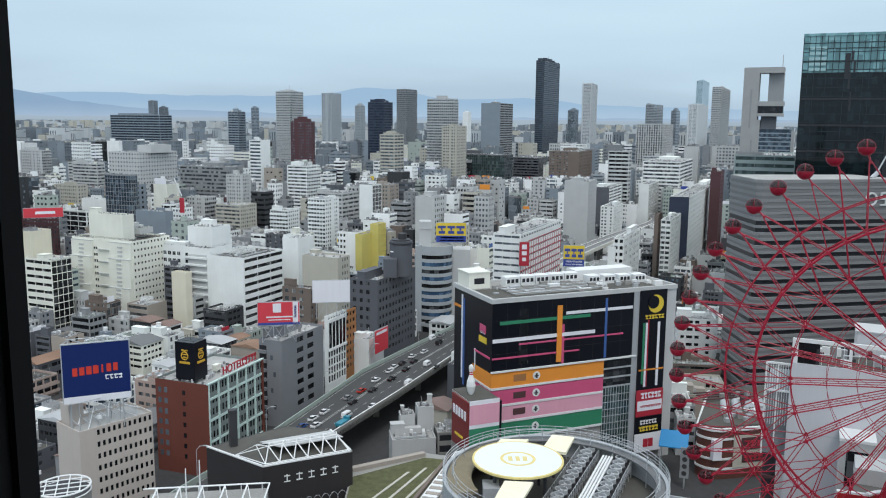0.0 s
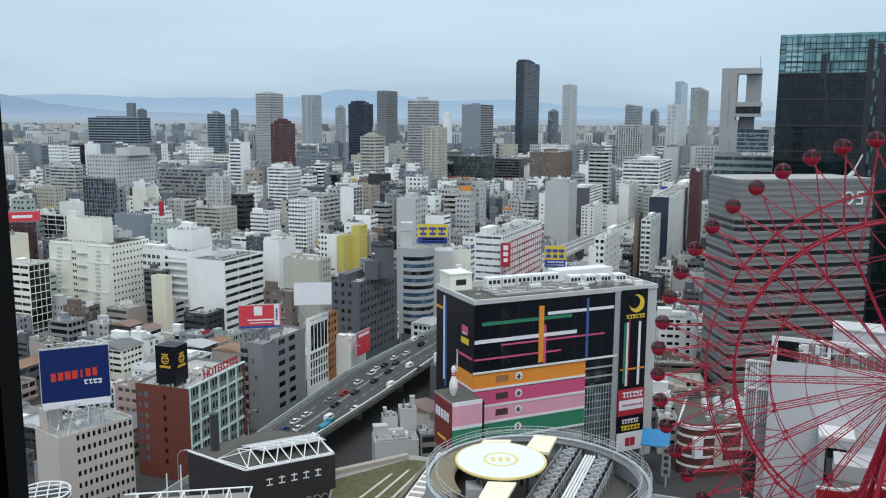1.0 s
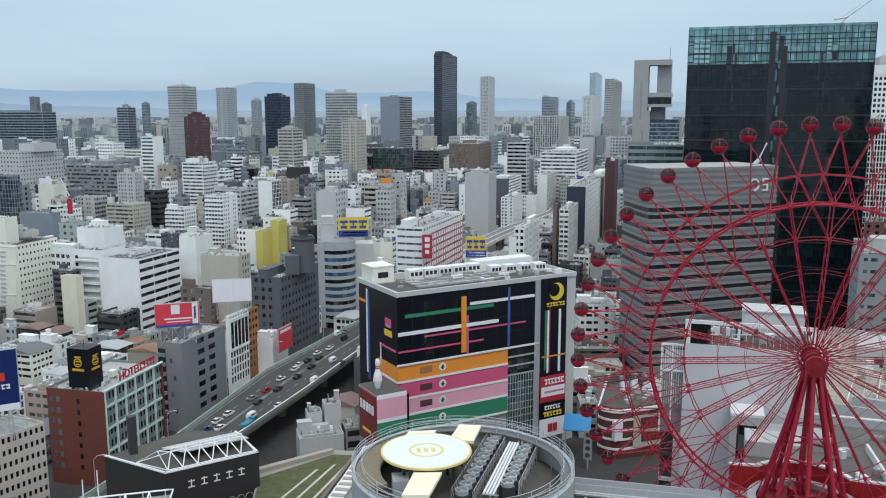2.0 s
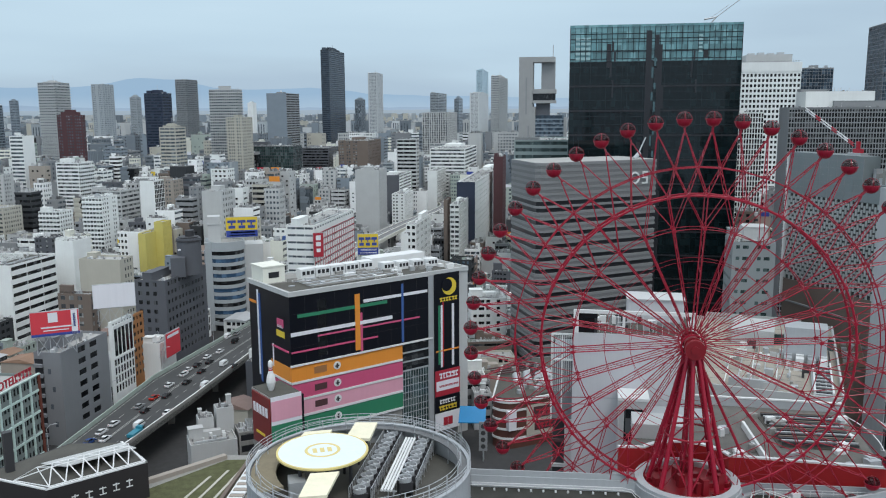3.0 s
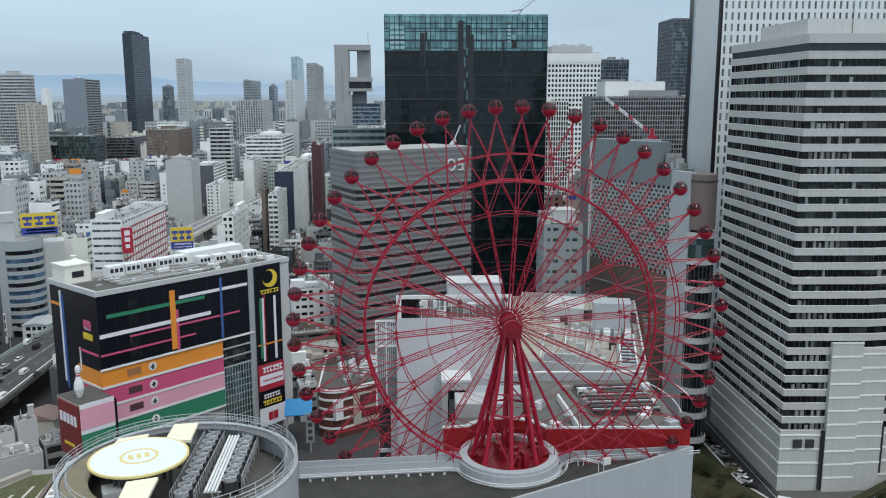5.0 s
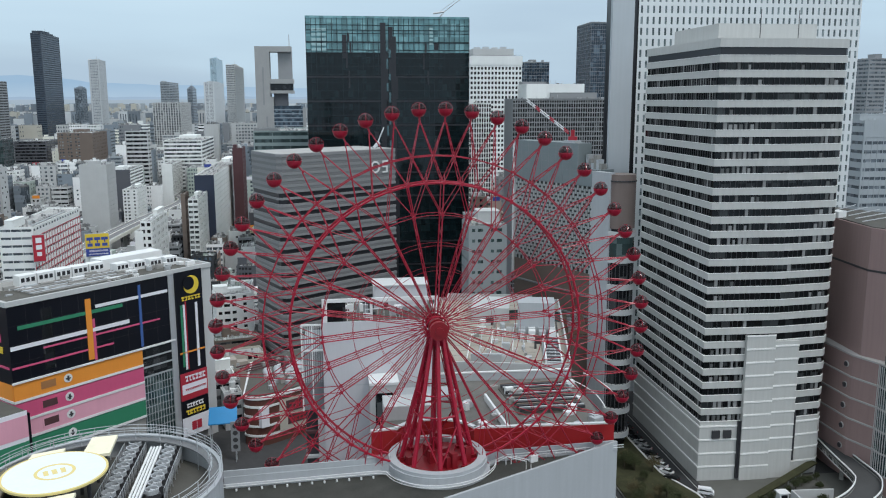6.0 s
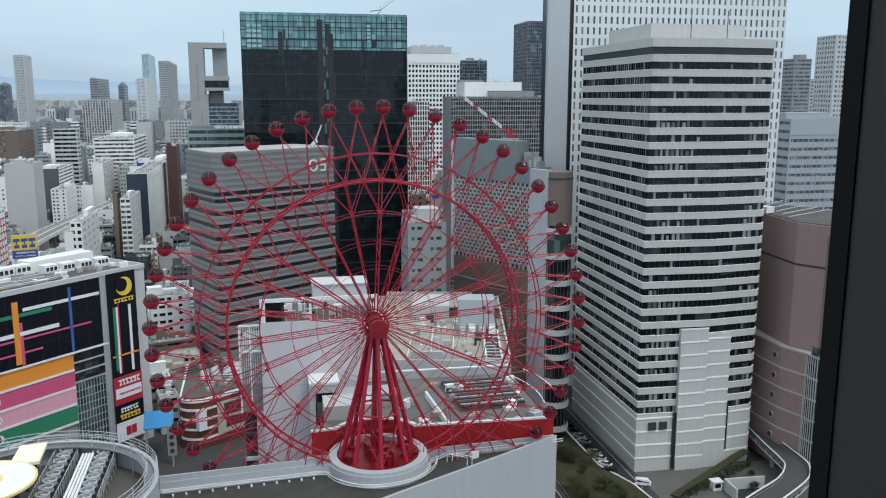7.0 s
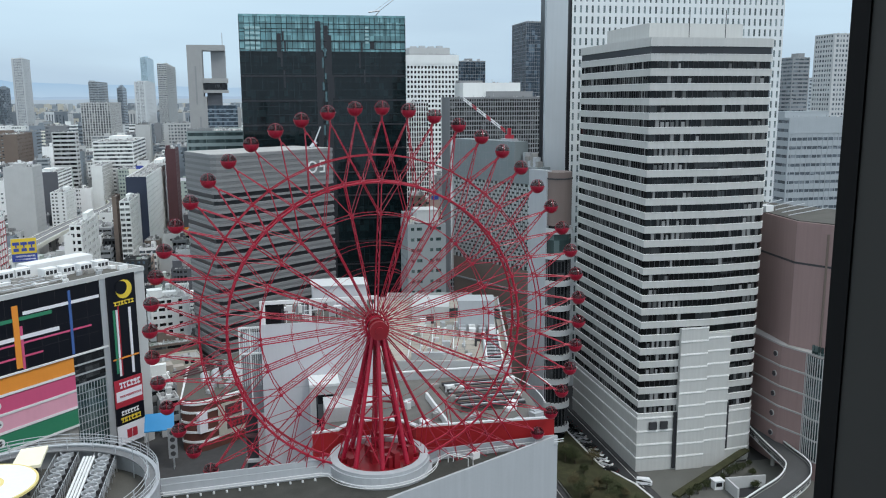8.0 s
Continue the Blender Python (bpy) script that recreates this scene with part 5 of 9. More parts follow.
def lettering(parent, material, x, z, w, h, n, seed, name="lettering", out=-0.16):
    """Plain bars in place of writing on a front."""
    rnd = random.Random(seed)
    cw = w / n
    for k in range(n):
        s = Shape()
        x0 = x + k * cw + 0.08 * cw
        s.box(x0, x0 + 0.84 * cw, out, out + 0.1, z + rnd.uniform(0.55, 0.8) * h, z + h)
        s.box(x0 + rnd.uniform(0, 0.3) * cw, x0 + 0.84 * cw, out, out + 0.1, z, z + rnd.uniform(0.2, 0.35) * h)
        a = x0 + rnd.uniform(0.1, 0.5) * cw
        s.box(a, a + 0.25 * cw, out + 0.005, out + 0.095, z + 0.1 * h, z + 0.9 * h)
        part(name, s, material, parent)


def games_block():
    x, y, yaw, w, h, d = 14.5, 238.2, 23.1, 49.6, 56.9, 27.2
    claim(x, y, yaw, 66, d)
    claim(8, 215, yaw, 20, 26)
    root = thing("entertainment_building", "black entertainment block with coloured bars and striped lower floors", "building", pose(x, y, 0, 0, 0, yaw))
    part("body", Shape().box(0.4, 66, 0.4, d, 0, h - 0.6), CONC, root)
    black = part("black_cladding", Shape().box(0, w, 0, 0.4, 35.7, h - 0.7).box(0, 0.4, 0.4, d, 22, h - 0.7), PBLACK, root, "glossy black cladding")
    for k in range(1, 10):
        slab("cladding_joint", black, DARKSTEEL, k * 5, k * 5 + 0.06, -0.02, 0.0, 35.8, h - 0.8)
    for z in (40.8, 45.8, 50.8):
        slab("cladding_joint", black, DARKSTEEL, 0.1, w - 0.1, -0.021, 0.0, z, z + 0.05)
    part("glazed_strip", Shape().box(9.0, 12.2, -0.03, 0.0, 37, 54), GLASSDARK, root, "dark glazed strip")
    part("cornice", Shape().box(-0.4, 66, -0.4, 0.4, h - 0.7, h + 0.7).box(-0.4, 0.4, 0.4, d + 0.4, h - 0.7, h + 0.7).box(0.4, 66, d - 0.2, d + 0.4, h - 0.7, h + 0.7).box(65.4, 66, 0.4, d - 0.2, h - 0.7, h + 0.7), PALE, root)
    part("roof", Shape().box(0.4, 65.4, 0.4, d - 0.2, h - 0.6, h + 0.1), CONC, root)
    for name, m, a, b, z0, z1, o in (("white_stripe", PWHITE, 0.2, 35.5, 44.3, 45.4, 0.2), ("pink_stripe", PPINK, 9, 46.0, 43.0, 43.5, 0.16), ("green_stripe", PGREEN, 2.5, 33.6, 49.6, 50.6, 0.16),
                                     ("white_stripe", PWHITE, 25, 49.2, 51.0, 51.9, 0.2), ("orange_stripe", PORANGE, 21.9, 23.6, 36.4, 54.0, 0.26), ("pink_stripe", PPINK, 23.7, 24.5, 35.9, 48, 0.18),
                                     ("blue_stripe", PBLUE, 39.0, 39.8, 36.0, 55, 0.22), ("pink_stripe", PPINK, 0.2, 30, 39.2, 39.7, 0.18), ("white_ledge", STEELWHITE, -0.3, w + 1.5, 35.2, 35.7, 0.5)):
        part(name, Shape().box(a, b, -o, 0.0, z0, z1), m, root)
    for k, (m, z0, z1, a0) in enumerate(((PORANGE, 30.6, 35.0, -7.5), (PPINK, 25.3, 29.6, -6), (PROSE, 20.2, 24.5, 0), (PGREEN, 14.6, 19.3, 0))):
        part("panel_band", Shape().box(0, 39.2, -0.1, 0.4, z0, z1).box(-0.1, 0.4, 0.4, 13, z0, z1), m, root)
        part("white_line", Shape().box(-0.1, 39.2, -0.25, 0.4, z0 - 0.7, z0).box(-0.25, 0.4, 0.4, 13, z0 - 0.7, z0), STEELWHITE, root)
        part("opening", Shape().box(7.0, 12.0, -0.16, 0.0, z0 + 0.9, z1 - 0.6), m, root)
        # Darker flat slab: the shade inside the recessed opening is put into its colour.
        if k < 3:
            slab("opening", root, ORANGEB if k == 0 else MAROON, 7.4, 11.6, -0.2, -0.16, z0 + 1.3, z1 - 1.0)
        part("emblem", Shape().bar((15.2, -0.22, (z0 + z1) / 2 + 0.2), (15.2, -0.08, (z0 + z1) / 2 + 0.2), 1.25, 20), STEELWHITE, root, "round white emblem")
        part("emblem_mark", Shape().box(14.9, 15.5, -0.28, -0.2, (z0 + z1) / 2 - 0.6, (z0 + z1) / 2 + 0.9).box(14.5, 15.9, -0.27, -0.2, (z0 + z1) / 2 - 0.1, (z0 + z1) / 2 + 0.3), DARKSTEEL, root)
    low = part("stair_glazing", Shape().box(39.2, 49.6, 0.05, 0.4, 4, 35.2), GLASSGREEN, root, "glazed stair and lift front")
    for k in range(11):
        slab("mullion", low, METAL, 39.2 + k * 1.02, 39.35 + k * 1.02, -0.1, 0.05, 4, 26)
    for k in range(9):
        slab("transom", low, METAL, 39.2, 49.6, -0.12, 0.05, 5 + k * 2.3, 5.15 + k * 2.3)
    for z in (26, 29, 32):
        slab("transom", low, METAL, 39.2, 49.6, -0.15, 0.05, z, z + 0.5)
    part("open_floor", Shape().box(39.3, 49.5, 0.0, 0.04, 26.6, 34.8), GLASSDARK, root, "dark open floors")
    part("grey_joint", Shape().box(49.6, 51.7, -0.2, 0.4, 4, h - 0.7), METAL, root)
    col = part("sign_column", Shape().box(51.7, 61.8, -0.8, 0.4, 3, h - 0.4), PBLACK, root, "black sign column")
    part("moon_sign", Shape().bar((57.5, -1.0, 52), (57.5, -0.8, 52), 2.9, 24), PYEL, col, "round yellow sign")
    part("moon_inset", Shape().bar((56.5, -1.1, 52.6), (56.5, -0.95, 52.6), 2.1, 24), PBLACK, col)
    lettering(col, PYEL, 53.5, 47.2, 7.4, 1.3, 6, 3, out=-0.95)
    for m, a, b, z0, z1 in ((PGREEN, 53.0, 53.8, 26, 46), (PWHITE, 54.0, 54.7, 25, 46), (PRED, 54.8, 55.2, 25, 47), (PWHITE, 58.6, 59.5, 25, 46), (PORANGE, 52, 61.5, 30.3, 30.8)):
        part("colour_bar", Shape().box(a, b, -0.95, -0.8, z0, z1), m, col)
    part("red_sign", Shape().box(51.5, 61.8, -1.1, -0.8, 15.1, 23.9), PRED, col, "red sign panel with white bars")
    part("white_sign", Shape().box(51.9, 61.4, -1.16, -1.1, 17.0, 20.3), PWHITE, col)
    lettering(col, PWHITE, 53.0, 21.1, 8.0, 1.9, 6, 5, out=-1.22)
    lettering(col, PRED, 53.0, 18.2, 8.0, 0.6, 12, 6, out=-1.26)
    part("black_sign", Shape().box(51.5, 61.8, -1.1, -0.8, 9.4, 14.9), PBLACK, col)
    lettering(col, PWHITE, 53.2, 12.4, 6.6, 1.4, 6, 7, out=-1.22)
    lettering(col, PYEL, 52.8, 10.1, 7.6, 1.6, 6, 8, out=-1.22)
    part("white_sign", Shape().box(51.5, 61.8, -1.1, -0.8, 3, 9.2), PWHITE, col)
    part("red_badge", Shape().box(54.8, 56.6, -1.2, -1.1, 4.6, 7.4).box(56.8, 58.6, -1.2, -1.1, 4.6, 7.4), PRED, col)
    part("side_tower", Shape().box(61.8, 66, 0, 12, 0, h - 0.3), PALE, root)
    # left side marks
    for m, y0, y1, z0, z1 in ((PWHITE, 20.5, 21.4, 28, 55), (PBLUE, 19.2, 20.2, 26, 54), (PORANGE, 22, 27, 50.4, 51.2), (PWHITE, 11.0, 11.5, 33, 40), (PPINK, 1, 12, 39.2, 39.8), (PYEL, 3.5, 8.5, 43.2, 45.0), (PPINK, 4, 8, 46.2, 48.6), (PWHITE, 4.5, 7.6, 46, 46.8)):
        part("colour_bar", Shape().box(-0.2, 0.0, y0, y1, z0, z1), m, root)
    # roof gear: long plant rows and ducts
    for k in range(5):
        g = part("plant_unit", Shape().box(13 + k * 5.4, 18 + k * 5.4, 17, 20.5, h + 0.1, h + 3.2), STEELWHITE, root, "white rooftop plant unit with dark openings")
        for j in range(3):
            slab("opening", g, BLACK, 13.5 + k * 5.4 + j * 1.5, 14.5 + k * 5.4 + j * 1.5, 16.95, 17, h + 1.3, h + 2.5)
    for k in range(4):
        g = part("plant_unit", Shape().box(40.5 + k * 5.2, 44.8 + k * 5.2, 12 - k, 15.5 - k, h + 0.1, h + 2.8), STEELWHITE, root)
        for j in range(3):
            slab("opening", g, BLACK, 40.9 + k * 5.2 + j * 1.3, 41.8 + k * 5.2 + j * 1.3, 11.95 - k, 12 - k, h + 1.1, h + 2.2)
    part("roof_house", Shape().box(0.6, 8, 18, 26, h, h + 5).box(0.4, 8.2, 17.8, 26.2, h + 5, h + 5.4), IVORY, root)
    slab("opening", root, BLACK, 2.5, 6, 17.95, 18, h + 1.6, h + 3.4)
    part("roof_house", Shape().box(40, 62, 19, 25, h, h + 3.4), STEELWHITE, root)
    part("roof_deck", Shape().box(2, 60, 1.5, 16.5, h + 0.08, h + 0.13), ROOFDARK, root, "dark stained roof deck")
    for k in range(7):
        part("pipe_run", Shape().bar((9, 3 + k * 1.9, h + 0.7), (38 + 2 * (k % 3), 3 + k * 1.9, h + 0.7), 0.22, 6), METAL if k % 2 else CONC, root)
    rnd = random.Random(8)
    for k in range(70):
        a, b = rnd.uniform(4, 60), rnd.uniform(3, 16)
        slab("duct", root, rnd.choice((METAL, CONC, STEELWHITE)), a, a + rnd.uniform(0.8, 4), b, b + rnd.uniform(0.6, 1.6), h + 0.1, h + rnd.uniform(0.5, 1.4))
    # annex with its sign
    ax = part("annex", Shape().box(-12.6, -3.6, -12.4, 0, 0, 32.0), CONC, root)
    part("annex_stripe", Shape().box(-12.7, -3.5, -12.6, -12.4, 31.0, 32.2), PWHITE, ax)
    part("annex_stripe", Shape().box(-12.7, -3.5, -12.6, -12.4, 24.2, 25.3), PWHITE, ax)
    part("annex_stripe", Shape().box(-12.7, -3.5, -12.65, -12.4, 25.3, 31.0), PROSE, ax)
    part("annex_stripe", Shape().box(-12.7, -3.5, -12.65, -12.4, 18, 24.2), PGREEN, ax)
    part("annex_edge", Shape().box(-3.5, -2.9, -12.8, 0, 0, 31.4), PBLACK, ax)
    part("annex_sign", Shape().box(-13.0, -12.6, -12.0, -1, 17, 31.6), paint("dark_red_sign", (0.20, 0.03, 0.03), rough=0.5), ax, "red sign with white bars")
    for k in range(5):
        part("lettering", Shape().box(-13.15, -13.0, -10.8 + k * 1.9, -9.6 + k * 1.9, 26.0, 28.6), PWHITE, ax)
    part("lettering", Shape().box(-13.15, -13.0, -8.8, -3.4, 20, 20.7), PYEL, ax)
    part("annex_roof", Shape().box(-12.4, -3.8, -12.2, -0.2, 32.0, 32.2), ROOFDARK, ax)
    # bowling pin
    prof = [(0.0, 0.62), (0.9, 0.95), (2.4, 1.30), (3.8, 1.15), (5.0, 0.72), (5.9, 0.50), (6.8, 0.62), (7.6, 0.72), (8.3, 0.55), (8.7, 0.15)]
    pin = thing("bowling_pin", "giant white bowling pin with a red neck stripe", "bowling pin", pose(x, y, 0, 0, 0, yaw) @ Matrix.Translation((-9.6, -6.5, 32.2)))
    s, n = Shape(), 20
    for z, r in prof:
        s.v += [(r * math.cos(2 * math.pi * i / n), r * math.sin(2 * math.pi * i / n), z) for i in range(n)]
    for j in range(len(prof) - 1):
        s.f += [(j * n + i, j * n + (i + 1) % n, (j + 1) * n + (i + 1) % n, (j + 1) * n + i) for i in range(n)]
    part("pin_body", s, STEELWHITE, pin)
    part("neck_stripe", Shape().ring(0, 0, 0.45, 0.56, 5.7, 6.1, 20).ring(0, 0, 0.45, 0.60, 6.4, 6.7, 20), PRED, pin, "red neck stripes")
    return root


games_block()


# ---- round tower with a helipad ----
def helipad_tower():
    x, y, R, z = 18.4, 128.7, 18.1, 53.7
    claim(x - 20, y - 20, 0, 40, 40)
    root = thing("round_tower", "round grey metal tower with a helipad and cooling fans", "building", pose(x, y, 0))
    part("drum_wall", Shape().ring(0, 0, R - 0.4, R, 0, z - 1.9, 96), PANEL, root)
    for k in range(48):
        a = 2 * math.pi * k / 48
        part("panel_joint", Shape().bar((R * math.cos(a), R * math.sin(a), 0), (R * math.cos(a), R * math.sin(a), z - 1.9), 0.05, 4), METAL, root)
    GRATE = paint("grey_grating", (0.17, 0.175, 0.18), rough=0.7, grain=0.3, scale=2)
    part("rim", Shape().ring(0, 0, R - 0.5, R + 0.12, z - 1.9, z - 1.7, 96), METAL, root)
    part("floor", Shape().tube(0, 0, R - 0.5, 0, z - 5.5, 64), ROOFDARK, root)
    for r, zz in ((R, z), (R, z - 0.55), (R, z - 1.1), (R - 1.6, z - 0.1), (R - 1.6, z - 0.9)):
        part("rim_rail", Shape().rod([(r * math.cos(2 * math.pi * k / 72), r * math.sin(2 * math.pi * k / 72), zz) for k in range(72)], 0.055, 5, True), METAL, root)
    for k in range(48):
        a = 2 * math.pi * k / 48
        part("rail_post", Shape().bar((R * math.cos(a), R * math.sin(a), z - 1.7), (R * math.cos(a), R * math.sin(a), z), 0.045, 4), METAL, root)
        if k % 2 == 0:
            q = R - 1.5
            part("inner_post", Shape().bar((q * math.cos(a), q * math.sin(a), z - 5.5), (q * math.cos(a), q * math.sin(a), z - 0.1), 0.09, 5), METAL, root)
    # sandy stretch of the gallery
    part("gallery", Shape().ring(0, 0, R - 1.9, R - 0.5, z - 2.3, z - 2.1, 64), GRATE, root)
    part("stained_deck", Shape().prism([((R - 0.7) * math.cos(radians(t)), (R - 0.7) * math.sin(radians(t))) for t in range(105, 206, 6)] + [((R - 4.6) * math.cos(radians(t)), (R - 4.6) * math.sin(radians(t))) for t in range(201, 104, -6)], z - 2.6, z - 2.0), paint("stained_gallery_floor", (0.25, 0.215, 0.15), rough=0.9, grain=0.35, streak=0, scale=0.8), root, "stained tan roof deck")
    # helipad
    hx, hy, hz = -5.9, 1.0, z + 0.8
    PADY = paint("yellow_pad_paint", (0.72, 0.60, 0.25), rough=0.7)
    PADW = paint("pale_pad_paint", (0.74, 0.80, 0.82), rough=0.7, grain=0.05)
    CREAMDECK = paint("cream_deck", (0.84, 0.79, 0.60), rough=0.8, grain=0.14, scale=1.5)
    pad = part("helipad", Shape().tube(hx, hy, 7.45, hz - 0.35, hz - 0.02, 64), PADY, root, "round helipad with a yellow ring")
    part("pad_surface", Shape().tube(hx, hy, 7.1, hz - 0.02, hz, 64), PADW, pad)
    part("pad_ring", Shape().ring(hx, hy, 2.4, 2.9, hz, hz + 0.02, 40), PADY, pad)
    for k in range(3):
        slab("pad_mark", pad, PADY, hx - 1.6 + k * 1.2, hx - 0.9 + k * 1.2, hy - 0.9, hy + 0.9, hz, hz + 0.025)
    for sx, sy in ((4, 4), (-4, 4), (4, -4), (-4, -4), (0, 6.4), (0, -6.4)):
        part("pad_column", Shape().bar((hx + sx, hy + sy, z - 5.5), (hx + sx, hy + sy, hz - 0.35), 0.3, 8), DARKSTEEL, pad)
    part("deck_wing", Shape().prism([(-1.5, 6.0), (2.5, 4.8), (5.0, 11.8), (1.2, 12.8)], hz - 0.9, hz - 0.4), CREAMDECK, root, "cream deck beside the helipad")
    part("deck_wing", Shape().prism([(-8.6, -6.6), (-4.2, -7.0), (-7.0, -14.6), (-11, -14.2)], hz - 0.9, hz - 0.4), CREAMDECK, root)
    part("deck_wing", Shape().prism([(-9, 8.2), (-4, 8.4), (-3.2, 10.5), (-8, 10.6)], hz - 0.9, hz - 0.4), CREAMDECK, root)
    for sx, sy in ((1, 8), (2.8, 11), (-8.5, -9), (-8, -13), (-6, 9.4)):
        part("deck_column", Shape().bar((sx, sy, z - 5.5), (sx, sy, hz - 0.9), 0.25, 6), DARKSTEEL, root)
    # cooling towers: two double rows of round fans
    for x0, y0, count in ((-1.2, -7.6, 11), (6.4, -5.6, 8)):
        for k in range(count):
            px, py = x0 + 0.93 * k, y0 + 2.16 * k
            f = part("cooling_fan", Shape().box(px - 1.1, px + 1.1, py - 1.02, py + 1.02, z - 4.4, z - 3.0).box(px - 1.1, px - 0.9, py - 1.0, py + 1.0, z - 5.5, z - 4.4).box(px + 0.9, px + 1.1, py - 1.0, py + 1.0, z - 5.5, z - 4.4), DARKSTEEL, root, "dark cooling unit with a round fan")
            part("fan_ring", Shape().ring(px, py, 0.92, 1.05, z - 3.0, z - 2.3, 20), METAL, f)
            part("fan_well", Shape().tube(px, py, 0.92, z - 3.0, z - 2.9, 16), BLACK, f)
            part("fan_blade", Shape().bar((px - 0.85, py - 0.1, z - 2.6), (px + 0.85, py + 0.1, z - 2.6), 0.07, 4).bar((px - 0.1, py + 0.85, z - 2.6), (px + 0.1, py - 0.85, z - 2.6), 0.07, 4).tube(px, py, 0.24, z - 2.9, z - 2.5, 8), METAL, f)
        for side in (-1.75, 1.75):
            s = Shape()
            for k in range(2 * count):
                p, q = Vector((x0 + side * 0.92 + 0.465 * k, y0 - side * 0.4 + 1.08 * k)), Vector((x0 + side * 0.92 + 0.465 * (k + 1), y0 - side * 0.4 + 1.08 * (k + 1)))
                s.bar((*p, z - 2.5), (*q, z - 2.5), 0.06, 4).bar((*p, z - 4.6), (*p, z - 2.5), 0.05, 4).bar((*p, z - 4.6), (*q, z - 2.5), 0.04, 4)
                if k % 2 == 0:
                    s.bar((*p, z - 5.5), (*p, z - 4.6), 0.06, 4)
            part("service_rack", s, METAL, root)
    for o in (-0.75, -0.25, 0.25, 0.75):
        part("pipe_run", Shape().bar((2.6 + o * 0.925, -9.6 - o * 0.38, z - 2.4), (10.6 + o * 0.925, 9.9 - o * 0.38, z - 2.4), 0.2, 8), STEELWHITE, root)
    for k in range(6):
        part("pipe_rack", Shape().bar((1.8 + 1.5 * k, -8.7 + 3.65 * k, z - 2.7), (4.2 + 1.5 * k, -9.7 + 3.65 * k, z - 2.7), 0.12, 5).bar((3.0 + 1.5 * k, -9.2 + 3.65 * k, z - 5.5), (3.0 + 1.5 * k, -9.2 + 3.65 * k, z - 2.7), 0.12, 5), METAL, root)
    part("stair", Shape().box(-11.8, -9.2, -5.4, -2.0, z - 5.5, z - 1.5), METAL, root)
    return root


helipad_tower()


# ---- tan block with the large blue billboard ----
PINKTAN = paint("pinkish_grey_stone", (0.52, 0.465, 0.425), rough=0.75, island=0.04)


def curved_block():
    x, y, yaw, w, d, h = -91.8, 202.1, 50.4, 20.5, 12.0, 29.1
    r = building("office_building", "tan stone office block with square windows and a billboard frame", x, y, yaw, w, d, h, "pnnn", PINKTAN, GLASSDARK, fl=3.3, bay=1.45, win=(0.46, 0.55), gear=0, panes=GLASSDARK)
    part("blank_strip", Shape().box(0, 0.2 * w, -0.05, 0, 0, h + 0.9), PINKTAN, r, "blank end of the front")
    part("roof_lattice", Shape().rod([(1, 2, h + 2.2), (6, 10, h + 3.0), (9, 2, h + 2.2), (14, 10.5, h + 3.0), (18, 2, h + 2.2)], 0.16, 5).bar((3, 1, h + 0.5), (10, 10, h + 5), 0.12, 5).bar((17, 1, h + 0.3), (8, 9, h + 5), 0.12, 5), STEELWHITE, r)
    part("roof_frame", Shape().rod([(1, 1, h), (1, 1, h + 8), (12, 1, h + 8), (12, 1, h)], 0.15, 6).rod([(1, 6, h), (1, 6, h + 8), (12, 6, h + 8), (12, 6, h)], 0.15, 6), METAL, r)
    for k in range(7):
        part("roof_beam", Shape().bar((1 + 2.6 * k, 1, h + 1.8), (2.4 + 2.6 * k, 10.6, h + 1.8), 0.12, 5), METAL, r)
        part("roof_post", Shape().bar((1 + 2.6 * k, 1, h), (1 + 2.6 * k, 1, h + 1.8), 0.1, 5), METAL, r)
    part("stair_house", Shape().box(1, 5, 7, 11.4, h, h + 6), PINKTAN, r)
    part("satellite_dish", Shape().ball((8, 5, h + 1.2), 0.9, 12, 4, 0, 85), STEELWHITE, r)
    b = thing("billboard", "dark blue billboard with a red bar of lettering", "billboard", pose(-96.2, 204.5, 36.4, 0, 0, 23.3))
    part("panel", Shape().box(0, 16.0, 0, 0.5, 1.7, 15.4), paint("navy_billboard", (0.008, 0.022, 0.12), rough=0.4, grain=0.05), b)
    part("white_edge", Shape().box(0, 16.0, -0.05, 0.45, 0, 1.7), PWHITE, b)
    part("frame", Shape().box(-0.25, 0, -0.05, 0.6, 0, 15.6).box(16.0, 16.25, -0.05, 0.6, 0, 15.6).box(-0.25, 16.25, -0.05, 0.6, 15.4, 15.65), METAL, b)
    redl = paint("red_lettering", (0.62, 0.05, 0.03), rough=0.5)
    for k, (lw, lh) in enumerate(((1.3, 2.1), (1.35, 2.1), (1.45, 2.1), (1.5, 2.1), (0.5, 2.1), (1.25, 2.1), (1.2, 2.1))):
        px = 2.3 + k * 1.62 + (0.4 if k == 4 else 0)
        zz = 7.1 + k * 0.1
        part("letter_bar", Shape().box(px, px + lw * 0.9, -0.12, 0.0, zz, zz + lh), redl, b, "red bar in place of a letter")
    lettering(b, PWHITE, 9.8, 5.6, 4.4, 1.2, 4, 2, out=-0.12)
    part("truss", Shape().rod([(0, 0.5, 15.5), (2, 5.5, 15.5), (5, 0.5, 15.5), (8, 5.5, 15.5), (11, 0.5, 15.5), (14, 5.5, 15.5), (16, 0.5, 15.5)], 0.13, 5).rod([(1, 5.5, 15.5), (15, 5.5, 15.5)], 0.13, 5), METAL, b)
    for k in range(4):
        part("support", Shape().bar((1.5 + 4.2 * k, 0.6, 0.2), (1.5 + 4.2 * k, 5.2, 15.4), 0.14, 5).bar((1.5 + 4.2 * k, 1, -8), (1.5 + 4.2 * k, 1, 0.2), 0.16, 5), METAL, b)


curved_block()


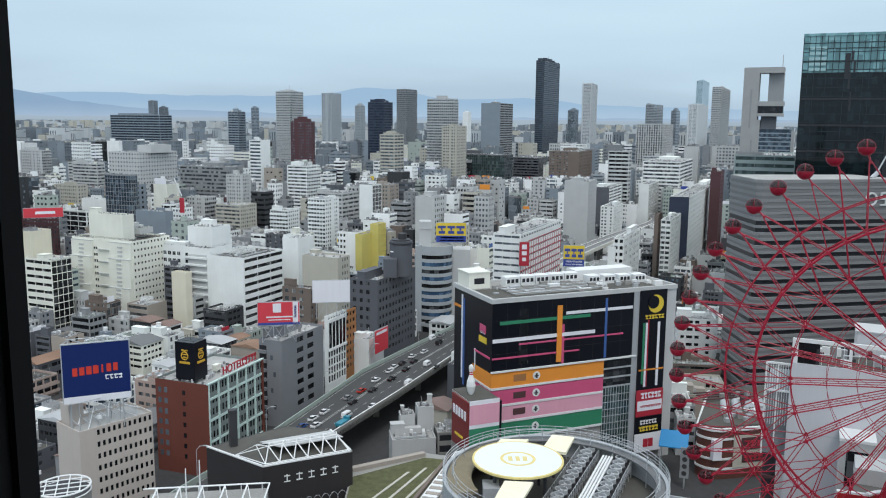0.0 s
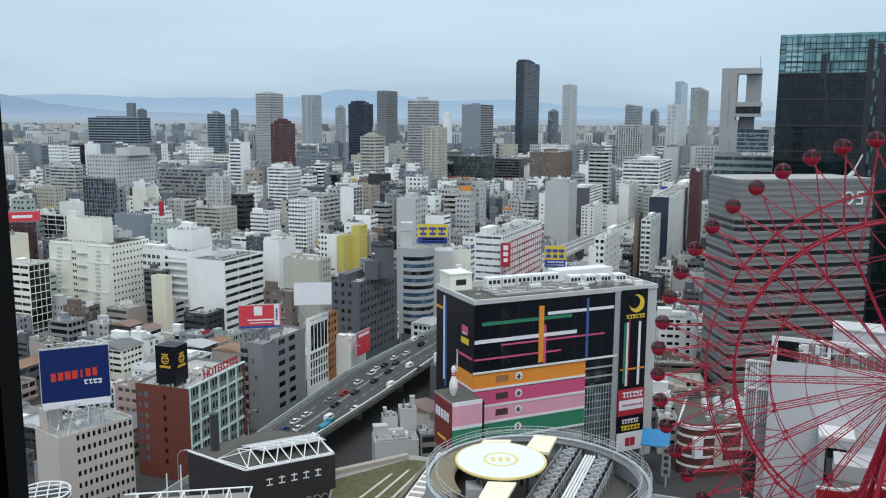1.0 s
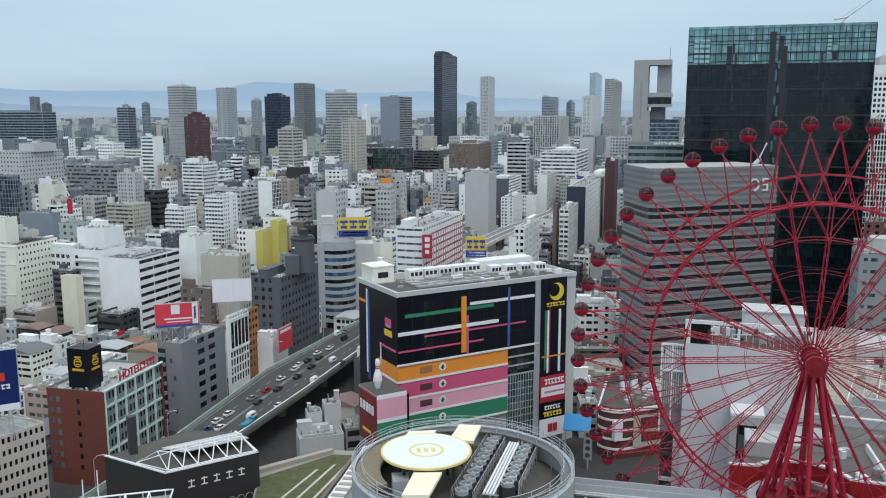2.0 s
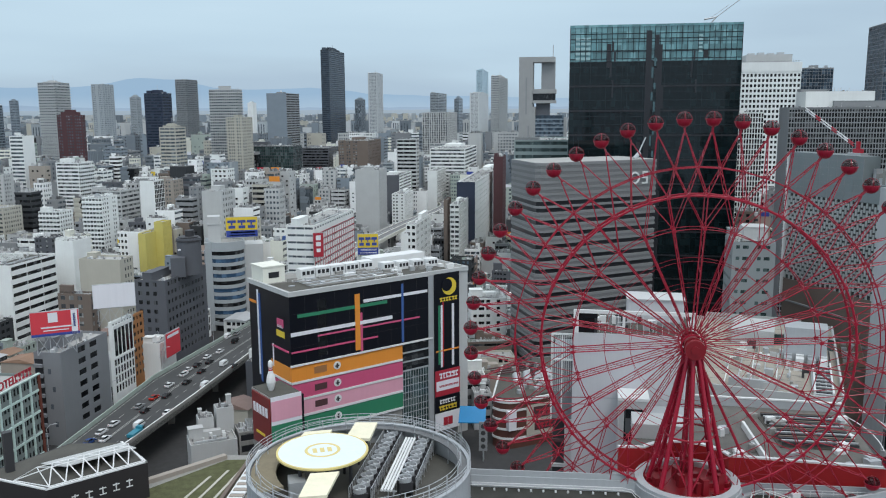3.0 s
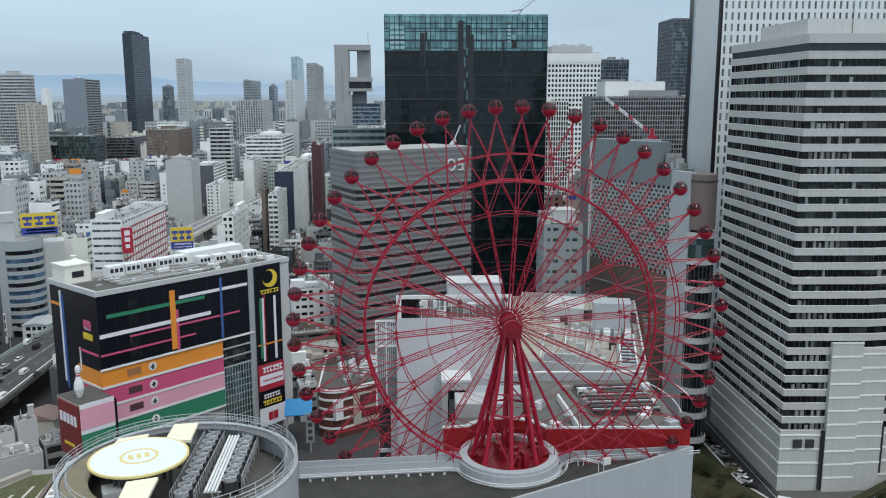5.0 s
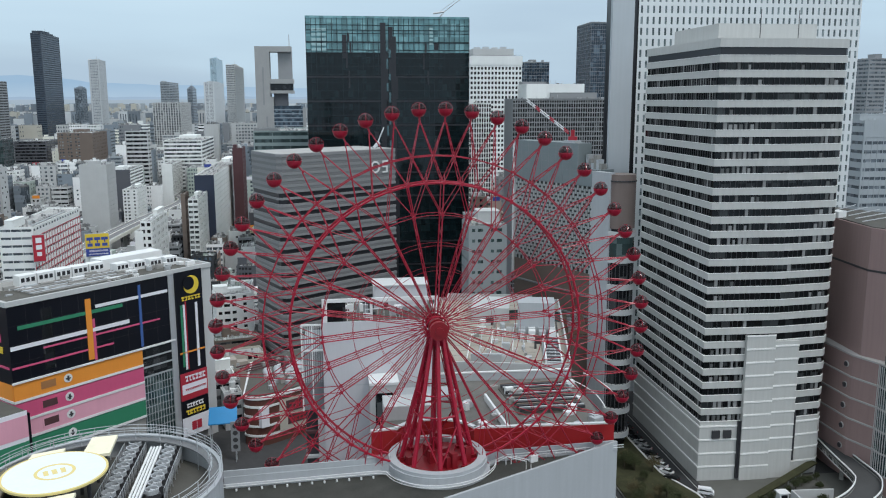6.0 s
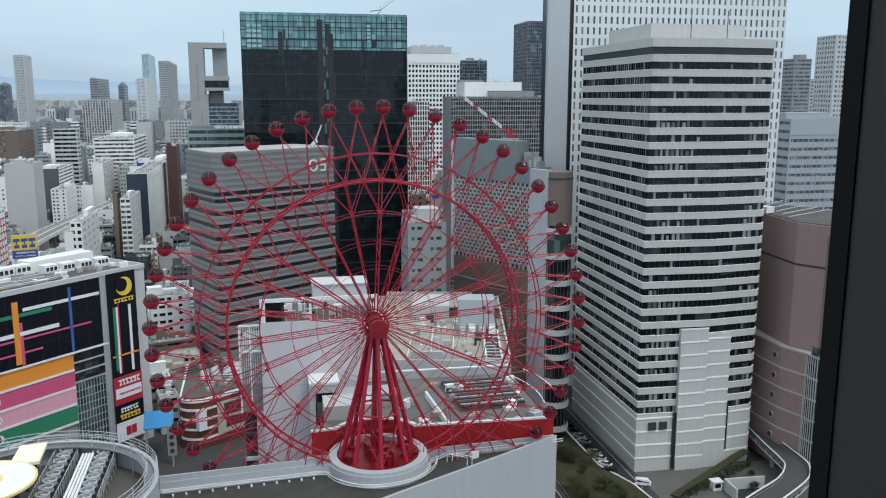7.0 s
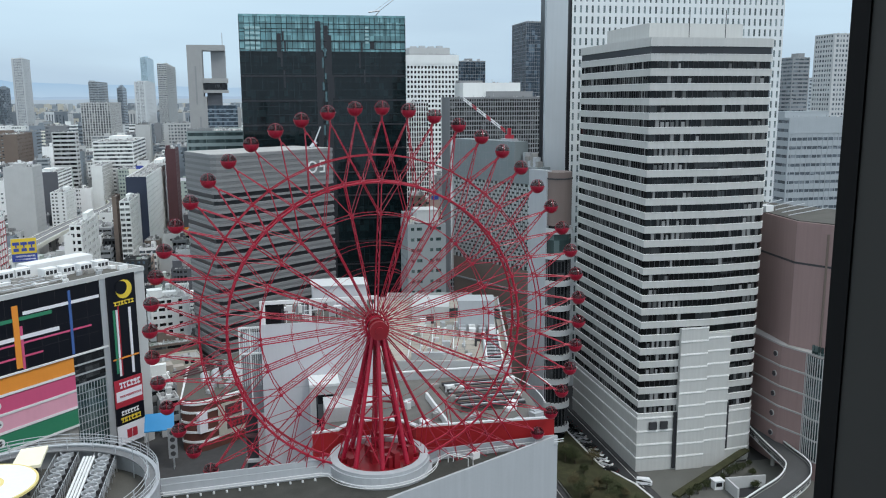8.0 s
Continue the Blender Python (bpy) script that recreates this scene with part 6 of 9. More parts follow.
# ---- brick hotel ----
def brick_hotel():
    x, y, yaw, w, d, h = -70.3, 242.0, 69.8, 29.8, 19.4, 28.7
    MINT = paint("pale_mint_render", (0.56, 0.70, 0.66), rough=0.7)
    root = building("hotel", "red brick hotel with a pale green windowed front", x, y, yaw, w, d, h, "pnnn", paint("grey_green_infill", (0.20, 0.235, 0.23), rough=0.7), GLASSDARK, fl=3.4, bay=1.66, win=(0.60, 0.62), gear=1.2, side_wall=BRICKRED, panes=GLASSDARK)
    for k in range(7):
        u = k * w / 6
        part("pilaster", Shape().box(max(0, u - 0.38), min(w, u + 0.38), -0.35, 0.0, 4, h + 0.9), MINT, root)
    for z in (4.2, 11.0, 17.8, 24.5):
        part("ledge", Shape().box(0, w, -0.28, 0, z, z + 0.75), MINT, root)
    part("brick_end", Shape().box(w - 0.9, w + 0.05, -0.4, 0.0, 0, h + 0.9), BRICKRED, root)
    part("brick_base", Shape().box(-0.05, 0, 0, d, 0, 5.5), BRICKRED, root)
    part("cornice", Shape().box(-0.3, w + 0.3, -0.4, 0.3, h + 0.9, h + 1.3), MINT, root)
    for j in range(7):
        for k in range(2):
            slab("window", root, GLASSPALE, -0.06, 0.0, d - 4.4 + k * 2.2, d - 3.2 + k * 2.2, 5 + j * 3.4, 6.7 + j * 3.4)
        slab("window", root, GLASSDARK, -0.06, 0.0, 8.4, 9.4, 5 + j * 3.4, 6.4 + j * 3.4)
    sign = thing("roof_sign", "black rooftop sign cube with gold emblems", "sign", pose(x, y, h + 0.06, 0, 0, yaw) @ Matrix.Translation((1.4, 5.6, 0)))
    part("cube", Shape().box(0, 6.2, 0, 7.0, 1.0, 12.8), PBLACK, sign)
    for u, v in ((0.4, 0.4), (5.2, 0.4), (0.4, 6.0), (5.2, 6.0)):
        part("leg", Shape().box(u, u + 0.6, v, v + 0.6, 0, 1.0), DARKSTEEL, sign)
    part("top_rail", Shape().rod([(0.2, 0.2, 13.4), (6.0, 0.2, 13.4), (6.0, 6.8, 13.4), (0.2, 6.8, 13.4)], 0.07, 5, True).bar((0.2, 0.2, 12.8), (0.2, 0.2, 13.4), 0.07, 5).bar((6.0, 6.8, 12.8), (6.0, 6.8, 13.4), 0.07, 5).bar((3.1, 3.5, 12.8), (3.1, 3.5, 15.0), 0.08, 5), DARKSTEEL, sign)
    GOLD = paint("gold_emblem", (0.60, 0.36, 0.04), rough=0.45)
    circle = [(1.2 * math.cos(k * math.pi / 8), 1.2 * math.sin(k * math.pi / 8)) for k in range(16)]
    part("emblem", Shape().rod([(3.1 + a, -0.05, 8.6 + b) for a, b in circle], 0.2, 5, True).box(2.2, 4.0, -0.2, 0, 8.9, 9.2).box(2.5, 3.7, -0.2, 0, 8.0, 8.3).box(2.0, 4.2, -0.2, 0, 10.1, 10.5), GOLD, sign, "gold emblem as plain shapes")
    part("emblem", Shape().rod([(-0.05, 3.5 + a, 8.6 + b) for a, b in circle], 0.2, 5, True).box(-0.2, 0, 2.6, 4.4, 8.9, 9.2).box(-0.2, 0, 2.9, 4.1, 8.0, 8.3).box(-0.2, 0, 2.4, 4.6, 10.1, 10.5), GOLD, sign, "gold emblem as plain shapes")
    part("lettering", Shape().box(1.3, 4.9, -0.2, 0, 6.1, 6.8), GOLD, sign)
    part("lettering", Shape().box(-0.2, 0, 1.6, 5.4, 6.1, 6.8), GOLD, sign)
    rs = thing("roof_sign", "row of red rooftop letters on a steel rail", "sign", pose(x, y, h + 1.0, 0, 0, yaw) @ Matrix.Translation((8, 0.4, 0)))
    word = bpy.data.curves.new("letters", "FONT")
    word.body, word.size, word.extrude, word.offset = "HOTEL", 3.5, 0.12, 0.04
    word.materials.append(PRED)
    letters = new("letters", word)
    letters.parent = rs
    letters.matrix_local = pose(0, 0, 0.7, 90, 0, 0)
    lettering(rs, PRED, 10.4, 0.7, 8.6, 2.5, 5, 12, "letter_shape", 0)
    part("rail", Shape().rod([(0, 0.2, 0), (0, 0.2, 0.6), (19, 0.2, 0.6), (19, 0.2, 0)], 0.08, 5), METAL, rs)


brick_hotel()


# ---- rounded tower with blue bands ----
def blue_band_tower():
    x, y, h = -4.5, 431.0, 44.2
    claim(-14, 421, 0, 22, 24)
    root = thing("office_building", "rounded pale tower with bands of blue windows", "building", pose(x, y, 0))
    R = 9.6
    BANDGREY = paint("grey_band_panel", (0.38, 0.41, 0.43), rough=0.5)
    part("window_glazing", Shape().tube(0, 0, R - 0.4, 0, h - 1, 40), GLASSDARK, root, kind="stuff")
    BLUEPANE = pane_glass("blue_band_glass", (0.05, 0.11, 0.20), (0.10, 0.18, 0.30), share=0.4)
    n = 11
    for k in (1, 3, 4, 6, 8):
        z = 3 + k * (h - 3) / n + 1.9
        part("blue_window_band", Shape().ring(0, 0, R - 0.5, R - 0.25, z, z + 1.9, 48), BLUEPANE, root, "band of blue panes")
    for k in range(n):
        z = 3 + k * (h - 3) / n
        part("band", Shape().ring(0, 0, R - 0.6, R, z, z + 1.75 if k < n - 1 else h + 0.8, 48), BANDGREY, root)
    part("flank", Shape().box(-R - 0.2, -6.5, -6.9, R, 0, h + 0.8), BANDGREY, root, "plain pale flank")
    part("roof", Shape().tube(0, 0, R - 0.6, h - 1, h, 40), ROOF, root)
    part("stair_house", Shape().box(-8, -2, -3, 5, h, h + 13).box(-8.3, -1.7, -3.3, 5.3, h + 9, h + 9.5), PALE, root)
    part("annex", Shape().box(R - 1, R + 9, 0, 14, 0, h - 2), PALE, root)


blue_band_tower()


def billboard(name, label, x, y, z, yaw, w, h, face, marks, legs=6.0, back=METAL):
    root = thing(name, label, "billboard", pose(x, y, z, 0, 0, yaw))
    part("panel", Shape().box(0, w, 0, 0.5, 0, h), face, root)
    part("frame", Shape().box(-0.15, w + 0.15, 0.1, 0.7, -0.2, 0).box(-0.15, w + 0.15, 0.1, 0.7, h, h + 0.2).box(-0.15, 0, 0.1, 0.7, 0, h).box(w, w + 0.15, 0.1, 0.7, 0, h), back, root)
    for m, a, b, c, e in marks:
        part("mark", Shape().box(a * w, b * w, -0.08, 0, c * h, e * h), m, root)
    for k in range(4):
        u = (0.1 + 0.27 * k) * w
        part("leg", Shape().bar((u, 0.6, -legs), (u, 0.6, 0), 0.13, 5).bar((u, 4.0, -legs), (u, 0.6, h * 0.8), 0.1, 5), METAL, root)
        if k < 3:
            part("brace", Shape().bar((u, 0.6, -legs), (u + 0.27 * w, 0.6, 0), 0.09, 5).bar((u + 0.27 * w, 0.6, -legs), (u, 0.6, 0), 0.09, 5), METAL, root)
    return root


RB = paint("red_billboard", (0.66, 0.06, 0.08), rough=0.45, grain=0.04)
billboard("billboard", "red rooftop billboard with white bars on steel legs", -64.5, 284.9, 37.4, 11, 14.3, 8.0, RB, [(PWHITE, .36, .56, .55, .95), (PWHITE, .2, .9, .32, .38), (PWHITE, .25, .78, .2, .24), (SIGNBLUE, 0, 1, 0, .1), (PWHITE, .84, .97, .02, 1), (SIGNBLUE, .88, .93, .3, .85)], legs=6.4)
billboard("billboard", "blank pale rooftop billboard on steel legs", -51.8, 325.9, 36.6, 8, 14.7, 8.8, PWHITE, [], legs=7)


def glyph_sign(x, y, z, yaw, w, h, legs):
    """A yellow and blue shop sign whose writing is drawn as plain strokes."""
    r = billboard("billboard", "yellow and blue rooftop sign with dark strokes", x, y, z, yaw, w, h, PYEL, [(SIGNBLUE, 0, 1, 0, .34), (PWHITE, .14, .92, .19, .27), (PWHITE, .1, .94, .06, .12)], legs=legs)
    strokes = ((0, .72, 1, .85), (.1, .44, .9, .58), (.4, .60, .6, .72))
    for gx, gw in ((0.05, 0.27), (0.37, 0.26), (0.67, 0.28)):
        for a, b, c, e in strokes:
            part("dark_bar", Shape().box((gx + a * gw) * w, (gx + c * gw) * w, -0.14, 0, b * h, e * h), SIGNBLUE, r)
    return r


glyph_sign(-3.7, 429.5, 46.4, 0, 15.4, 10.0, 2.4)
glyph_sign(57.7, 396.2, 40.2, -8, 9.8, 10.0, 3.0)
billboard("billboard", "red hanging sign with white bars on a white block", 38.7, 420.0, 35.9, 2, 5.0, 12.2, PRED, [(PWHITE, .25, .75, .7, .9), (PWHITE, .25, .75, .45, .62), (PWHITE, .3, .7, .2, .35)], legs=0.5)
billboard("billboard", "long red sign along a roof edge", -249.5, 493.5, 49.1, 24, 21.5, 5.6, RB, [(PWHITE, .3, .8, .35, .65)], legs=1.0)
billboard("billboard", "bright red advertising panel on a small shop block", -28.0, 338.5, 12.0, 66, 11.5, 9.6, RB, [(PWHITE, .1, .9, .8, .92)], legs=0.4)


# ---- details of the near street blocks ----
# Flat black sheet on the wall stands in for the shade inside the fire stair.
part("stair_recess", Shape().box(-0.05, 0, 6.4, 9.4, 2, 29.5), BLACK, slate_office, "black sheet for the shade of an open fire stair")
for k in range(8):
    slab("stair_landing", slate_office, MIDSLATE, -0.9, -0.05, 6.3, 9.6, 3.0 + 3.4 * k, 4.1 + 3.4 * k)
for k in range(4):
    slab("window", slate_office, GLASSPALE, -0.07, 0, 2.6 + (k % 2) * 1.2, 3.6 + (k % 2) * 1.2, 6.5 + 6.0 * k, 8.2 + 6.0 * k)
part("upper_glazing", Shape().box(0.3, 13.6, -0.06, 0.0, 18.6, 29.2), GLASSDARK, fin_block, "dark upper glazing")
for k in range(6):
    slab("fin", fin_block, WHITE, 0.2 + 2.62 * k, 0.5 + 2.62 * k, -0.3, -0.06, 18.6, 29.2)
part("white_ledge", Shape().box(0, 13.9, -0.5, 0, 17.6, 18.6), WHITE, fin_block)
part("white_cornice", Shape().box(0, 13.9, -0.5, 0, 29.2, 30.6), WHITE, fin_block)


# ---- details of the near white blocks ----
def hotel_bays(root, d, h):
    """Stepped bays, louvre strips and ledges on the hotel's side wall."""
    for y0, y1 in ((0.3, 0.36 * d), (0.64 * d, d - 0.3)):
        for top, out, cut in ((h - 0.5, 1.0, 0.0), (h - 9, 2.1, 0.06), (h - 24, 3.1, 0.1)):
            part("bay", Shape().box(-out, 0, y0 + cut * 4, y1 - cut * 2, 0, top), IVORY, root)
            part("coping", Shape().box(-out - 0.15, 0, y0 + cut * 4 - 0.1, y1 - cut * 2 + 0.1, top, top + 0.25), PALE, root)
        ym = (y0 + y1) / 2
        for k in range(16):
            z = h - 3.2 - k * 2.2
            out = 1.0 if z > h - 9 else 2.1 if z > h - 24 else 3.1
            slab("louvre", root, PALE, -out - 0.35, -out, ym - 1.6, ym + 1.6, z, z + 0.9)
    for k in range(6):
        slab("ledge", root, PALE, -0.9, 0, 0.37 * d, 0.56 * d, h - 5 - k * 6.4, h - 4.5 - k * 6.4)
    for k in range(11):
        for c in (0.58, 0.615):
            slab("window", root, GLASSDARK, -0.06, 0, c * d, c * d + 0.9, h - 5 - k * 3.4, h - 3.7 - k * 3.4)


def stair_block_side(root, d, h):
    """Four rows of framed windows and open stair ledges."""
    for c in range(4):
        for k in range(9):
            y, z = d * (0.60 + 0.095 * c), h - 4.2 - k * 3.9
            slab("window", root, GLASSDARK if (c + k) % 3 else GLASS, -0.05, 0, y, y + 2.0, z, z + 1.9)
            slab("window_frame", root, PALE, -0.09, -0.05, y + 0.9, y + 1.05, z, z + 1.9)
    # Thin grey sheet paints the stair's recessed shade onto the white wall.
    part("stair_recess", Shape().box(-0.04, 0, 0.06 * d, 0.5 * d, 2, h - 3), PALE, root)
    for k in range(9):
        slab("ledge", root, WHITE, -1.0, -0.04, 0.06 * d, 0.5 * d, h - 5.2 - k * 3.9, h - 4.2 - k * 3.9)
        slab("stair_window", root, GLASSDARK, -0.1, -0.04, 0.44 * d, 0.49 * d, h - 4.0 - k * 3.9, h - 2.4 - k * 3.9)


def ribbon_block_side(root, d, h):
    for k in range(3):
        slab("window", root, GLASSDARK, -0.06, 0, 1.6, 7.2, h - 4.8 - k * 4.2, h - 1.9 - k * 4.2)
    for k in range(9):
        slab("window", root, GLASS, -0.06, 0, d - 4.6, d - 2.6, h - 4.2 - k * 3.9, h - 2.2 - k * 3.9)
    for k in range(5):
        part("plant_frame", Shape().box(8 + k * 3.4, 10.4 + k * 3.4, 5, 5.2, h + 0.1, h + 4).box(8 + k * 3.4, 8.2 + k * 3.4, 5.2, 8, h + 3.8, h + 4).box(8 + k * 3.4, 10.4 + k * 3.4, 7.8, 8, h + 0.1, h + 4), BLACK if k % 2 else STEELWHITE, root)
    part("parapet_box", Shape().box(1, 7, 1.5, 9, h + 0.06, h + 2.2), WHITE, root)


def red_grid(root, w, h):
    s = Shape()
    for k in range(int(w / 4.2) + 1):
        s.box(k * w / int(w / 4.2) - 0.22, k * w / int(w / 4.2) + 0.22, -0.12, 0, 8, h - 4)
    for k in range(11):
        s.box(0, w, -0.14, -0.02, h - 4.3 - k * 3.6, h - 3.9 - k * 3.6)
    part("red_grid", s, PRED, root, "fine red lattice over the front", kind="stuff")


hotel_bays(hotel_block, 42.5, 44.9)
stair_block_side(stair_block, 32.9, 40.4)
ribbon_block_side(ribbon_block, 21.7, 39.7)
red_grid(grid_block, 72.7, 50.8)
dr = thing("plant_drum", "dark slate rounded plant room on an office tower", "rooftop plant", pose(-19.4, 379.5, 38.3))
part("drum", Shape().tube(0, 0, 5.2, 0, 16.0, 32), SLATE, dr)
part("cap", Shape().ring(0, 0, 4.2, 5.5, 14.6, 15.2, 32).tube(0, 0, 4.4, 16.0, 16.6, 24), DARKSTEEL, dr)
part("tank", Shape().tube(0.5, 1, 2.0, 16.6, 19.2, 16), DARKSTEEL, dr)
part("shoulder", Shape().box(-7.5, -1.5, -8.5, 0, 0, 8.5), SLATE, dr)
part("mark", Shape().box(-4.6, -2.4, -4.0, -3.6, 11, 11.6), PWHITE, dr)
mast = thing("radio_mast", "red and white lattice mast on a blue-grey roof", "mast", pose(-168, 535, 48.5))
part("base", Shape().box(-1.3, 1.3, -0.8, 0.8, 0, 9.5), PRED, mast, "red framed mast foot")
part("pole", Shape().bar((0, 0, 11), (-4.5, 0, 22), 0.35, 6), STEELWHITE, mast)


# ---- elevated road with traffic ----
LANE = paint("white_road_marking", (0.42, 0.42, 0.40), rough=0.8, grain=0.2, streak=0)
ROADGREY = paint("elevated_road_asphalt", (0.078, 0.079, 0.080), rough=0.92, grain=0.18, streak=0, scale=0.3, spec=0.12)
LEFT_EDGE = [(-80.0, 178.5), (-55.7, 238.3), (-31.0, 312.6), (4.4, 384.0), (38.0, 452.0)]
RIGHT_EDGE = [(-62.0, 186.0), (-34.0, 247.0), (-15.5, 288.0), (3.0, 332.0), (56.0, 446.0)]
DECK = 12.0
road = thing("elevated_road", "grey elevated road on concrete piers", "road", pose(0, 0, 0), kind="structure")
s = Shape()
n = len(LEFT_EDGE)
s.v = [(x, y, z) for pts in (LEFT_EDGE, RIGHT_EDGE) for x, y in pts for z in (DECK - 1.6, DECK)]
for i in range(n - 1):
    a, b, c, e = 2 * i, 2 * i + 2, 2 * n + 2 * i, 2 * n + 2 * i + 2
    s.f += [(a + 1, c + 1, e + 1, b + 1), (a, b, e, c), (a, a + 1, b + 1, b), (c, e, e + 1, c + 1)]
s.f += [(0, 2 * n, 2 * n + 1, 1), (2 * n - 2, 2 * n - 1, 4 * n - 1, 4 * n - 2)]
part("road_deck", s, ROADGREY, road)
BARRIER = paint("pale_green_barrier", (0.36, 0.42, 0.38), rough=0.7)
part("barrier", wall_line(Shape(), LEFT_EDGE, DECK, DECK + 1.5, -0.35), BARRIER, road, "pale green side barrier")
part("barrier", wall_line(Shape(), RIGHT_EDGE, DECK - 1.6, DECK + 1.1, 0.35), CONC, road)
part("barrier_rail", wall_line(Shape(), RIGHT_EDGE, DECK + 1.1, DECK + 1.25, 0.4), STEELWHITE, road)


def along(t):
    """A point of the road: t from 0 to 4, and the way across to its right edge."""
    i = min(int(t), n - 2)
    f = t - i
    L = Vector(LEFT_EDGE[i]).lerp(Vector(LEFT_EDGE[i + 1]), f)
    R = Vector(RIGHT_EDGE[i]).lerp(Vector(RIGHT_EDGE[i + 1]), f)
    return L, R


for lane in (0.06, 0.50, 0.53, 0.94):
    pts = [along(4 * k / 24)[0].lerp(along(4 * k / 24)[1], lane) for k in range(25)]
    part("edge_line", wall_line(Shape(), [tuple(p) for p in pts], DECK + 0.002, DECK + 0.03, 0.16), LANE, road)
for lane in (0.27, 0.74):
    for k in range(0, 64, 2):
        a, b = along(4 * k / 64), along(4 * (k + 0.8) / 64)
        p, q = a[0].lerp(a[1], lane), b[0].lerp(b[1], lane)
        part("lane_dash", wall_line(Shape(), [tuple(p), tuple(q)], DECK + 0.002, DECK + 0.03, 0.14), LANE, road)
for k in range(7):
    L, R = along(0.3 + 0.55 * k)
    c = L.lerp(R, 0.5)
    part("pier", Shape().box(c.x - 1.1, c.x + 1.1, c.y - 1.1, c.y + 1.1, 0, DECK - 3.2).prism([tuple(L.lerp(R, 0.12) - Vector((0, 0.9))), tuple(L.lerp(R, 0.88) - Vector((0, 0.9))), tuple(L.lerp(R, 0.88) + Vector((0, 0.9))), tuple(L.lerp(R, 0.12) + Vector((0, 0.9)))], DECK - 3.2, DECK - 1.6), CONC, road)
for t in (0.6, 1.1, 1.6, 2.1, 2.6):
    L, R = along(t)
    lamp = thing("street_lamp", "slim grey street lamp on the road barrier", "street lamp", pose(L.x - 0.6, L.y, 0), "street lamps")
    part("pole", Shape().rod([(0, 0, 0), (0, 0, DECK + 8.5), (0.9, 0, DECK + 9.6), (2.2, 0, DECK + 9.8)], 0.09, 6), METAL, lamp)
    part("lamp_head", Shape().box(1.9, 2.9, -0.18, 0.18, DECK + 9.7, DECK + 9.9), METAL, lamp)
for (ax, ay), (bx, by) in zip(LEFT_EDGE, LEFT_EDGE[1:]):
    L = math.hypot(bx - ax, by - ay)
    yw = math.degrees(math.atan2(by - ay, bx - ax))
    claim(ax + 26 * math.sin(radians(yw)), ay - 26 * math.cos(radians(yw)), yw, L, 28)

TYRE = paint("black_rubber", (0.02, 0.02, 0.02), rough=0.8)
CARGLASS = pane_glass("car_glass", (0.012, 0.014, 0.016), (0.03, 0.035, 0.04), rough=0.06)
LAMPW = paint("clear_headlamp", (0.7, 0.7, 0.68), rough=0.2)
LAMPR = paint("red_tail_lamp", (0.35, 0.02, 0.02), rough=0.3)
CARPAINT = {"white": paint("white_car_paint", (0.74, 0.75, 0.76), rough=0.25, grain=0.03, streak=0), "black": paint("black_car_paint", (0.02, 0.02, 0.022), rough=0.2, grain=0.03, streak=0),
            "red": paint("red_car_paint", (0.45, 0.03, 0.02), rough=0.25, grain=0.03, streak=0), "blue": paint("blue_car_paint", (0.03, 0.07, 0.22), rough=0.25, grain=0.03, streak=0),
            "grey": paint("silver_car_paint", (0.34, 0.35, 0.36), rough=0.3, metal=0.4, grain=0.03, streak=0), "teal": paint("teal_lorry_paint", (0.03, 0.22, 0.30), rough=0.35, grain=0.05, streak=0)}
WHEEL = Shape().bar((0, -0.1, 0), (0, 0.1, 0), 0.32, 14).mesh("wheel", TYRE)
RIM = Shape().bar((0, -0.115, 0), (0, 0.115, 0), 0.19, 10).mesh("rim", METAL)


def profile(name, pts, w, material, taper=0.0):
    """A body from its side outline, drawn in slightly towards the top."""
    s, k = Shape(), len(pts)
    zm = max(z for _, z in pts)
    for side in (-1, 1):
        s.v += [(x, side * (w / 2 - taper * max(0, z - 0.85) / max(0.1, zm - 0.85)), z) for x, z in pts]
    s.f = [tuple(range(k)), tuple(range(2 * k - 1, k - 1, -1))] + [(i, k + i, k + (i + 1) % k, (i + 1) % k) for i in range(k)]
    return s


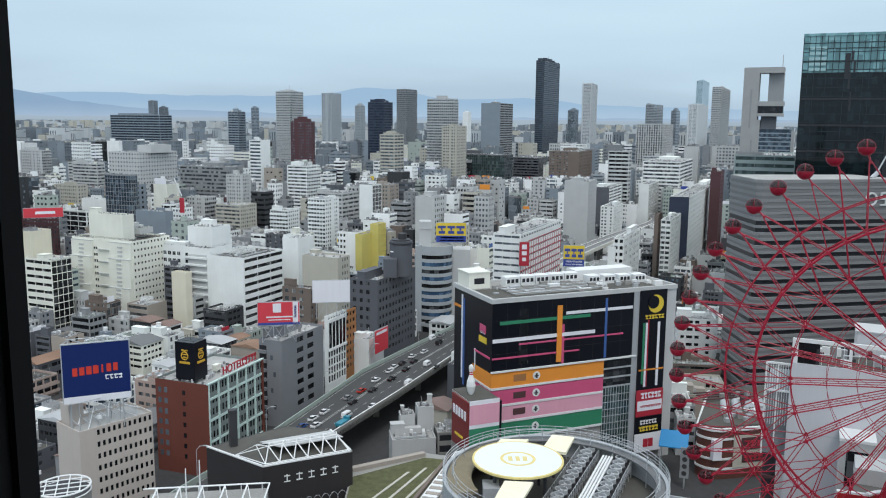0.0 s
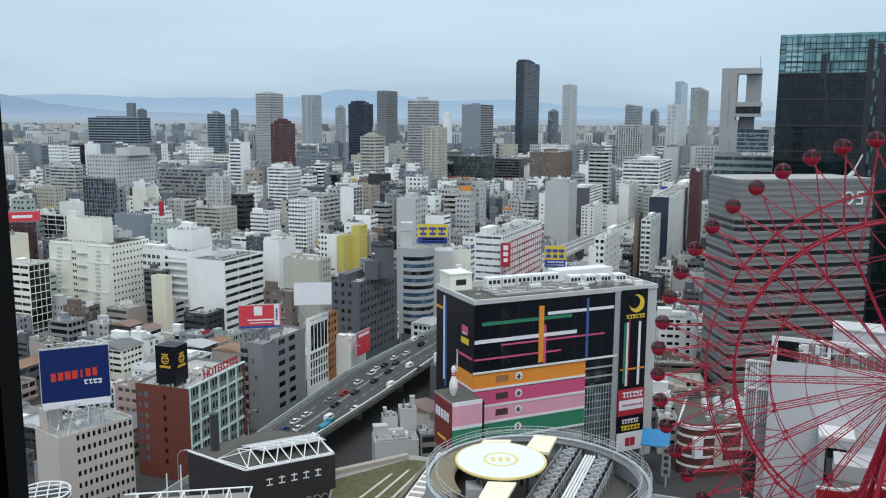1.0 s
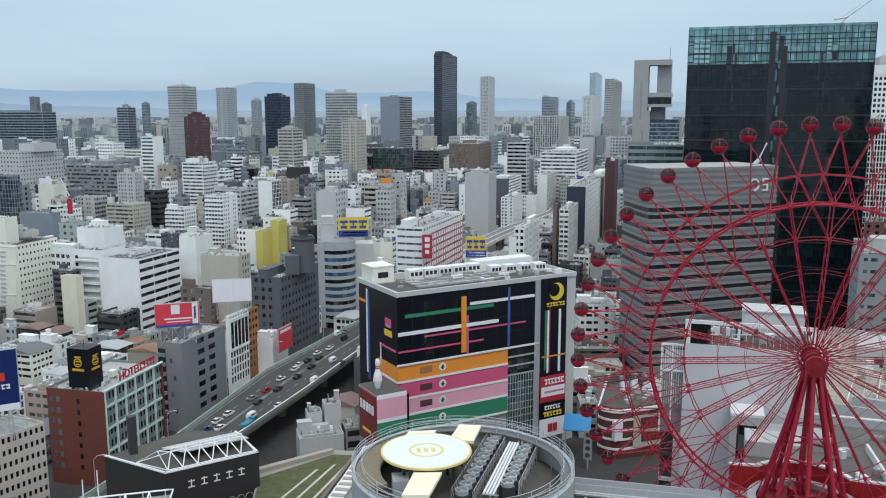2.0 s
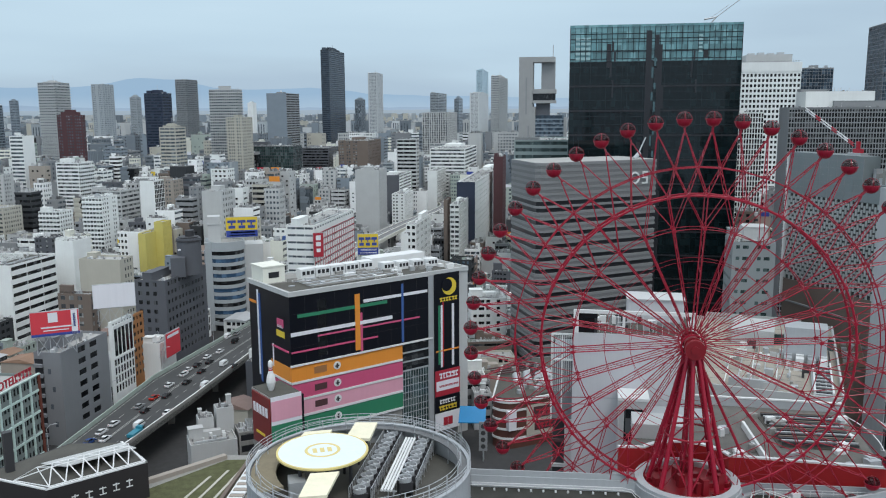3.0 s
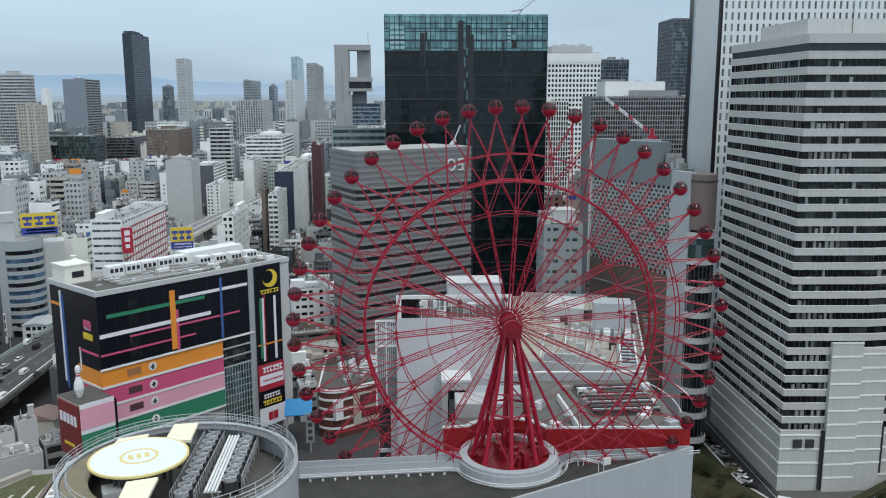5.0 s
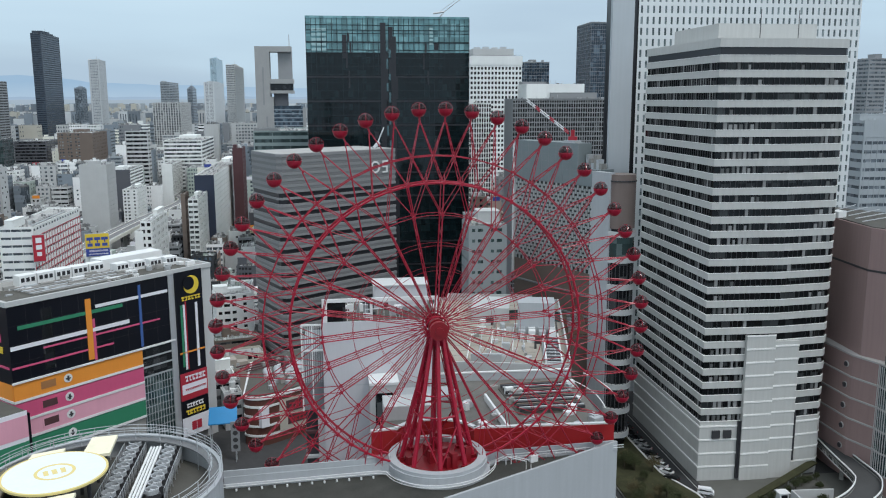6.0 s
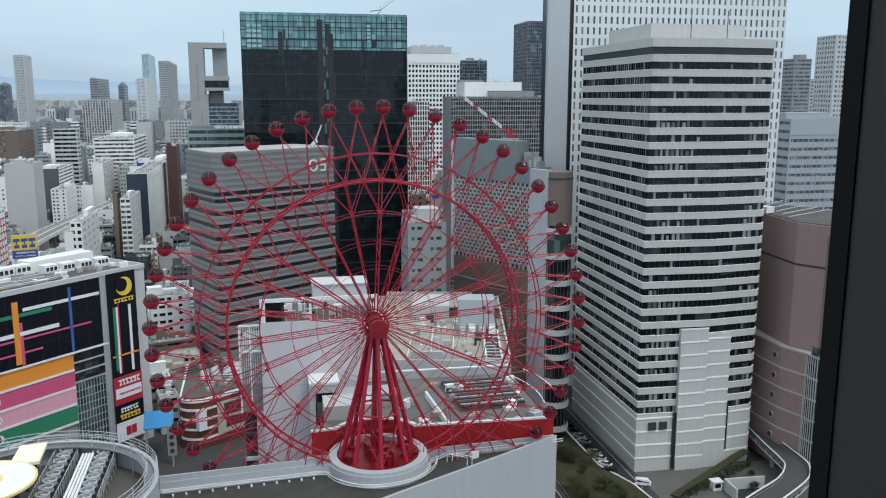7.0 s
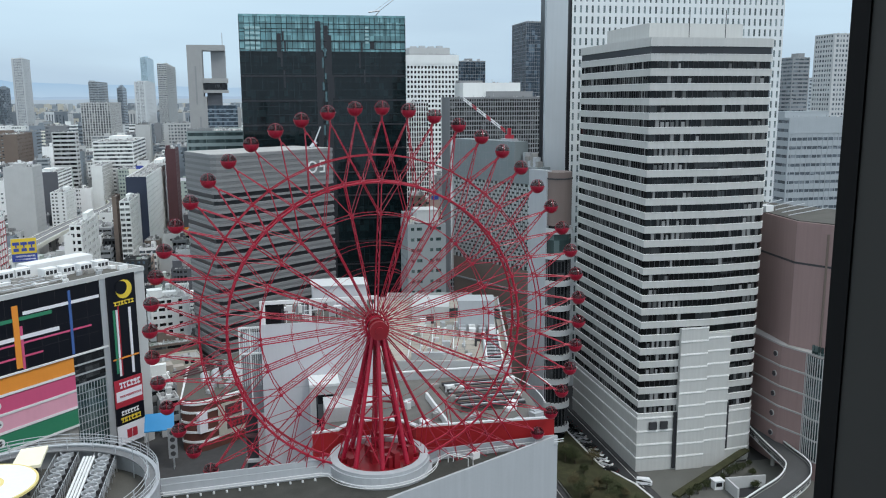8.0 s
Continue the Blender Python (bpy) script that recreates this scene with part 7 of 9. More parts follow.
def car(colour, van=False):
    root = thing("car", "%s %s on an asphalt road" % (colour, "box van" if van else "saloon car"), "car", pose(0, 0, -50), "cars in traffic")
    L = 4.5
    if van:
        body = profile("b", [(-2.2, 0.3), (2.2, 0.3), (2.25, 0.95), (1.9, 1.15), (1.35, 1.9), (-2.1, 1.95), (-2.25, 0.9)], 1.75, None, 0.08)
        cab = profile("g", [(1.92, 1.12), (1.38, 1.82), (-2.0, 1.84), (-2.2, 1.15)], 1.78, None, 0.1)
        roof = Shape().box(-2.1, 1.3, -0.76, 0.76, 1.88, 1.97)
    else:
        body = profile("b", [(-2.2, 0.28), (2.2, 0.28), (2.25, 0.62), (2.0, 0.82), (0.9, 0.95), (-1.6, 0.98), (-2.2, 0.92), (-2.27, 0.6)], 1.75, None)
        cab = profile("g", [(1.0, 0.94), (0.25, 1.40), (-1.2, 1.42), (-1.95, 0.96)], 1.6, None, 0.16)
        roof = Shape().box(-1.15, 0.2, -0.62, 0.62, 1.40, 1.47)
    part("body", body, CARPAINT[colour], root)
    part("window_glass", cab, CARGLASS, root)
    part("roof", roof, CARPAINT[colour], root)
    for x in (-1.38, 1.38):
        for y in (-0.8, 0.8):
            wh = part("wheel", WHEEL, None, root, m=Matrix.Translation((x, y, 0.32)))
            part("rim", RIM, None, wh)
    for y in (-0.62, 0.62):
        part("headlamp", Shape().box(2.16, 2.27, y - 0.16, y + 0.16, 0.58, 0.72), LAMPW, root)
        part("tail_lamp", Shape().box(-2.29, -2.2, y - 0.14, y + 0.14, 0.66, 0.84), LAMPR, root)
    return root


PROTO = {}
for colour, van in (("white", False), ("black", False), ("red", False), ("grey", False), ("blue", False), ("white", True), ("black", True)):
    PROTO[colour, van] = car(colour, van)


def drive(colour, x, y, z, yaw, van=False, used=set()):
    m = pose(x, y, z, 0, 0, yaw)
    if (colour, van) in used:
        copy_thing(PROTO[colour, van], m)
    else:
        used.add((colour, van))
        PROTO[colour, van].matrix_basis = m


drive("white", -50.0, 239.0, DECK + 0.03, 66)
drive("white", -45.0, 242.7, DECK + 0.03, 66)
drive("grey", -47.0, 247.2, DECK + 0.03, 66)
drive("blue", -44.2, 253.7, DECK + 0.03, 66)
drive("white", -40.0, 254.9, DECK + 0.03, 66)
drive("white", -41.8, 260.9, DECK + 0.03, 66)
drive("white", -39.0, 267.2, DECK + 0.03, 66)
drive("white", -31.3, 263.8, DECK + 0.03, 66, True)
drive("black", -30.7, 277.2, DECK + 0.03, 66)
drive("grey", -32.9, 281.8, DECK + 0.03, 66)
drive("white", -23.3, 273.5, DECK + 0.03, 66)
drive("red", -28.9, 289.6, DECK + 0.03, 66)
drive("black", -25.0, 290.6, DECK + 0.03, 66)
drive("white", -24.7, 302.1, DECK + 0.03, 66)
drive("black", -18.9, 303.8, DECK + 0.03, 66)
drive("white", -12.4, 298.5, DECK + 0.03, 66, True)
drive("white", -20.3, 313.9, DECK + 0.03, 66)
drive("white", -18.9, 319.3, DECK + 0.03, 66)
drive("black", -14.1, 315.8, DECK + 0.03, 66)
drive("black", -16.0, 324.2, DECK + 0.03, 66)
drive("white", -12.4, 334.4, DECK + 0.03, 66)
drive("black", -11.4, 327.2, DECK + 0.03, 66)
drive("white", -7.6, 341.3, DECK + 0.03, 66)
drive("white", -6.0, 323.1, DECK + 0.03, 66, True)
drive("black", -2.4, 319.5, DECK + 0.03, 66)
drive("black", -1.5, 355.1, DECK + 0.03, 66, True)
drive("white", -4.6, 363.5, DECK + 0.03, 66, True)
drive("grey", -0.7, 368.0, DECK + 0.03, 66)

lorry = thing("lorry", "teal flatbed lorry on the elevated road", "lorry", pose(-31.4, 255.8, DECK + 0.03, 0, 0, 66))
part("cab", profile("c", [(1.6, 0.5), (3.4, 0.5), (3.45, 1.5), (3.2, 2.5), (1.6, 2.55)], 2.0, None, 0.05), CARPAINT["teal"], lorry)
part("window_glass", Shape().box(2.4, 3.38, -1.02, 1.02, 1.55, 2.2), CARGLASS, lorry)
part("cargo_bed", Shape().box(-3.4, 1.5, -1.05, 1.05, 0.9, 1.9), CARPAINT["teal"], lorry)
for x in (-2.3, 2.4):
    for y in (-0.9, 0.9):
        part("wheel", WHEEL, None, lorry, m=Matrix.Translation((x, y, 0.45)) @ Matrix.Diagonal((1.4, 1.2, 1.4, 1)))


# ---- dark block with a trussed glass roof ----
def truss_block():
    x, y, yaw, w, d, h = -41.7, 185.4, 26.5, 22.2, 40.0, 28.3
    claim(x - 3, y - 3, yaw, w + 6, d + 6)
    root = thing("office_building", "dark brown block with pale characters and a white trussed roof", "building", pose(x, y, 0, 0, 0, yaw))
    DARK = paint("dark_brown_panel", (0.035, 0.032, 0.033), rough=0.5, grain=0.15)
    part("wall", Shape().prism([(0, 0), (w, 0), (w, 16), (12, 24), (-9.5, 18)], 0, h), DARK, root)
    part("coping", wall_line(Shape(), [(-9.5, 18), (0, 0), (w, 0), (w, 16)], h, h + 0.35, 0.5), STEELWHITE, root)
    for k in range(5):
        s = Shape()
        u = 5 + k * 3.0
        s.box(u, u + 1.5, -0.12, 0, h - 3.2, h - 2.95).box(u, u + 1.5, -0.12, 0, h - 4.6, h - 4.35).box(u + 0.6, u + 0.85, -0.11, -0.01, h - 4.4, h - 2.7)
        part("character", s, STEELWHITE, root, "pale raised character as plain strokes")
    part("roof", Shape().prism([(0.5, 0.6), (w - 0.5, 0.6), (w - 0.6, 15.6), (12, 23.2), (-8.5, 17.4)], h, h + 0.15), ROOFDARK, root)
    part("skylight", Shape().add([(5.5, 4.4, h + 2.5), (w - 0.8, 4.4, h + 2.5), (w - 0.8, 14.8, h + 0.5), (3.0, 14.8, h + 0.5), (5.5, 4.4, h + 2.3), (w - 0.8, 4.4, h + 2.3), (w - 0.8, 14.8, h + 0.3), (3.0, 14.8, h + 0.3)],
                                 [(0, 1, 2, 3), (7, 6, 5, 4), (0, 4, 5, 1), (1, 5, 6, 2), (2, 6, 7, 3), (3, 7, 4, 0)]), PALE, root, "pale sloping roof sheet")
    bay = (w - 1.6) / 6
    low = [(0.8 + bay * k, 0.7, h + 0.45) for k in range(7)]
    high = [(0.8 + bay * (k + 0.5), 4.2, h + 3.3) for k in range(6)]
    back = [(0.8 + bay * k, 9.6, h + 1.9) for k in range(7)]
    part("chord", Shape().rod(low, 0.14, 6), STEELWHITE, root)
    part("chord", Shape().rod(high, 0.17, 6), STEELWHITE, root)
    part("chord", Shape().rod(back, 0.12, 6), STEELWHITE, root)
    for k, top in enumerate(high):
        for foot in (low[k], low[k + 1]):
            part("truss", Shape().bar(foot, top, 0.15, 6), STEELWHITE, root)
        for foot in (back[k], back[k + 1]):
            part("truss", Shape().bar(foot, top, 0.12, 6), STEELWHITE, root)
    part("truss", Shape().rod([low[0], (-4.2, 9.0, h + 0.5), back[0], low[0]], 0.13, 6), STEELWHITE, root)
    part("truss", Shape().rod([high[0], (-4.2, 9.0, h + 0.5)], 0.13, 6), STEELWHITE, root)
    part("chimney", Shape().box(-4.2, -2.4, 15, 16.8, h - 2, h + 9.5), DARKSTEEL, root)
    for k in range(9):
        part("hoop", Shape().rod([(2.2 + 2.1 * k + 1.4 * math.cos(t), -1.2, h - 12 + 3.2 * math.sin(t)) for t in [j * math.pi / 8 for j in range(9)]], 0.06, 5), METAL, root)


truss_block()


# ---- planted roof and covered walkway ----
MOSS = paint("mossy_roof_planting", (0.095, 0.10, 0.048), rough=0.95, grain=0.5, streak=0, scale=1.6, bump=0.6)
gr = thing("roof_garden", "low roof planted in green strips between pale paths", "roof garden", pose(0, 0, 0))
claim(-24, 176, 0, 30, 44)
part("block", Shape().prism([(-23, 176), (3, 176), (3.6, 214), (-4, 216), (-23, 204)], 0, 19.5), CONC, gr)
part("planting", Shape().prism([(-22.6, 177), (-9.2, 177), (2.2, 211), (-4.4, 212.5), (-22.4, 200)], 19.5, 19.75), MOSS, gr, "mossy green planting")
for k in range(4):
    x0 = -22.0 + k * 4.4
    part("path_strip", Shape().prism([(x0, 177), (x0 + 0.7, 177), (x0 + 14.0, 203 + k * 2.6), (x0 + 13.3, 203 + k * 2.6)], 19.75, 19.9), CREAM, gr)
part("path", wall_line(Shape(), [(-22.8, 203), (-4.2, 213.6)], 19.5, 20.6, 1.6), TAN, gr)
part("dark_gutter", wall_line(Shape(), [(-9.0, 177), (2.6, 213)], 19.6, 20.4, 0.9), BROWN, gr)
wk = thing("covered_walkway", "pale roofed walkway with glazed slats", "walkway", pose(0, 0, 0))
for k in range(26):
    t = k / 26
    x0, y0 = -7.4 + 11.6 * t, 177 + 38 * t
    part("roof_panel", Shape().prism([(x0, y0), (x0 + 3.2, y0 - 0.9), (x0 + 3.55, y0 + 0.25), (x0 + 0.35, y0 + 1.15)], 20.6, 20.8), STEELWHITE if k % 2 else TAN, wk)
part("beam", wall_line(Shape(), [(-7.5, 177), (4.1, 215)], 20.2, 20.6, 0.3), STEELWHITE, wk)
part("beam", wall_line(Shape(), [(-4.3, 176), (7.3, 214)], 20.2, 20.6, 0.3), STEELWHITE, wk)
part("support", wall_line(Shape(), [(-6, 177), (5.5, 214.5)], 0, 20.2, 0.5), CONC, wk)

# small blocks under the road
building("office_building", "small white concrete block with stained walls", -15.0, 243.0, 10, 13.5, 9, 11.5, "nnnn", PALE, GLASSDARK, gear=2.0, seed=3)
building("office_building", "white stair and lift housing with a roof tank", -7.6, 253.0, 10, 5.2, 5, 18.5, "nnnn", PALE, GLASSDARK, gear=0.8, seed=9)
building("office_building", "grey fire stair tower with open landings", -1.2, 247.0, 10, 5.6, 8, 12.5, "bnnb", CONC, BLACK, fl=3.2, win=(0.6, 0.7), gear=0.4, seed=5)

building("office_building", "small boxed stair housing behind a concrete block", -13.0, 252.6, 10, 4.6, 4.6, 16.0, "nnnn", PALE, GLASSDARK, gear=0.4, seed=4)

# ---- lattice roofs close below ----
lat = thing("roof_lattice", "white steel roof lattice with two masts", "roof structure", pose(-52, 140, 0, 0, 0, 8))
part("block", Shape().box(-2, 20, -6, 12, 0, 37.5), CONC, lat)
claim(-56, 130, 8, 26, 24)
for k in range(6):
    part("rafter", Shape().rod([(-1 + 4 * k, -5, 38.5), (1 + 4 * k, 3, 42.5), (-1 + 4 * k, 11, 39.0)], 0.16, 6), STEELWHITE, lat)
    part("post", Shape().bar((-1 + 4 * k, -5, 37.5), (-1 + 4 * k, -5, 38.5), 0.12, 5), STEELWHITE, lat)
    part("post", Shape().bar((-1 + 4 * k, 11, 37.5), (-1 + 4 * k, 11, 39), 0.12, 5), STEELWHITE, lat)
for yy, zz in ((-5, 38.5), (-1, 40.5), (3, 42.5), (7, 40.8), (11, 39.0)):
    part("purlin", Shape().bar((-1.5, yy, zz), (20, yy, zz), 0.12, 6), STEELWHITE, lat)
for k in range(5):
    part("brace", Shape().bar((1 + 4 * k, 3, 42.5), (3 + 4 * k, -5, 38.5), 0.08, 5).bar((1 + 4 * k, 3, 42.5), (3 + 4 * k, 11, 39.0), 0.08, 5), STEELWHITE, lat)
for mx, my, mz in ((6.2, 2.2, 46.4), (8.6, 2.6, 47.7)):
    part("mast", Shape().bar((mx, my, 37.5), (mx, my, mz), 0.16, 8, 0.1), STEELWHITE, lat)
ov = thing("oval_roof", "oval white steel roof frame with dark infill", "roof structure", pose(-73.2, 153.0, 0, 0, 0, 20))
claim(-82, 146, 0, 18, 14)
part("drum", Shape().tube(0, 0, 5.0, 0, 37.2, 40), CONC, ov)
part("deck", Shape().tube(0, 0, 4.8, 37.2, 37.4, 40), DARKSTEEL, ov)
part("rim", Shape().rod([(5 * math.cos(k * math.pi / 20), 5 * math.sin(k * math.pi / 20), 38.3) for k in range(40)], 0.18, 6, True), STEELWHITE, ov)
part("rim", Shape().rod([(5 * math.cos(k * math.pi / 20), 5 * math.sin(k * math.pi / 20), 37.3) for k in range(40)], 0.14, 6, True), STEELWHITE, ov)
for k in range(4):
    c = math.sqrt(25 - (-3.2 + 2.1 * k) ** 2)
    part("rib", Shape().bar((-3.2 + 2.1 * k, -c, 38.3), (-3.2 + 2.1 * k, c, 38.3), 0.13, 6), STEELWHITE, ov)
    part("rib", Shape().bar((-c, -3.2 + 2.1 * k, 38.2), (c, -3.2 + 2.1 * k, 38.2), 0.13, 6), STEELWHITE, ov)


# ---- white mall and its neighbours behind the wheel ----
def white_mall():
    x, y, yaw, w, d, h = 74.4, 172.7, -24.0, 27.0, 20.0, 58.6
    claim(x, y, yaw, w, d)
    root = thing("shopping_mall", "large white-walled shopping block with roof frames", "building", pose(x, y, 0, 0, 0, yaw))
    WALL = paint("white_mall_panel", (0.56, 0.565, 0.59), rough=0.6, grain=0.05, streak=0.06)
    part("wall", Shape().box(0, w, 0, d, 0, h), WALL, root)
    part("seam", Shape().box(0, w, -0.04, 0, 43.2, 43.5), METAL, root)
    part("side_wing", Shape().box(-4.6, 0, 2, d, 37.0, 51.5), MIDSLATE, root, "grey side wing")
    part("lower_wing", Shape().box(-1.6, 0, 1.5, d, 0, 37.0), PALE, root, "pale lower side wing")
    part("shop_recess", Shape().box(-4.4, -1.6, 3.5, d, 0, 37.0), DARKSTEEL, root, "dark recessed shop front")
    for k in range(5):
        part("shop_floor", Shape().box(-4.6, -1.6, 2.6, d, 6.0 + 6.2 * k, 6.7 + 6.2 * k), PALE if k % 2 else MAROON, root)
    fr = part("side_frame", Shape().box(-5.0, -4.65, 1, 1.4, 37, 58).box(-2.6, -2.3, 1, 1.4, 37, 58).box(-4.65, -0.0, 1, 1.4, 57.6, 58).box(-4.65, 0, 1, 1.4, 51.5, 51.9), STEELWHITE, root, "white open steel frame")
    for k in range(9):
        slab("bar", fr, STEELWHITE, -4.5 + k * 0.5, -4.4 + k * 0.5, 1.1, 1.2, 44, 57.6)
    part("roof", Shape().box(0.3, w - 0.3, 0.3, d - 0.3, h, h + 0.1), ROOFDARK, root)
    part("screen", Shape().box(0, 1.2, 0, 0.5, h, h + 4.6).box(0, w, 0, 0.5, h + 4.6, h + 5.4).box(w - 1, w, 0, 0.5, h, h + 4.6).box(11, 11.6, 0, 0.5, h, h + 4.6), STEELWHITE, root, "white roof screen with openings")
    rw = random.Random(6)
    for k in range(22):
        a, b = rw.uniform(1.5, 24), rw.uniform(1.5, 9.5)
        slab("roof_plant", root, rw.choice((METAL, DARKSTEEL, MAROON, GREY, STEELWHITE)), a, a + rw.uniform(0.6, 2.2), b, b + rw.uniform(0.6, 1.6), h + 0.1, h + rw.uniform(0.8, 3.0))
    for k in range(3):
        part("roof_pipe", Shape().rod([(2 + 8 * k, 2.5, h), (2 + 8 * k, 2.5, h + 1.6 + 0.5 * k), (8 + 8 * k, 3.5, h + 1.6 + 0.5 * k), (8 + 8 * k, 3.5, h)], 0.18, 6), METAL, root)
    part("screen_pane", Shape().box(1.2, 5.4, 0.2, 0.3, h + 0.1, h + 4.6), GLASSDARK, root, "dark glass behind the screen")
    for k in range(3, 18):
        slab("screen_bar", root, STEELWHITE, 1.6 + 1.4 * k, 1.68 + 1.4 * k, 0.15, 0.25, h + 0.1, h + 4.6)
    part("upper_block", Shape().box(12.6, 25.6, 11, 19, h, h + 5.6), WALL, root)
    part("upper_roof", Shape().prism([(12.3, 10.7), (25.9, 10.7), (25.9, 19.3), (12.3, 19.3)], h + 5.6, h + 5.9), PALE, root)
    part("lift_tower", Shape().box(10.4, 16.8, -7, -0.2, 20, 45.4), PALE, root)
    part("lift_window", Shape().box(11.6, 15.6, -7.1, -7, 36, 43.5), GLASSDARK, root)
    part("lift_roof", Shape().box(10.2, 17.0, -7.2, -0.2, 45.4, 46.0), STEELWHITE, root)
    part("black_stair", Shape().box(20.4, 21.2, -0.3, 0, 0, 42).box(24, 24.8, -0.3, 0, 0, 42), DARKSTEEL, root)


white_mall()


def arcade_block():
    """Brown rounded arcade block with white stripes."""
    x, y, yaw, h = 81.0, 243.6, 12.5, 16.0
    claim(x, y, yaw, 46, 36)
    root = thing("arcade_building", "brown arcade block with white stripes and a rounded corner", "building", pose(x, y, 0, 0, 0, yaw))
    def plan(o):
        r = 6.0
        pts = [(r - (r + o) * math.cos(t), r - (r + o) * math.sin(t)) for t in [radians(k * 10) for k in range(10)]]
        return pts + [(26 + o, -o), (46 + o, 34 + o), (20 - o, 34 + o)]
    DB = paint("dark_brown_tile", (0.12, 0.05, 0.04), rough=0.5)
    part("wall", Shape().prism(plan(0), 0, h), DB, root)
    for z in (3.0, 6.2, 9.4, 12.6):
        part("white_stripe", Shape().prism(plan(0.25), z, z + 0.7), STEELWHITE, root)
    part("parapet", Shape().prism(plan(0.4), h - 0.6, h + 0.4), STEELWHITE, root)
    for k in range(8):
        slab("condenser", root, METAL, 8 + k * 2.2, 9.4 + k * 2.2, 3 + (k % 3) * 2, 4.4 + (k % 3) * 2, h + 1.0, h + 2.2)
    ra = random.Random(31)
    for k in range(30):
        a, b = ra.uniform(12, 26), ra.uniform(5, 30)
        a += 0.5 * b - 6
        slab("roof_unit", root, ra.choice((METAL, STEELWHITE, MAROON, CONC, DARKSTEEL)), a, a + ra.uniform(0.7, 2.4), b, b + ra.uniform(0.7, 2.0), h + 1.0, h + ra.uniform(1.5, 3.2))
    for k in range(4):
        part("roof_vault", Shape().bar((13 + 4.2 * k, 11.5, h + 0.9), (17.5 + 4.2 * k, 20, h + 0.9), 1.5, 18), METAL, root, "rounded metal roof vault")
        part("roof_beam", Shape().box(11, 30, 22 + 2.2 * k, 22.5 + 2.2 * k, h + 1.6, h + 2.0), MAROON, root)
    part("roof", Shape().prism(plan(-0.4), h + 0.2, h + 1.02), ROOFDARK, root)
    part("sign_panel", Shape().box(9, 25.5, -0.5, -0.26, 3.6, 14), CREAM, root, "tan sign panel with red and white bars")
    part("sign_face", Shape().box(11.5, 21.5, -0.7, -0.5, 9.4, 13.2), MAROON, root)
    part("sign_face", Shape().box(12, 21, -0.7, -0.5, 5.2, 8.2), MAROON, root)
    lettering(root, PRED, 12.4, 5.8, 8, 1.7, 5, 21, out=-0.85)
    lettering(root, PRED, 12.2, 10.3, 8.4, 2.0, 4, 22, out=-0.85)
    part("corner_sign", Shape().box(2.2, 5.0, -0.6, 1.2, 6.5, 13), PWHITE, root)


arcade_block()
aw = thing("blue_canopy", "bright blue canopy roof between the blocks", "canopy", pose(65.7, 241.2, 0, 0, 0, -18))
part("sheet", Shape().add([(0, 0, 12), (8.5, 0, 12), (8.5, 12, 13), (0, 12, 13), (0, 0, 12.3), (8.5, 0, 12.3), (8.5, 12, 13.3), (0, 12, 13.3)], [(3, 2, 1, 0), (4, 5, 6, 7), (0, 1, 5, 4), (1, 2, 6, 5), (2, 3, 7, 6), (3, 0, 4, 7)]), paint("blue_canopy", (0.03, 0.22, 0.46), rough=0.5), aw)
for px, py in ((0.5, 0.5), (8.0, 0.5), (0.5, 11.5), (8.0, 11.5)):
    part("post", Shape().bar((px, py, 0), (px, py, 12.0 if py < 5 else 12.9), 0.15, 6), METAL, aw)
claim(65.7, 241.2, -18, 7, 13)


for label, bx, by, bw, bd, bh, style, wall, roof in (("small grey sheet-roofed shop block", 77.5, 263.5, 6.0, 7.5, 12, "PnnP", PALE, ROOF), ("low grey shop block with roof units", 76.5, 273.5, 9.5, 8.0, 13, "bnnP", GREY, ROOFGREEN),
                                                     ("pale shop block with a plain roof", 72.5, 285.0, 15.0, 9.0, 12, "Pnnn", WHITE, ROOF), ("tan low-rise shop block", 80.0, 298.0, 18.0, 11.0, 9, "Pnnn", TAN, ROOFGREEN),
                                                     ("low cream shop block", 92.0, 317.0, 18.0, 10.0, 8, "Pnnn", CREAM, ROOF), ("low brown shop block", 95.0, 333.0, 19.0, 10.0, 10, "bnnn", BROWN, ROOFGREEN), ("white block with a few wide windows", 103.5, 357.0, 16.0, 12.0, 23.5, "PnnP", WHITE, ROOF)):
    building("shop_building", label, bx, by, -8.0, bw, bd, bh, style, wall, GLASSDARK, fl=3.3, bay=3.0, win=(0.4, 0.7), roof=roof, gear=1.6, seed=int(bx + by))
st_sign = thing("street_sign", "tall grey shop sign with dark round marks", "sign", pose(71.5, 238.0, 0, 0, 0, -20))
part("post", Shape().bar((1.3, 0.2, 0), (1.3, 0.2, 3.5), 0.14, 6), METAL, st_sign)
part("panel", Shape().box(0, 2.6, 0, 0.4, 3.5, 13.0), GREY, st_sign)
for k in range(4):
    part("mark", Shape().bar((1.3, -0.08, 5.0 + 2.2 * k), (1.3, 0.0, 5.0 + 2.2 * k), 0.75, 14), DARKSTEEL, st_sign)

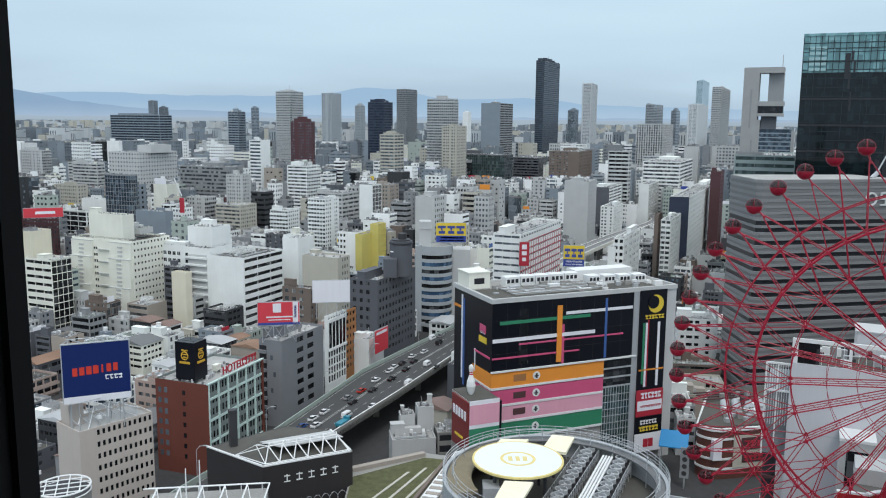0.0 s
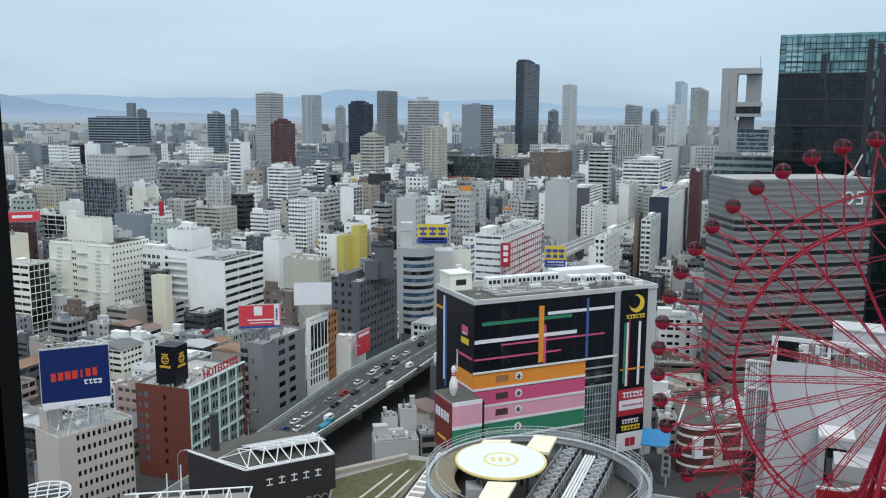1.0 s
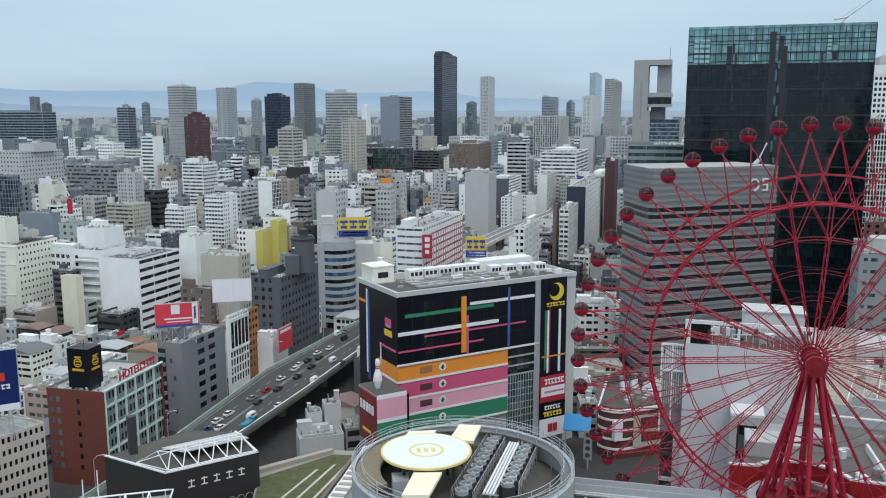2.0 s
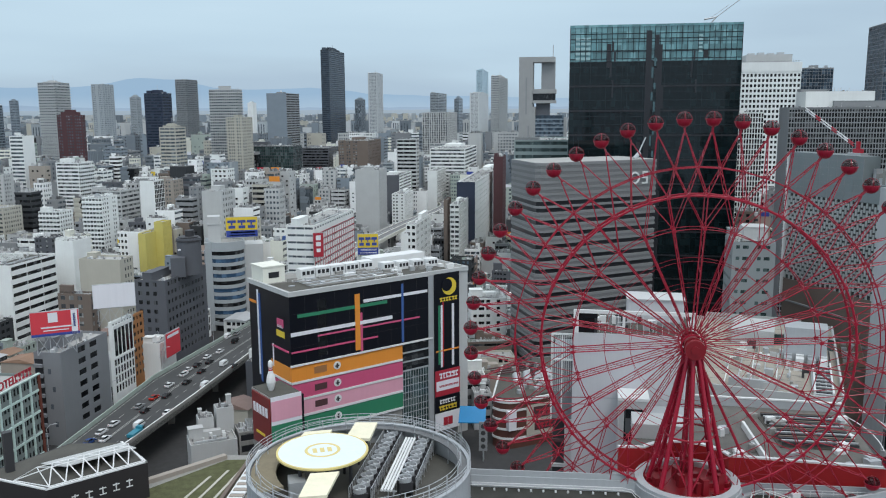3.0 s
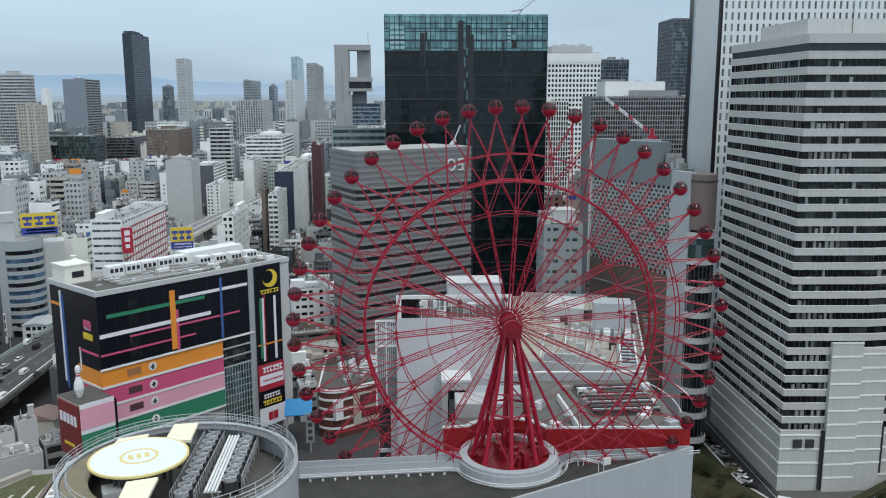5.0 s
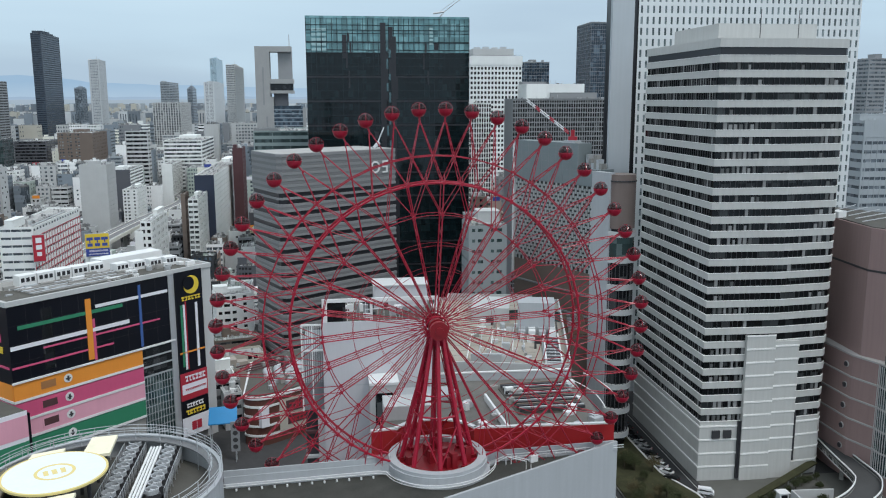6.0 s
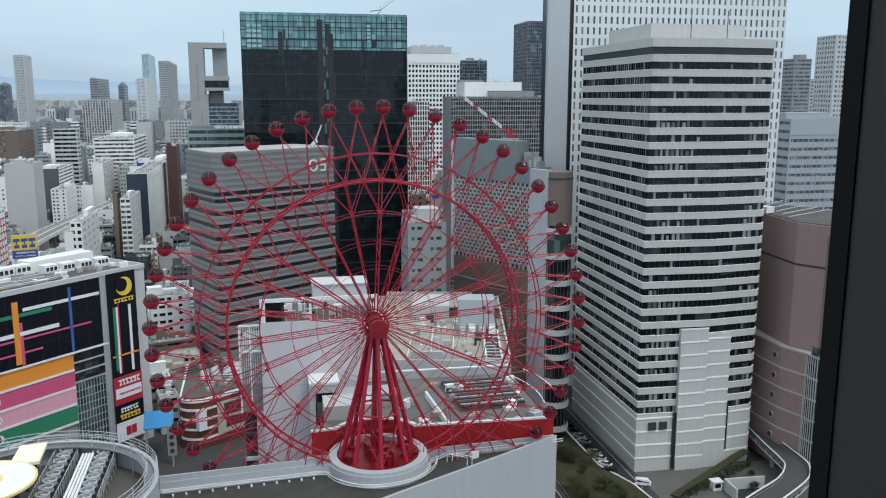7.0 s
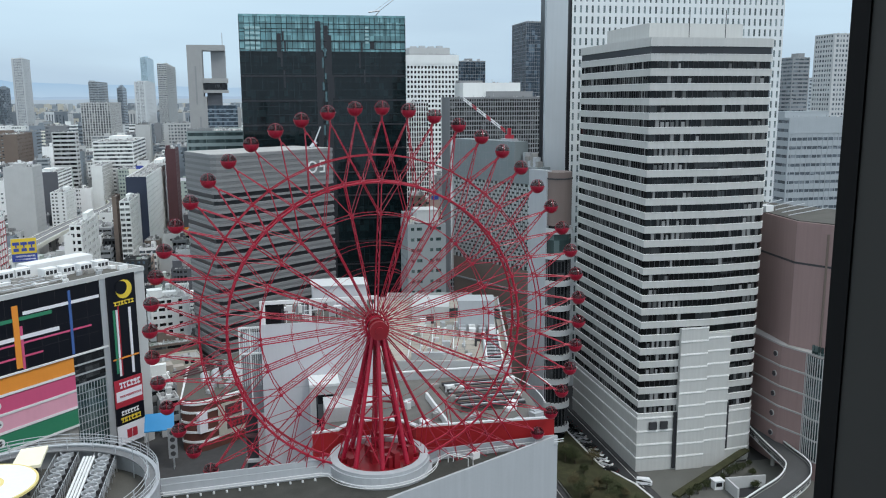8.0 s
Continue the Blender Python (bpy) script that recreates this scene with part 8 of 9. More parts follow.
# ---- tower with a square opening at its head ----
def gate_tower():
    x, y, yaw = 296.5, 846.0, -24.0
    claim(x, y, yaw, 52, 24)
    root = thing("gate_tower", "pale stone tower with a square opening at its head", "skyscraper", pose(x, y, 0, 0, 0, yaw))
    GS = paint("grey_gate_stone", (0.34, 0.345, 0.345), rough=0.7)
    part("stone_shaft", Shape().box(0, 14.6, 0, 20, 0, 163), GS, root)
    part("top_beam", Shape().box(14.6, 37, 0, 20, 157.5, 163), GS, root)
    part("stone_shaft", Shape().box(23, 37, 6, 20, 122, 157.5), GREY, root)
    part("middle_deck", Shape().box(14.6, 38.5, -1, 20, 125.5, 130).box(14.6, 38.5, -1, 20, 115.5, 118.5), GS, root)
    part("window_slot", Shape().box(15, 38, 0, 19, 118.5, 125.5), GLASSDARK, root)
    part("shaft_slot", Shape().box(7, 8.6, -0.15, 0, 104, 142).box(9.5, 11.2, -0.15, 0, 20, 92), GREY, root)
    part("neck", Shape().box(18, 32, 3, 18, 103, 115.5), SLATE, root)
    part("glass_block", Shape().box(17.5, 47, 1, 20, 0, 103), GLASSBLUE, root)
    for k in range(24):
        slab("glass_band", root, BLUEGREY, 17.3, 47.2, 0.8, 1.0, 4 + 4.1 * k, 5.2 + 4.1 * k)
    part("edge_shaft", Shape().box(14.6, 17.5, 0.5, 20, 0, 112).box(47, 50, 2, 20, 0, 101), GS, root)
    part("mast", Shape().bar((35, 4, 163), (35, 4, 175), 0.4, 6), METAL, root)


gate_tower()


# ---- department store with a staggered window pattern ----
def dotted_store():
    x, y, yaw, w, d, h = 201.7, 220.9, 3.1, 6.5, 46.2, 93.3
    claim(x, y, yaw, w, d)
    root = thing("department_store", "store block with a staggered pattern of dark windows", "building", pose(x, y, 0, 0, 0, yaw))
    BACK = paint("dark_store_wall", (0.035, 0.04, 0.04), rough=0.4)
    SLAT = paint("pale_store_panel", (0.42, 0.45, 0.45), rough=0.6)
    part("core", Shape().box(0.2, w, 0.0, d, 0, 78.2), BACK, root)
    part("upper_panel", Shape().box(-0.3, w, 0.24 * d, d + 0.3, 78.3, h).box(-0.3, w, -0.3, 0.24 * d, 78.3, 84.5), paint("blue_grey_store_panel", (0.20, 0.235, 0.245), rough=0.28, grain=0.10, spec=0.6), root, "plain blue-grey upper wall")
    for k in range(9):
        part("panel_joint", Shape().box(-0.36, -0.3, 0.24 * d + 3.9 * k, 0.24 * d + 3.9 * k + 0.12, 78.3, h), GREY, root)
    for k in range(5):
        part("panel_joint", Shape().box(-0.35, -0.3, 0.24 * d, d + 0.3, 80.9 + 2.6 * k, 81.0 + 2.6 * k), GREY, root)
    part("white_edge", Shape().box(-0.8, 0.4, d + 0.3, d + 1.0, 40, h), STEELWHITE, root)
    cols, rest = 40, Shape()
    for r in range(11):
        for c in range(cols):
            v = c * d / cols + 0.2
            z0 = 78.0 - (r + 1) * 3.0 + (c % 2) * 1.5
            if v + 0.72 < d and z0 > 46.0:
                if c < 26:
                    slab("wall_panel", root, SLAT, -0.14, 0.2, v, v + 0.72, z0, min(z0 + 2.25, 78.2))
                else:
                    rest.box(-0.14, 0.2, v, v + 0.72, z0, min(z0 + 2.25, 78.2))
    part("wall_cladding", rest, SLAT, root, kind="stuff")
    part("lower_wall", Shape().box(-0.1, 0.2, 0, d, 0, 46.5), BROWN, root, "brown lower storeys")
    for k in range(4):
        part("ledge", Shape().box(-0.5, -0.1, 0, d, 14 + 8 * k, 14.6 + 8 * k), GREY, root)
    for k in range(6):
        slab("roof_plant", root, METAL if k % 2 else CONC, 1.0 + 0.4 * k, 3.6 + 0.4 * k, 0.5 + k * 1.7, 1.8 + k * 1.7, 84.5, 86.5 + (k % 3) * 1.4)
    cr = thing("tower_crane", "red and white lattice crane standing on a store roof", "crane", pose(x, y, h, 0, 0, yaw) @ Matrix.Translation((3.4, 18, 0)))
    for k in range(9):
        t = k / 9
        p, q = Vector((0, 2, 3)).lerp(Vector((-2, 24, 15)), t), Vector((0, 2, 3)).lerp(Vector((-2, 24, 15)), t + 1 / 9)
        part("jib", Shape().bar(p, q, 0.2, 5).bar(p + Vector((0, 0, 0.9)), q + Vector((0, 0, 0.9)), 0.2, 5).bar(p, q + Vector((0, 0, 0.9)), 0.13, 5), STEELWHITE if k % 3 else PRED, cr)
    part("cab", Shape().box(-0.7, 0.7, -1.8, 1.6, 0.8, 2.2).box(-0.5, 0.5, -0.5, 0.5, 2.2, 4.6), PRED, cr)
    part("base", Shape().box(-1.5, 1.5, -3, 3, 0, 0.8), METAL, cr)


dotted_store()
building("office_building", "pale grey office block with boxed roof plant", 167.8, 253.2, -24, 14.3, 16.5, 62.5, "PnnP", paint("blue_white_office_tile", (0.27, 0.30, 0.31), island=0.03), GLASSGREEN, fl=4.0, bay=2.6, win=(0.30, 0.62), gear=0.3)
part("housing", Shape().box(4, 12, 3, 12, 59.4, 64).box(3.8, 12.2, 2.8, 12.2, 64, 64.3), PALE, thing("roof_housing", "pale boxed plant housing on an office roof", "rooftop plant", pose(167.8, 253.2, 4.0, 0, 0, -24)))
mr = thing("market_hall", "broad hall with a pale flat roof and plant", "building", pose(116.5, 182.0, 0, 0, 0, -36.7))
claim(116.5, 182, -36.7, 31, 72)
claim(106.9, 189.2, -36.7, 12, 72)
PALEROOF = paint("pale_beige_roof", (0.36, 0.33, 0.285), rough=0.85, grain=0.34, streak=0, scale=0.35)
part("wall", Shape().box(-12, 31, 0, 72, 0, 38.5), PALE, mr)
part("roof", Shape().box(-11.6, 30.6, 0.4, 71.6, 38.5, 38.8), PALEROOF, mr)
part("parapet", Shape().box(-12, 31, 0, 0.5, 38.5, 39.6).box(-12, 31, 71.5, 72, 38.5, 40.0).box(-12, -11.5, 0.5, 71.5, 38.5, 40.0).box(30.5, 31, 0.5, 71.5, 38.5, 40.3), PALE, mr)
part("penthouse", Shape().box(16.7, 27.8, 31, 39, 38.8, 48.6), PANEL, mr, "pale roof penthouse")
part("penthouse", Shape().box(2, 14, 44, 60, 38.8, 43.5), PALE, mr)
part("walkway_strip", Shape().box(24.2, 24.6, 1, 28, 38.8, 40.4).box(28.4, 28.8, 1, 28, 38.8, 40.4), STEELWHITE, mr)
for k in range(18):
    slab("walkway_slat", mr, DARKSTEEL if k % 2 else METAL, 24.6, 28.4, 1.4 + 1.48 * k, 2.3 + 1.48 * k, 39.2, 39.7)
rm = random.Random(77)
for k in range(46):
    a, b = rm.uniform(1.5, 22), rm.uniform(2, 42)
    slab("roof_unit", mr, rm.choice((STEELWHITE, METAL, CONC, PALE, DARKSTEEL)), a, a + rm.uniform(0.5, 2.8), b, b + rm.uniform(0.4, 1.6), 38.8, 38.8 + rm.uniform(0.3, 2.4))
for k in range(6):
    part("roof_pipe", Shape().rod([(3 + 3.1 * k, 3 + 2 * k, 38.8), (3 + 3.1 * k, 3 + 2 * k, 39.8), (3 + 3.1 * k, 26 + 2.2 * k, 39.8), (6 + 3.1 * k, 28 + 2 * k, 39.8), (6 + 3.1 * k, 28 + 2 * k, 38.8)], 0.16, 6), METAL if k % 2 else STEELWHITE, mr)
for k in range(12):
    slab("condenser", mr, STEELWHITE if k % 2 else METAL, 17 + (k % 4) * 3.0, 19 + (k % 4) * 3.0, 26 + (k // 4) * 4, 28.4 + (k // 4) * 4, 38.8, 41.2)
for k in range(4):
    part("pipe_run", Shape().bar((24 + k * 1.6, 4, 39.5), (24 + k * 1.6, 44, 39.5), 0.2, 8), DARKSTEEL if k % 2 else METAL, mr)
part("canopy_wall", wall_line(Shape(), [(2, 44), (24, 50), (30, 46)], 38.8, 42, 0.5), GLASSGREEN, mr)
part("louvre", Shape().box(4, 16, 3, 4, 38.8, 41), METAL, mr)


for k in range(14):
    slab("roof_joint", mr, CONC, -11.2, 22.0, 3.0 + 4.9 * k, 3.12 + 4.9 * k, 38.8, 38.86)
for k in range(9):
    part("vent", Shape().tube(-9.5 + 3.3 * k, 52 + (k * 7) % 11, 0.45, 38.8, 39.9 + 0.2 * (k % 3), 12), METAL if k % 2 else STEELWHITE, mr)
tb = thing("terrace_building", "low block with a pale green roof behind the hall", "building", pose(116.5, 182.0, 0, 0, 0, -36.7))
part("wall", Shape().box(-9, 22, 72.6, 85.5, 0, 37.0), PALE, tb)
part("roof", Shape().box(-8.6, 21.6, 73.0, 85.1, 37.0, 37.2), ROOFGREEN, tb)
part("parapet", Shape().box(-9, 22, 85.1, 85.5, 37.0, 38.4).box(-9, 22, 72.6, 73.0, 37.0, 38.0).box(-9, -8.6, 73.0, 85.1, 37.0, 38.2), PALE, tb)
for k in range(7):
    slab("roof_unit", tb, METAL if k % 2 else STEELWHITE, -6 + 3.8 * k, -4.2 + 3.8 * k, 76 + (k * 5) % 6, 77.4 + (k * 5) % 6, 37.2, 38.4 + 0.3 * (k % 3))
bb = thing("brown_roofed_block", "low block with a brown deck and roof units", "building", pose(116.5, 182.0, 0, 0, 0, -36.7))
part("wall", Shape().box(32.5, 40, 52, 80, 0, 33.0), BROWN, bb)
part("deck", Shape().box(32.8, 39.7, 52.3, 79.7, 33.0, 33.2), paint("brown_roof_deck", (0.13, 0.085, 0.06), rough=0.9, grain=0.3, scale=0.5), bb)
for k in range(8):
    slab("roof_unit", bb, METAL if k % 3 else CONC, 33.5 + (k * 2.3) % 4.5, 35.0 + (k * 2.3) % 4.5, 54 + 3.1 * k, 55.5 + 3.1 * k, 33.2, 34.3 + 0.4 * (k % 3))

# ---- round brown stair drum and the brown store by the ramp ----
BROWNP = paint("brown_store_panel", (0.31, 0.215, 0.205), rough=0.55, grain=0.06, streak=0.10)


def stair_drum():
    x, y = 181.2, 188.6
    claim(x - 10, y - 8, 0, 18, 16)
    root = thing("stair_drum", "round brown tower with pale rings and dark fins", "building", pose(x, y, 0))
    R = 4.3
    part("brown_head", Shape().tube(0, 0, R, 70, 86.5, 40), paint("dark_brown_drum_panel", (0.19, 0.15, 0.135), rough=0.5), root, "brown round head")
    part("cornice", Shape().ring(0, 0, R - 1, R + 0.25, 84.3, 84.7, 40), DARKSTEEL, root)
    part("core", Shape().tube(0, 0, R - 0.6, 0, 70, 40), GLASSDARK, root)
    for z in (67.5, 59.5, 51, 43, 35, 27, 19, 11, 3):
        part("pale_ring", Shape().ring(0, 0, R - 0.8, R + 0.6, z, z + 1.6, 40), PALE, root)
    part("green_glass", Shape().ring(0, 0, R - 0.7, R, 61.2, 67.4, 40), GLASSGREEN, root)
    for k in range(22):
        a = 2 * math.pi * k / 22
        part("fin", Shape().bar((R * math.cos(a), R * math.sin(a), 3), (R * math.cos(a), R * math.sin(a), 59), 0.18, 4), DARKSTEEL, root)
    part("side_slab", Shape().box(-R - 0.6, -R + 1.5, 0, 8, 0, 87), PANEL, root, "pale side slab")


stair_drum()


def ramp_store():
    h = 73.7
    claim(214, 104, 0, 46, 60)
    root = thing("department_store", "brown panelled store with a rounded striped base", "building", pose(0, 0, 0))
    up = [(221.5, 132.3), (222.3, 121), (229, 108), (254, 108), (254, 172), (241, 168)]
    part("upper_wall", Shape().prism(up, 37, h), BROWNP, root)
    part("groove", wall_line(Shape(), [(229, 107.9), (222.2, 121), (221.4, 132.3), (240.9, 168.1)], 61.5, 62.1, -0.12), DARKSTEEL, root)
    part("drain_pipe", Shape().bar((222.0, 123.0, 37), (222.0, 123.0, 71), 0.35, 8), BROWN, root)
    C0 = Vector((227.0, 120.5))

    def plan(o):
        pts = [(240 - o, 168), (226 - o, 146.5), (220.6 - o, 134)]
        pts += [(C0.x + (8.6 + o) * math.cos(radians(t)), C0.y + (8.6 + o) * math.sin(radians(t))) for t in range(150, 281, 10)]
        return pts + [(256, 111 - o), (256, 168)]

    BANDP = paint("grey_store_band", (0.42, 0.41, 0.40), rough=0.6)
    part("base_wall", Shape().prism(plan(0), 0, 37), BROWNP, root)
    for z in (36.6, 30.2, 24.0, 17.8, 11.6, 5.4):
        part("pale_band", Shape().prism(plan(0.3), z, z + 0.5), BANDP, root)
    for t in range(146, 250, 5):
        a = radians(t)
        p = (C0.x + 8.68 * math.cos(a), C0.y + 8.68 * math.sin(a))
        q = (C0.x + 8.68 * math.cos(a + 0.075), C0.y + 8.68 * math.sin(a + 0.075))
        part("corner_window", wall_line(Shape(), [p, q], 5.5, 36.4, 0.15), GLASSGREEN, root, "tall curved corner window")
        part("corner_fin", Shape().bar((C0.x + 8.9 * math.cos(a), C0.y + 8.9 * math.sin(a), 5.5), (C0.x + 8.9 * math.cos(a), C0.y + 8.9 * math.sin(a), 36.4), 0.14, 4), PALE, root)
    for k in range(5):
        z = 33.6 - k * 6.2
        hole = part("porthole", Shape().bar((221.1, 136.3, z), (221.7, 136.05, z), 0.75, 16), DARKSTEEL, root, "round dark porthole")
        part("porthole_rim", Shape().bar((221.25, 136.24, z), (221.7, 136.05, z), 0.92, 18), BANDP, hole)
    for t in range(160, 286, 7):
        a = radians(t)
        part("rail_pane", Shape().bar((C0.x + 8.3 * math.cos(a), C0.y + 8.3 * math.sin(a), 37.2), (C0.x + 8.3 * math.cos(a), C0.y + 8.3 * math.sin(a), 39.6), 0.45, 4), GLASSGREEN, root)
    part("roof", Shape().prism([(222.3, 132.4), (223.2, 121.4), (229.5, 109), (253, 109), (253, 171), (241.4, 167)], h, h + 0.3), ROOFDARK, root)
    for k in range(5):
        part("roof_rail", Shape().bar((226 + k * 2, 138 + k * 3.4, h + 0.8 + k * 0.3), (251, 140 + k * 4, h + 0.8 + k * 0.3), 0.14, 5), METAL, root)
    part("roof_unit", Shape().box(236, 240, 158, 162, h + 0.3, h + 3).box(230, 234, 148, 151, h + 0.3, h + 2.2), STEELWHITE, root)


ramp_store()

# ---- street, ramp and park beside the banded tower ----
street = thing("street", "asphalt street with white lines beside the tower", "road", pose(0, 0, 0), kind="structure")
g = (math.cos(radians(66)), math.sin(radians(66)))
nx, ny = math.sin(radians(66)), -math.cos(radians(66))
p0 = (140.0, 92.0)


def st(a, b):
    return (p0[0] + g[0] * a + nx * b, p0[1] + g[1] * a + ny * b)


part("carriageway", Shape().prism([st(-40, -27), st(-40, -13), st(170, -13), st(170, -27)], 0.0, 0.05), ASPHALT, street)
part("carriageway", Shape().prism([st(62, 4.2), st(62, 11.8), st(170, 11.8), st(170, 4.2)], 0.0, 0.05), ASPHALT, street)
for b in (-26.4, -20, -13.6, 11.0):
    for k in range(-8 if b < 0 else 16, 40, 2 if b == -20 else 1):
        part("lane_mark", Shape().prism([st(k * 4, b), st(k * 4, b + 0.2), st(k * 4 + (2.4 if b == -20 else 4), b + 0.2), st(k * 4 + (2.4 if b == -20 else 4), b)], 0.05, 0.062), LANE, street)
for k in range(22):
    part("parking_bar", Shape().prism([st(72 + k * 2.6, 4.6), st(73.2 + k * 2.6, 7.4), st(73.4 + k * 2.6, 7.4), st(72.2 + k * 2.6, 4.6)], 0.05, 0.064), LANE, street)
claim(*st(-40, 60), 66, 215, 90)
PAVE = paint("grey_paving", (0.115, 0.115, 0.105), rough=0.9, grain=0.2, streak=0)
park = thing("park", "dark grassy verge with shrubs and pale kerbs", "verge", pose(0, 0, 0), kind="structure")
GRASS = paint("dull_grass", (0.045, 0.046, 0.022), rough=0.95, grain=0.6, streak=0, scale=1.2, bump=0.5)
EDGE = [st(44, -11), st(50, 4), st(57, 10.5), st(66, 9.5), st(80, 4.5), st(140, 3.4), st(140, -11)]
part("grass", Shape().prism(EDGE, 0.0, 0.35), GRASS, park)
part("kerb", wall_line(Shape(), [st(44, -11.4), st(140, -11.4)], 0, 0.5, 0.4), PAVE, park)
part("kerb", wall_line(Shape(), EDGE[:6], 0, 0.6, 0.45), STEELWHITE, park)
part("paving", Shape().prism([st(20, 13), st(20, 74), st(73.5, 64), st(73.5, 13)], 0.0, 0.1), PAVE, park)

BARK = paint("grey_brown_bark", (0.09, 0.07, 0.055), rough=0.9, grain=0.3)
LEAF = paint("dark_olive_leaves", (0.045, 0.055, 0.022), rough=0.7, grain=0.2, island=0.45, streak=0)
LEAFDRY = paint("bronze_leaves", (0.09, 0.075, 0.035), rough=0.7, grain=0.2, island=0.4, streak=0)


def tree(x, y, h, seed, leaf, label):
    rnd = random.Random(seed)
    root = thing("tree", label, "tree", pose(x, y, 0, 0, 0, rnd.uniform(0, 360)), "park trees")
    trunk = Shape().bar((0, 0, 0), (0.1, 0.05, 0.45 * h), 0.035 * h, 8, 0.022 * h)
    tips = []
    for k in range(7):
        a, e = 2 * math.pi * k / 7 + rnd.uniform(-0.4, 0.4), rnd.uniform(0.5, 1.1)
        L = rnd.uniform(0.25, 0.42) * h
        b0 = Vector((0.1, 0.05, rnd.uniform(0.32, 0.46) * h))
        b1 = b0 + Vector((math.cos(a) * math.cos(e), math.sin(a) * math.cos(e), math.sin(e))) * L
        trunk.bar(b0, b1, 0.015 * h, 5, 0.006 * h)
        tips += [b1, b0.lerp(b1, 0.65)]
    tips.append(Vector((0, 0, 0.85 * h)))
    part("trunk", trunk, BARK, root)
    s = Shape()
    for tip in tips:
        for _ in range(75):
            p = tip + Vector((rnd.gauss(0, 0.10), rnd.gauss(0, 0.10), rnd.gauss(0, 0.075))) * h
            q = Euler((rnd.uniform(-1, 1), rnd.uniform(-1, 1), rnd.uniform(0, 6.3))).to_matrix()
            w = rnd.uniform(0.10, 0.22)
            s.add([tuple(p + q @ Vector(v)) for v in ((-w, 0, 0), (0, -0.6 * w, 0.04), (w, 0, 0), (0, 0.6 * w, 0.04))], [(0, 1, 2, 3)])
    part("crown", s, leaf, root)
    return root


rt = random.Random(21)
for k in range(34):
    a = rt.uniform(46, 132)
    b = rt.uniform(-9.5, 2.4) if a > 62 else rt.uniform(-9, 6)
    px, py = st(a, b)
    tree(px, py, rt.uniform(2.6, 6.0), 100 + k, LEAF if rt.random() < 0.55 else LEAFDRY, "small dark street tree with a loose crown" if k % 2 else "low bushy tree on a grassy verge")
for px, py in ((181, 134.2), (185, 134.3), (189, 134.6), (193, 135.0), (197, 135.2), (201, 135.6), (204.5, 136.0), (208, 136.2), (211.5, 136.2), (207, 132), (203.5, 129.4), (200, 126.5)):
    tree(px, py, rt.uniform(2.4, 3.6), int(px * 3), LEAF, "dark shrub tree beside the tower entrance")

ramp = thing("ramp", "curved concrete parking ramp with white parapets", "ramp", pose(0, 0, 0), kind="structure")
inner = [(231, 157, 6.9), (225, 148.2, 6.8), (215.7, 134.6, 6.8), (209.4, 124.9, 6.8), (205.9, 121.4, 6.8), (198.1, 118.4, 6.8), (187.3, 117.2, 6.7), (176, 116, 6.6)]
outer_r = [(237, 156.5, 6.9), (231.4, 147.6, 6.8), (220.5, 131.0, 6.8), (214.2, 119.8, 6.8), (209.0, 115.4, 6.8), (202.2, 112.6, 6.8), (187.8, 110.4, 6.7), (176, 109, 6.6)]


def smooth(pts, k=8):
    out = []
    P = [Vector(p) for p in pts]
    for i in range(len(P) - 1):
        a, b, c, e = P[max(0, i - 1)], P[i], P[i + 1], P[min(len(P) - 1, i + 2)]
        for j in range(k):
            t = j / k
            out.append(0.5 * (2 * b + (c - a) * t + (2 * a - 5 * b + 4 * c - e) * t * t + (3 * b - a - 3 * c + e) * t ** 3))
    return out + [P[-1]]


ia, oa = smooth(inner), smooth(outer_r)
s = Shape()
m_ = len(ia)
s.v = [(p.x, p.y, p.z + o) for pts in (ia, oa) for p in pts for o in (-1.0, 0.0)]
for i in range(m_ - 1):
    a, b, c, e = 2 * i, 2 * i + 2, 2 * m_ + 2 * i, 2 * m_ + 2 * i + 2
    s.f += [(a + 1, b + 1, e + 1, c + 1), (a, c, e, b), (a, b, b + 1, a + 1), (c, c + 1, e + 1, e)]
part("ramp_deck", s, ROADGREY, ramp)
for pts, sgn in ((ia, 1), (oa, -1)):
    for z0, z1, name, mat in ((-1.4, -0.2, "lower_parapet", STEELWHITE), (0.0, 0.35, "kerb", CONC), (0.9, 1.25, "parapet_rail", STEELWHITE), (0.35, 0.9, "dark_louvre", DARKSTEEL)):
        s = Shape()
        for p, q in zip(pts, pts[1:]):
            d2 = Vector((q.x - p.x, q.y - p.y)).normalized() * 0.3
            ox, oy = -d2.y * sgn, d2.x * sgn
            k0 = len(s.v)
            s.v += [(v.x + f * ox, v.y + f * oy, v.z + z) for v in (p, q) for f in (0, 1) for z in (z0, z1)]
            s.f += [(k0, k0 + 4, k0 + 5, k0 + 1), (k0 + 2, k0 + 3, k0 + 7, k0 + 6), (k0 + 1, k0 + 5, k0 + 7, k0 + 3), (k0, k0 + 2, k0 + 6, k0 + 4)]
        part(name, s, mat, ramp)
for k in range(2, m_ - 2, 7):
    c = ia[k].lerp(oa[k], 0.5)
    part("pillar", Shape().bar((c.x, c.y, 0), (c.x, c.y, c.z - 1.0), 0.6, 10), CONC, ramp)
kiosk = thing("kiosk", "small white kiosk beside the ramp", "kiosk", pose(190.6, 133.0, 0, 0, 0, -24))
part("wall", Shape().box(0, 2.6, 0, 2.2, 0, 2.6), STEELWHITE, kiosk)
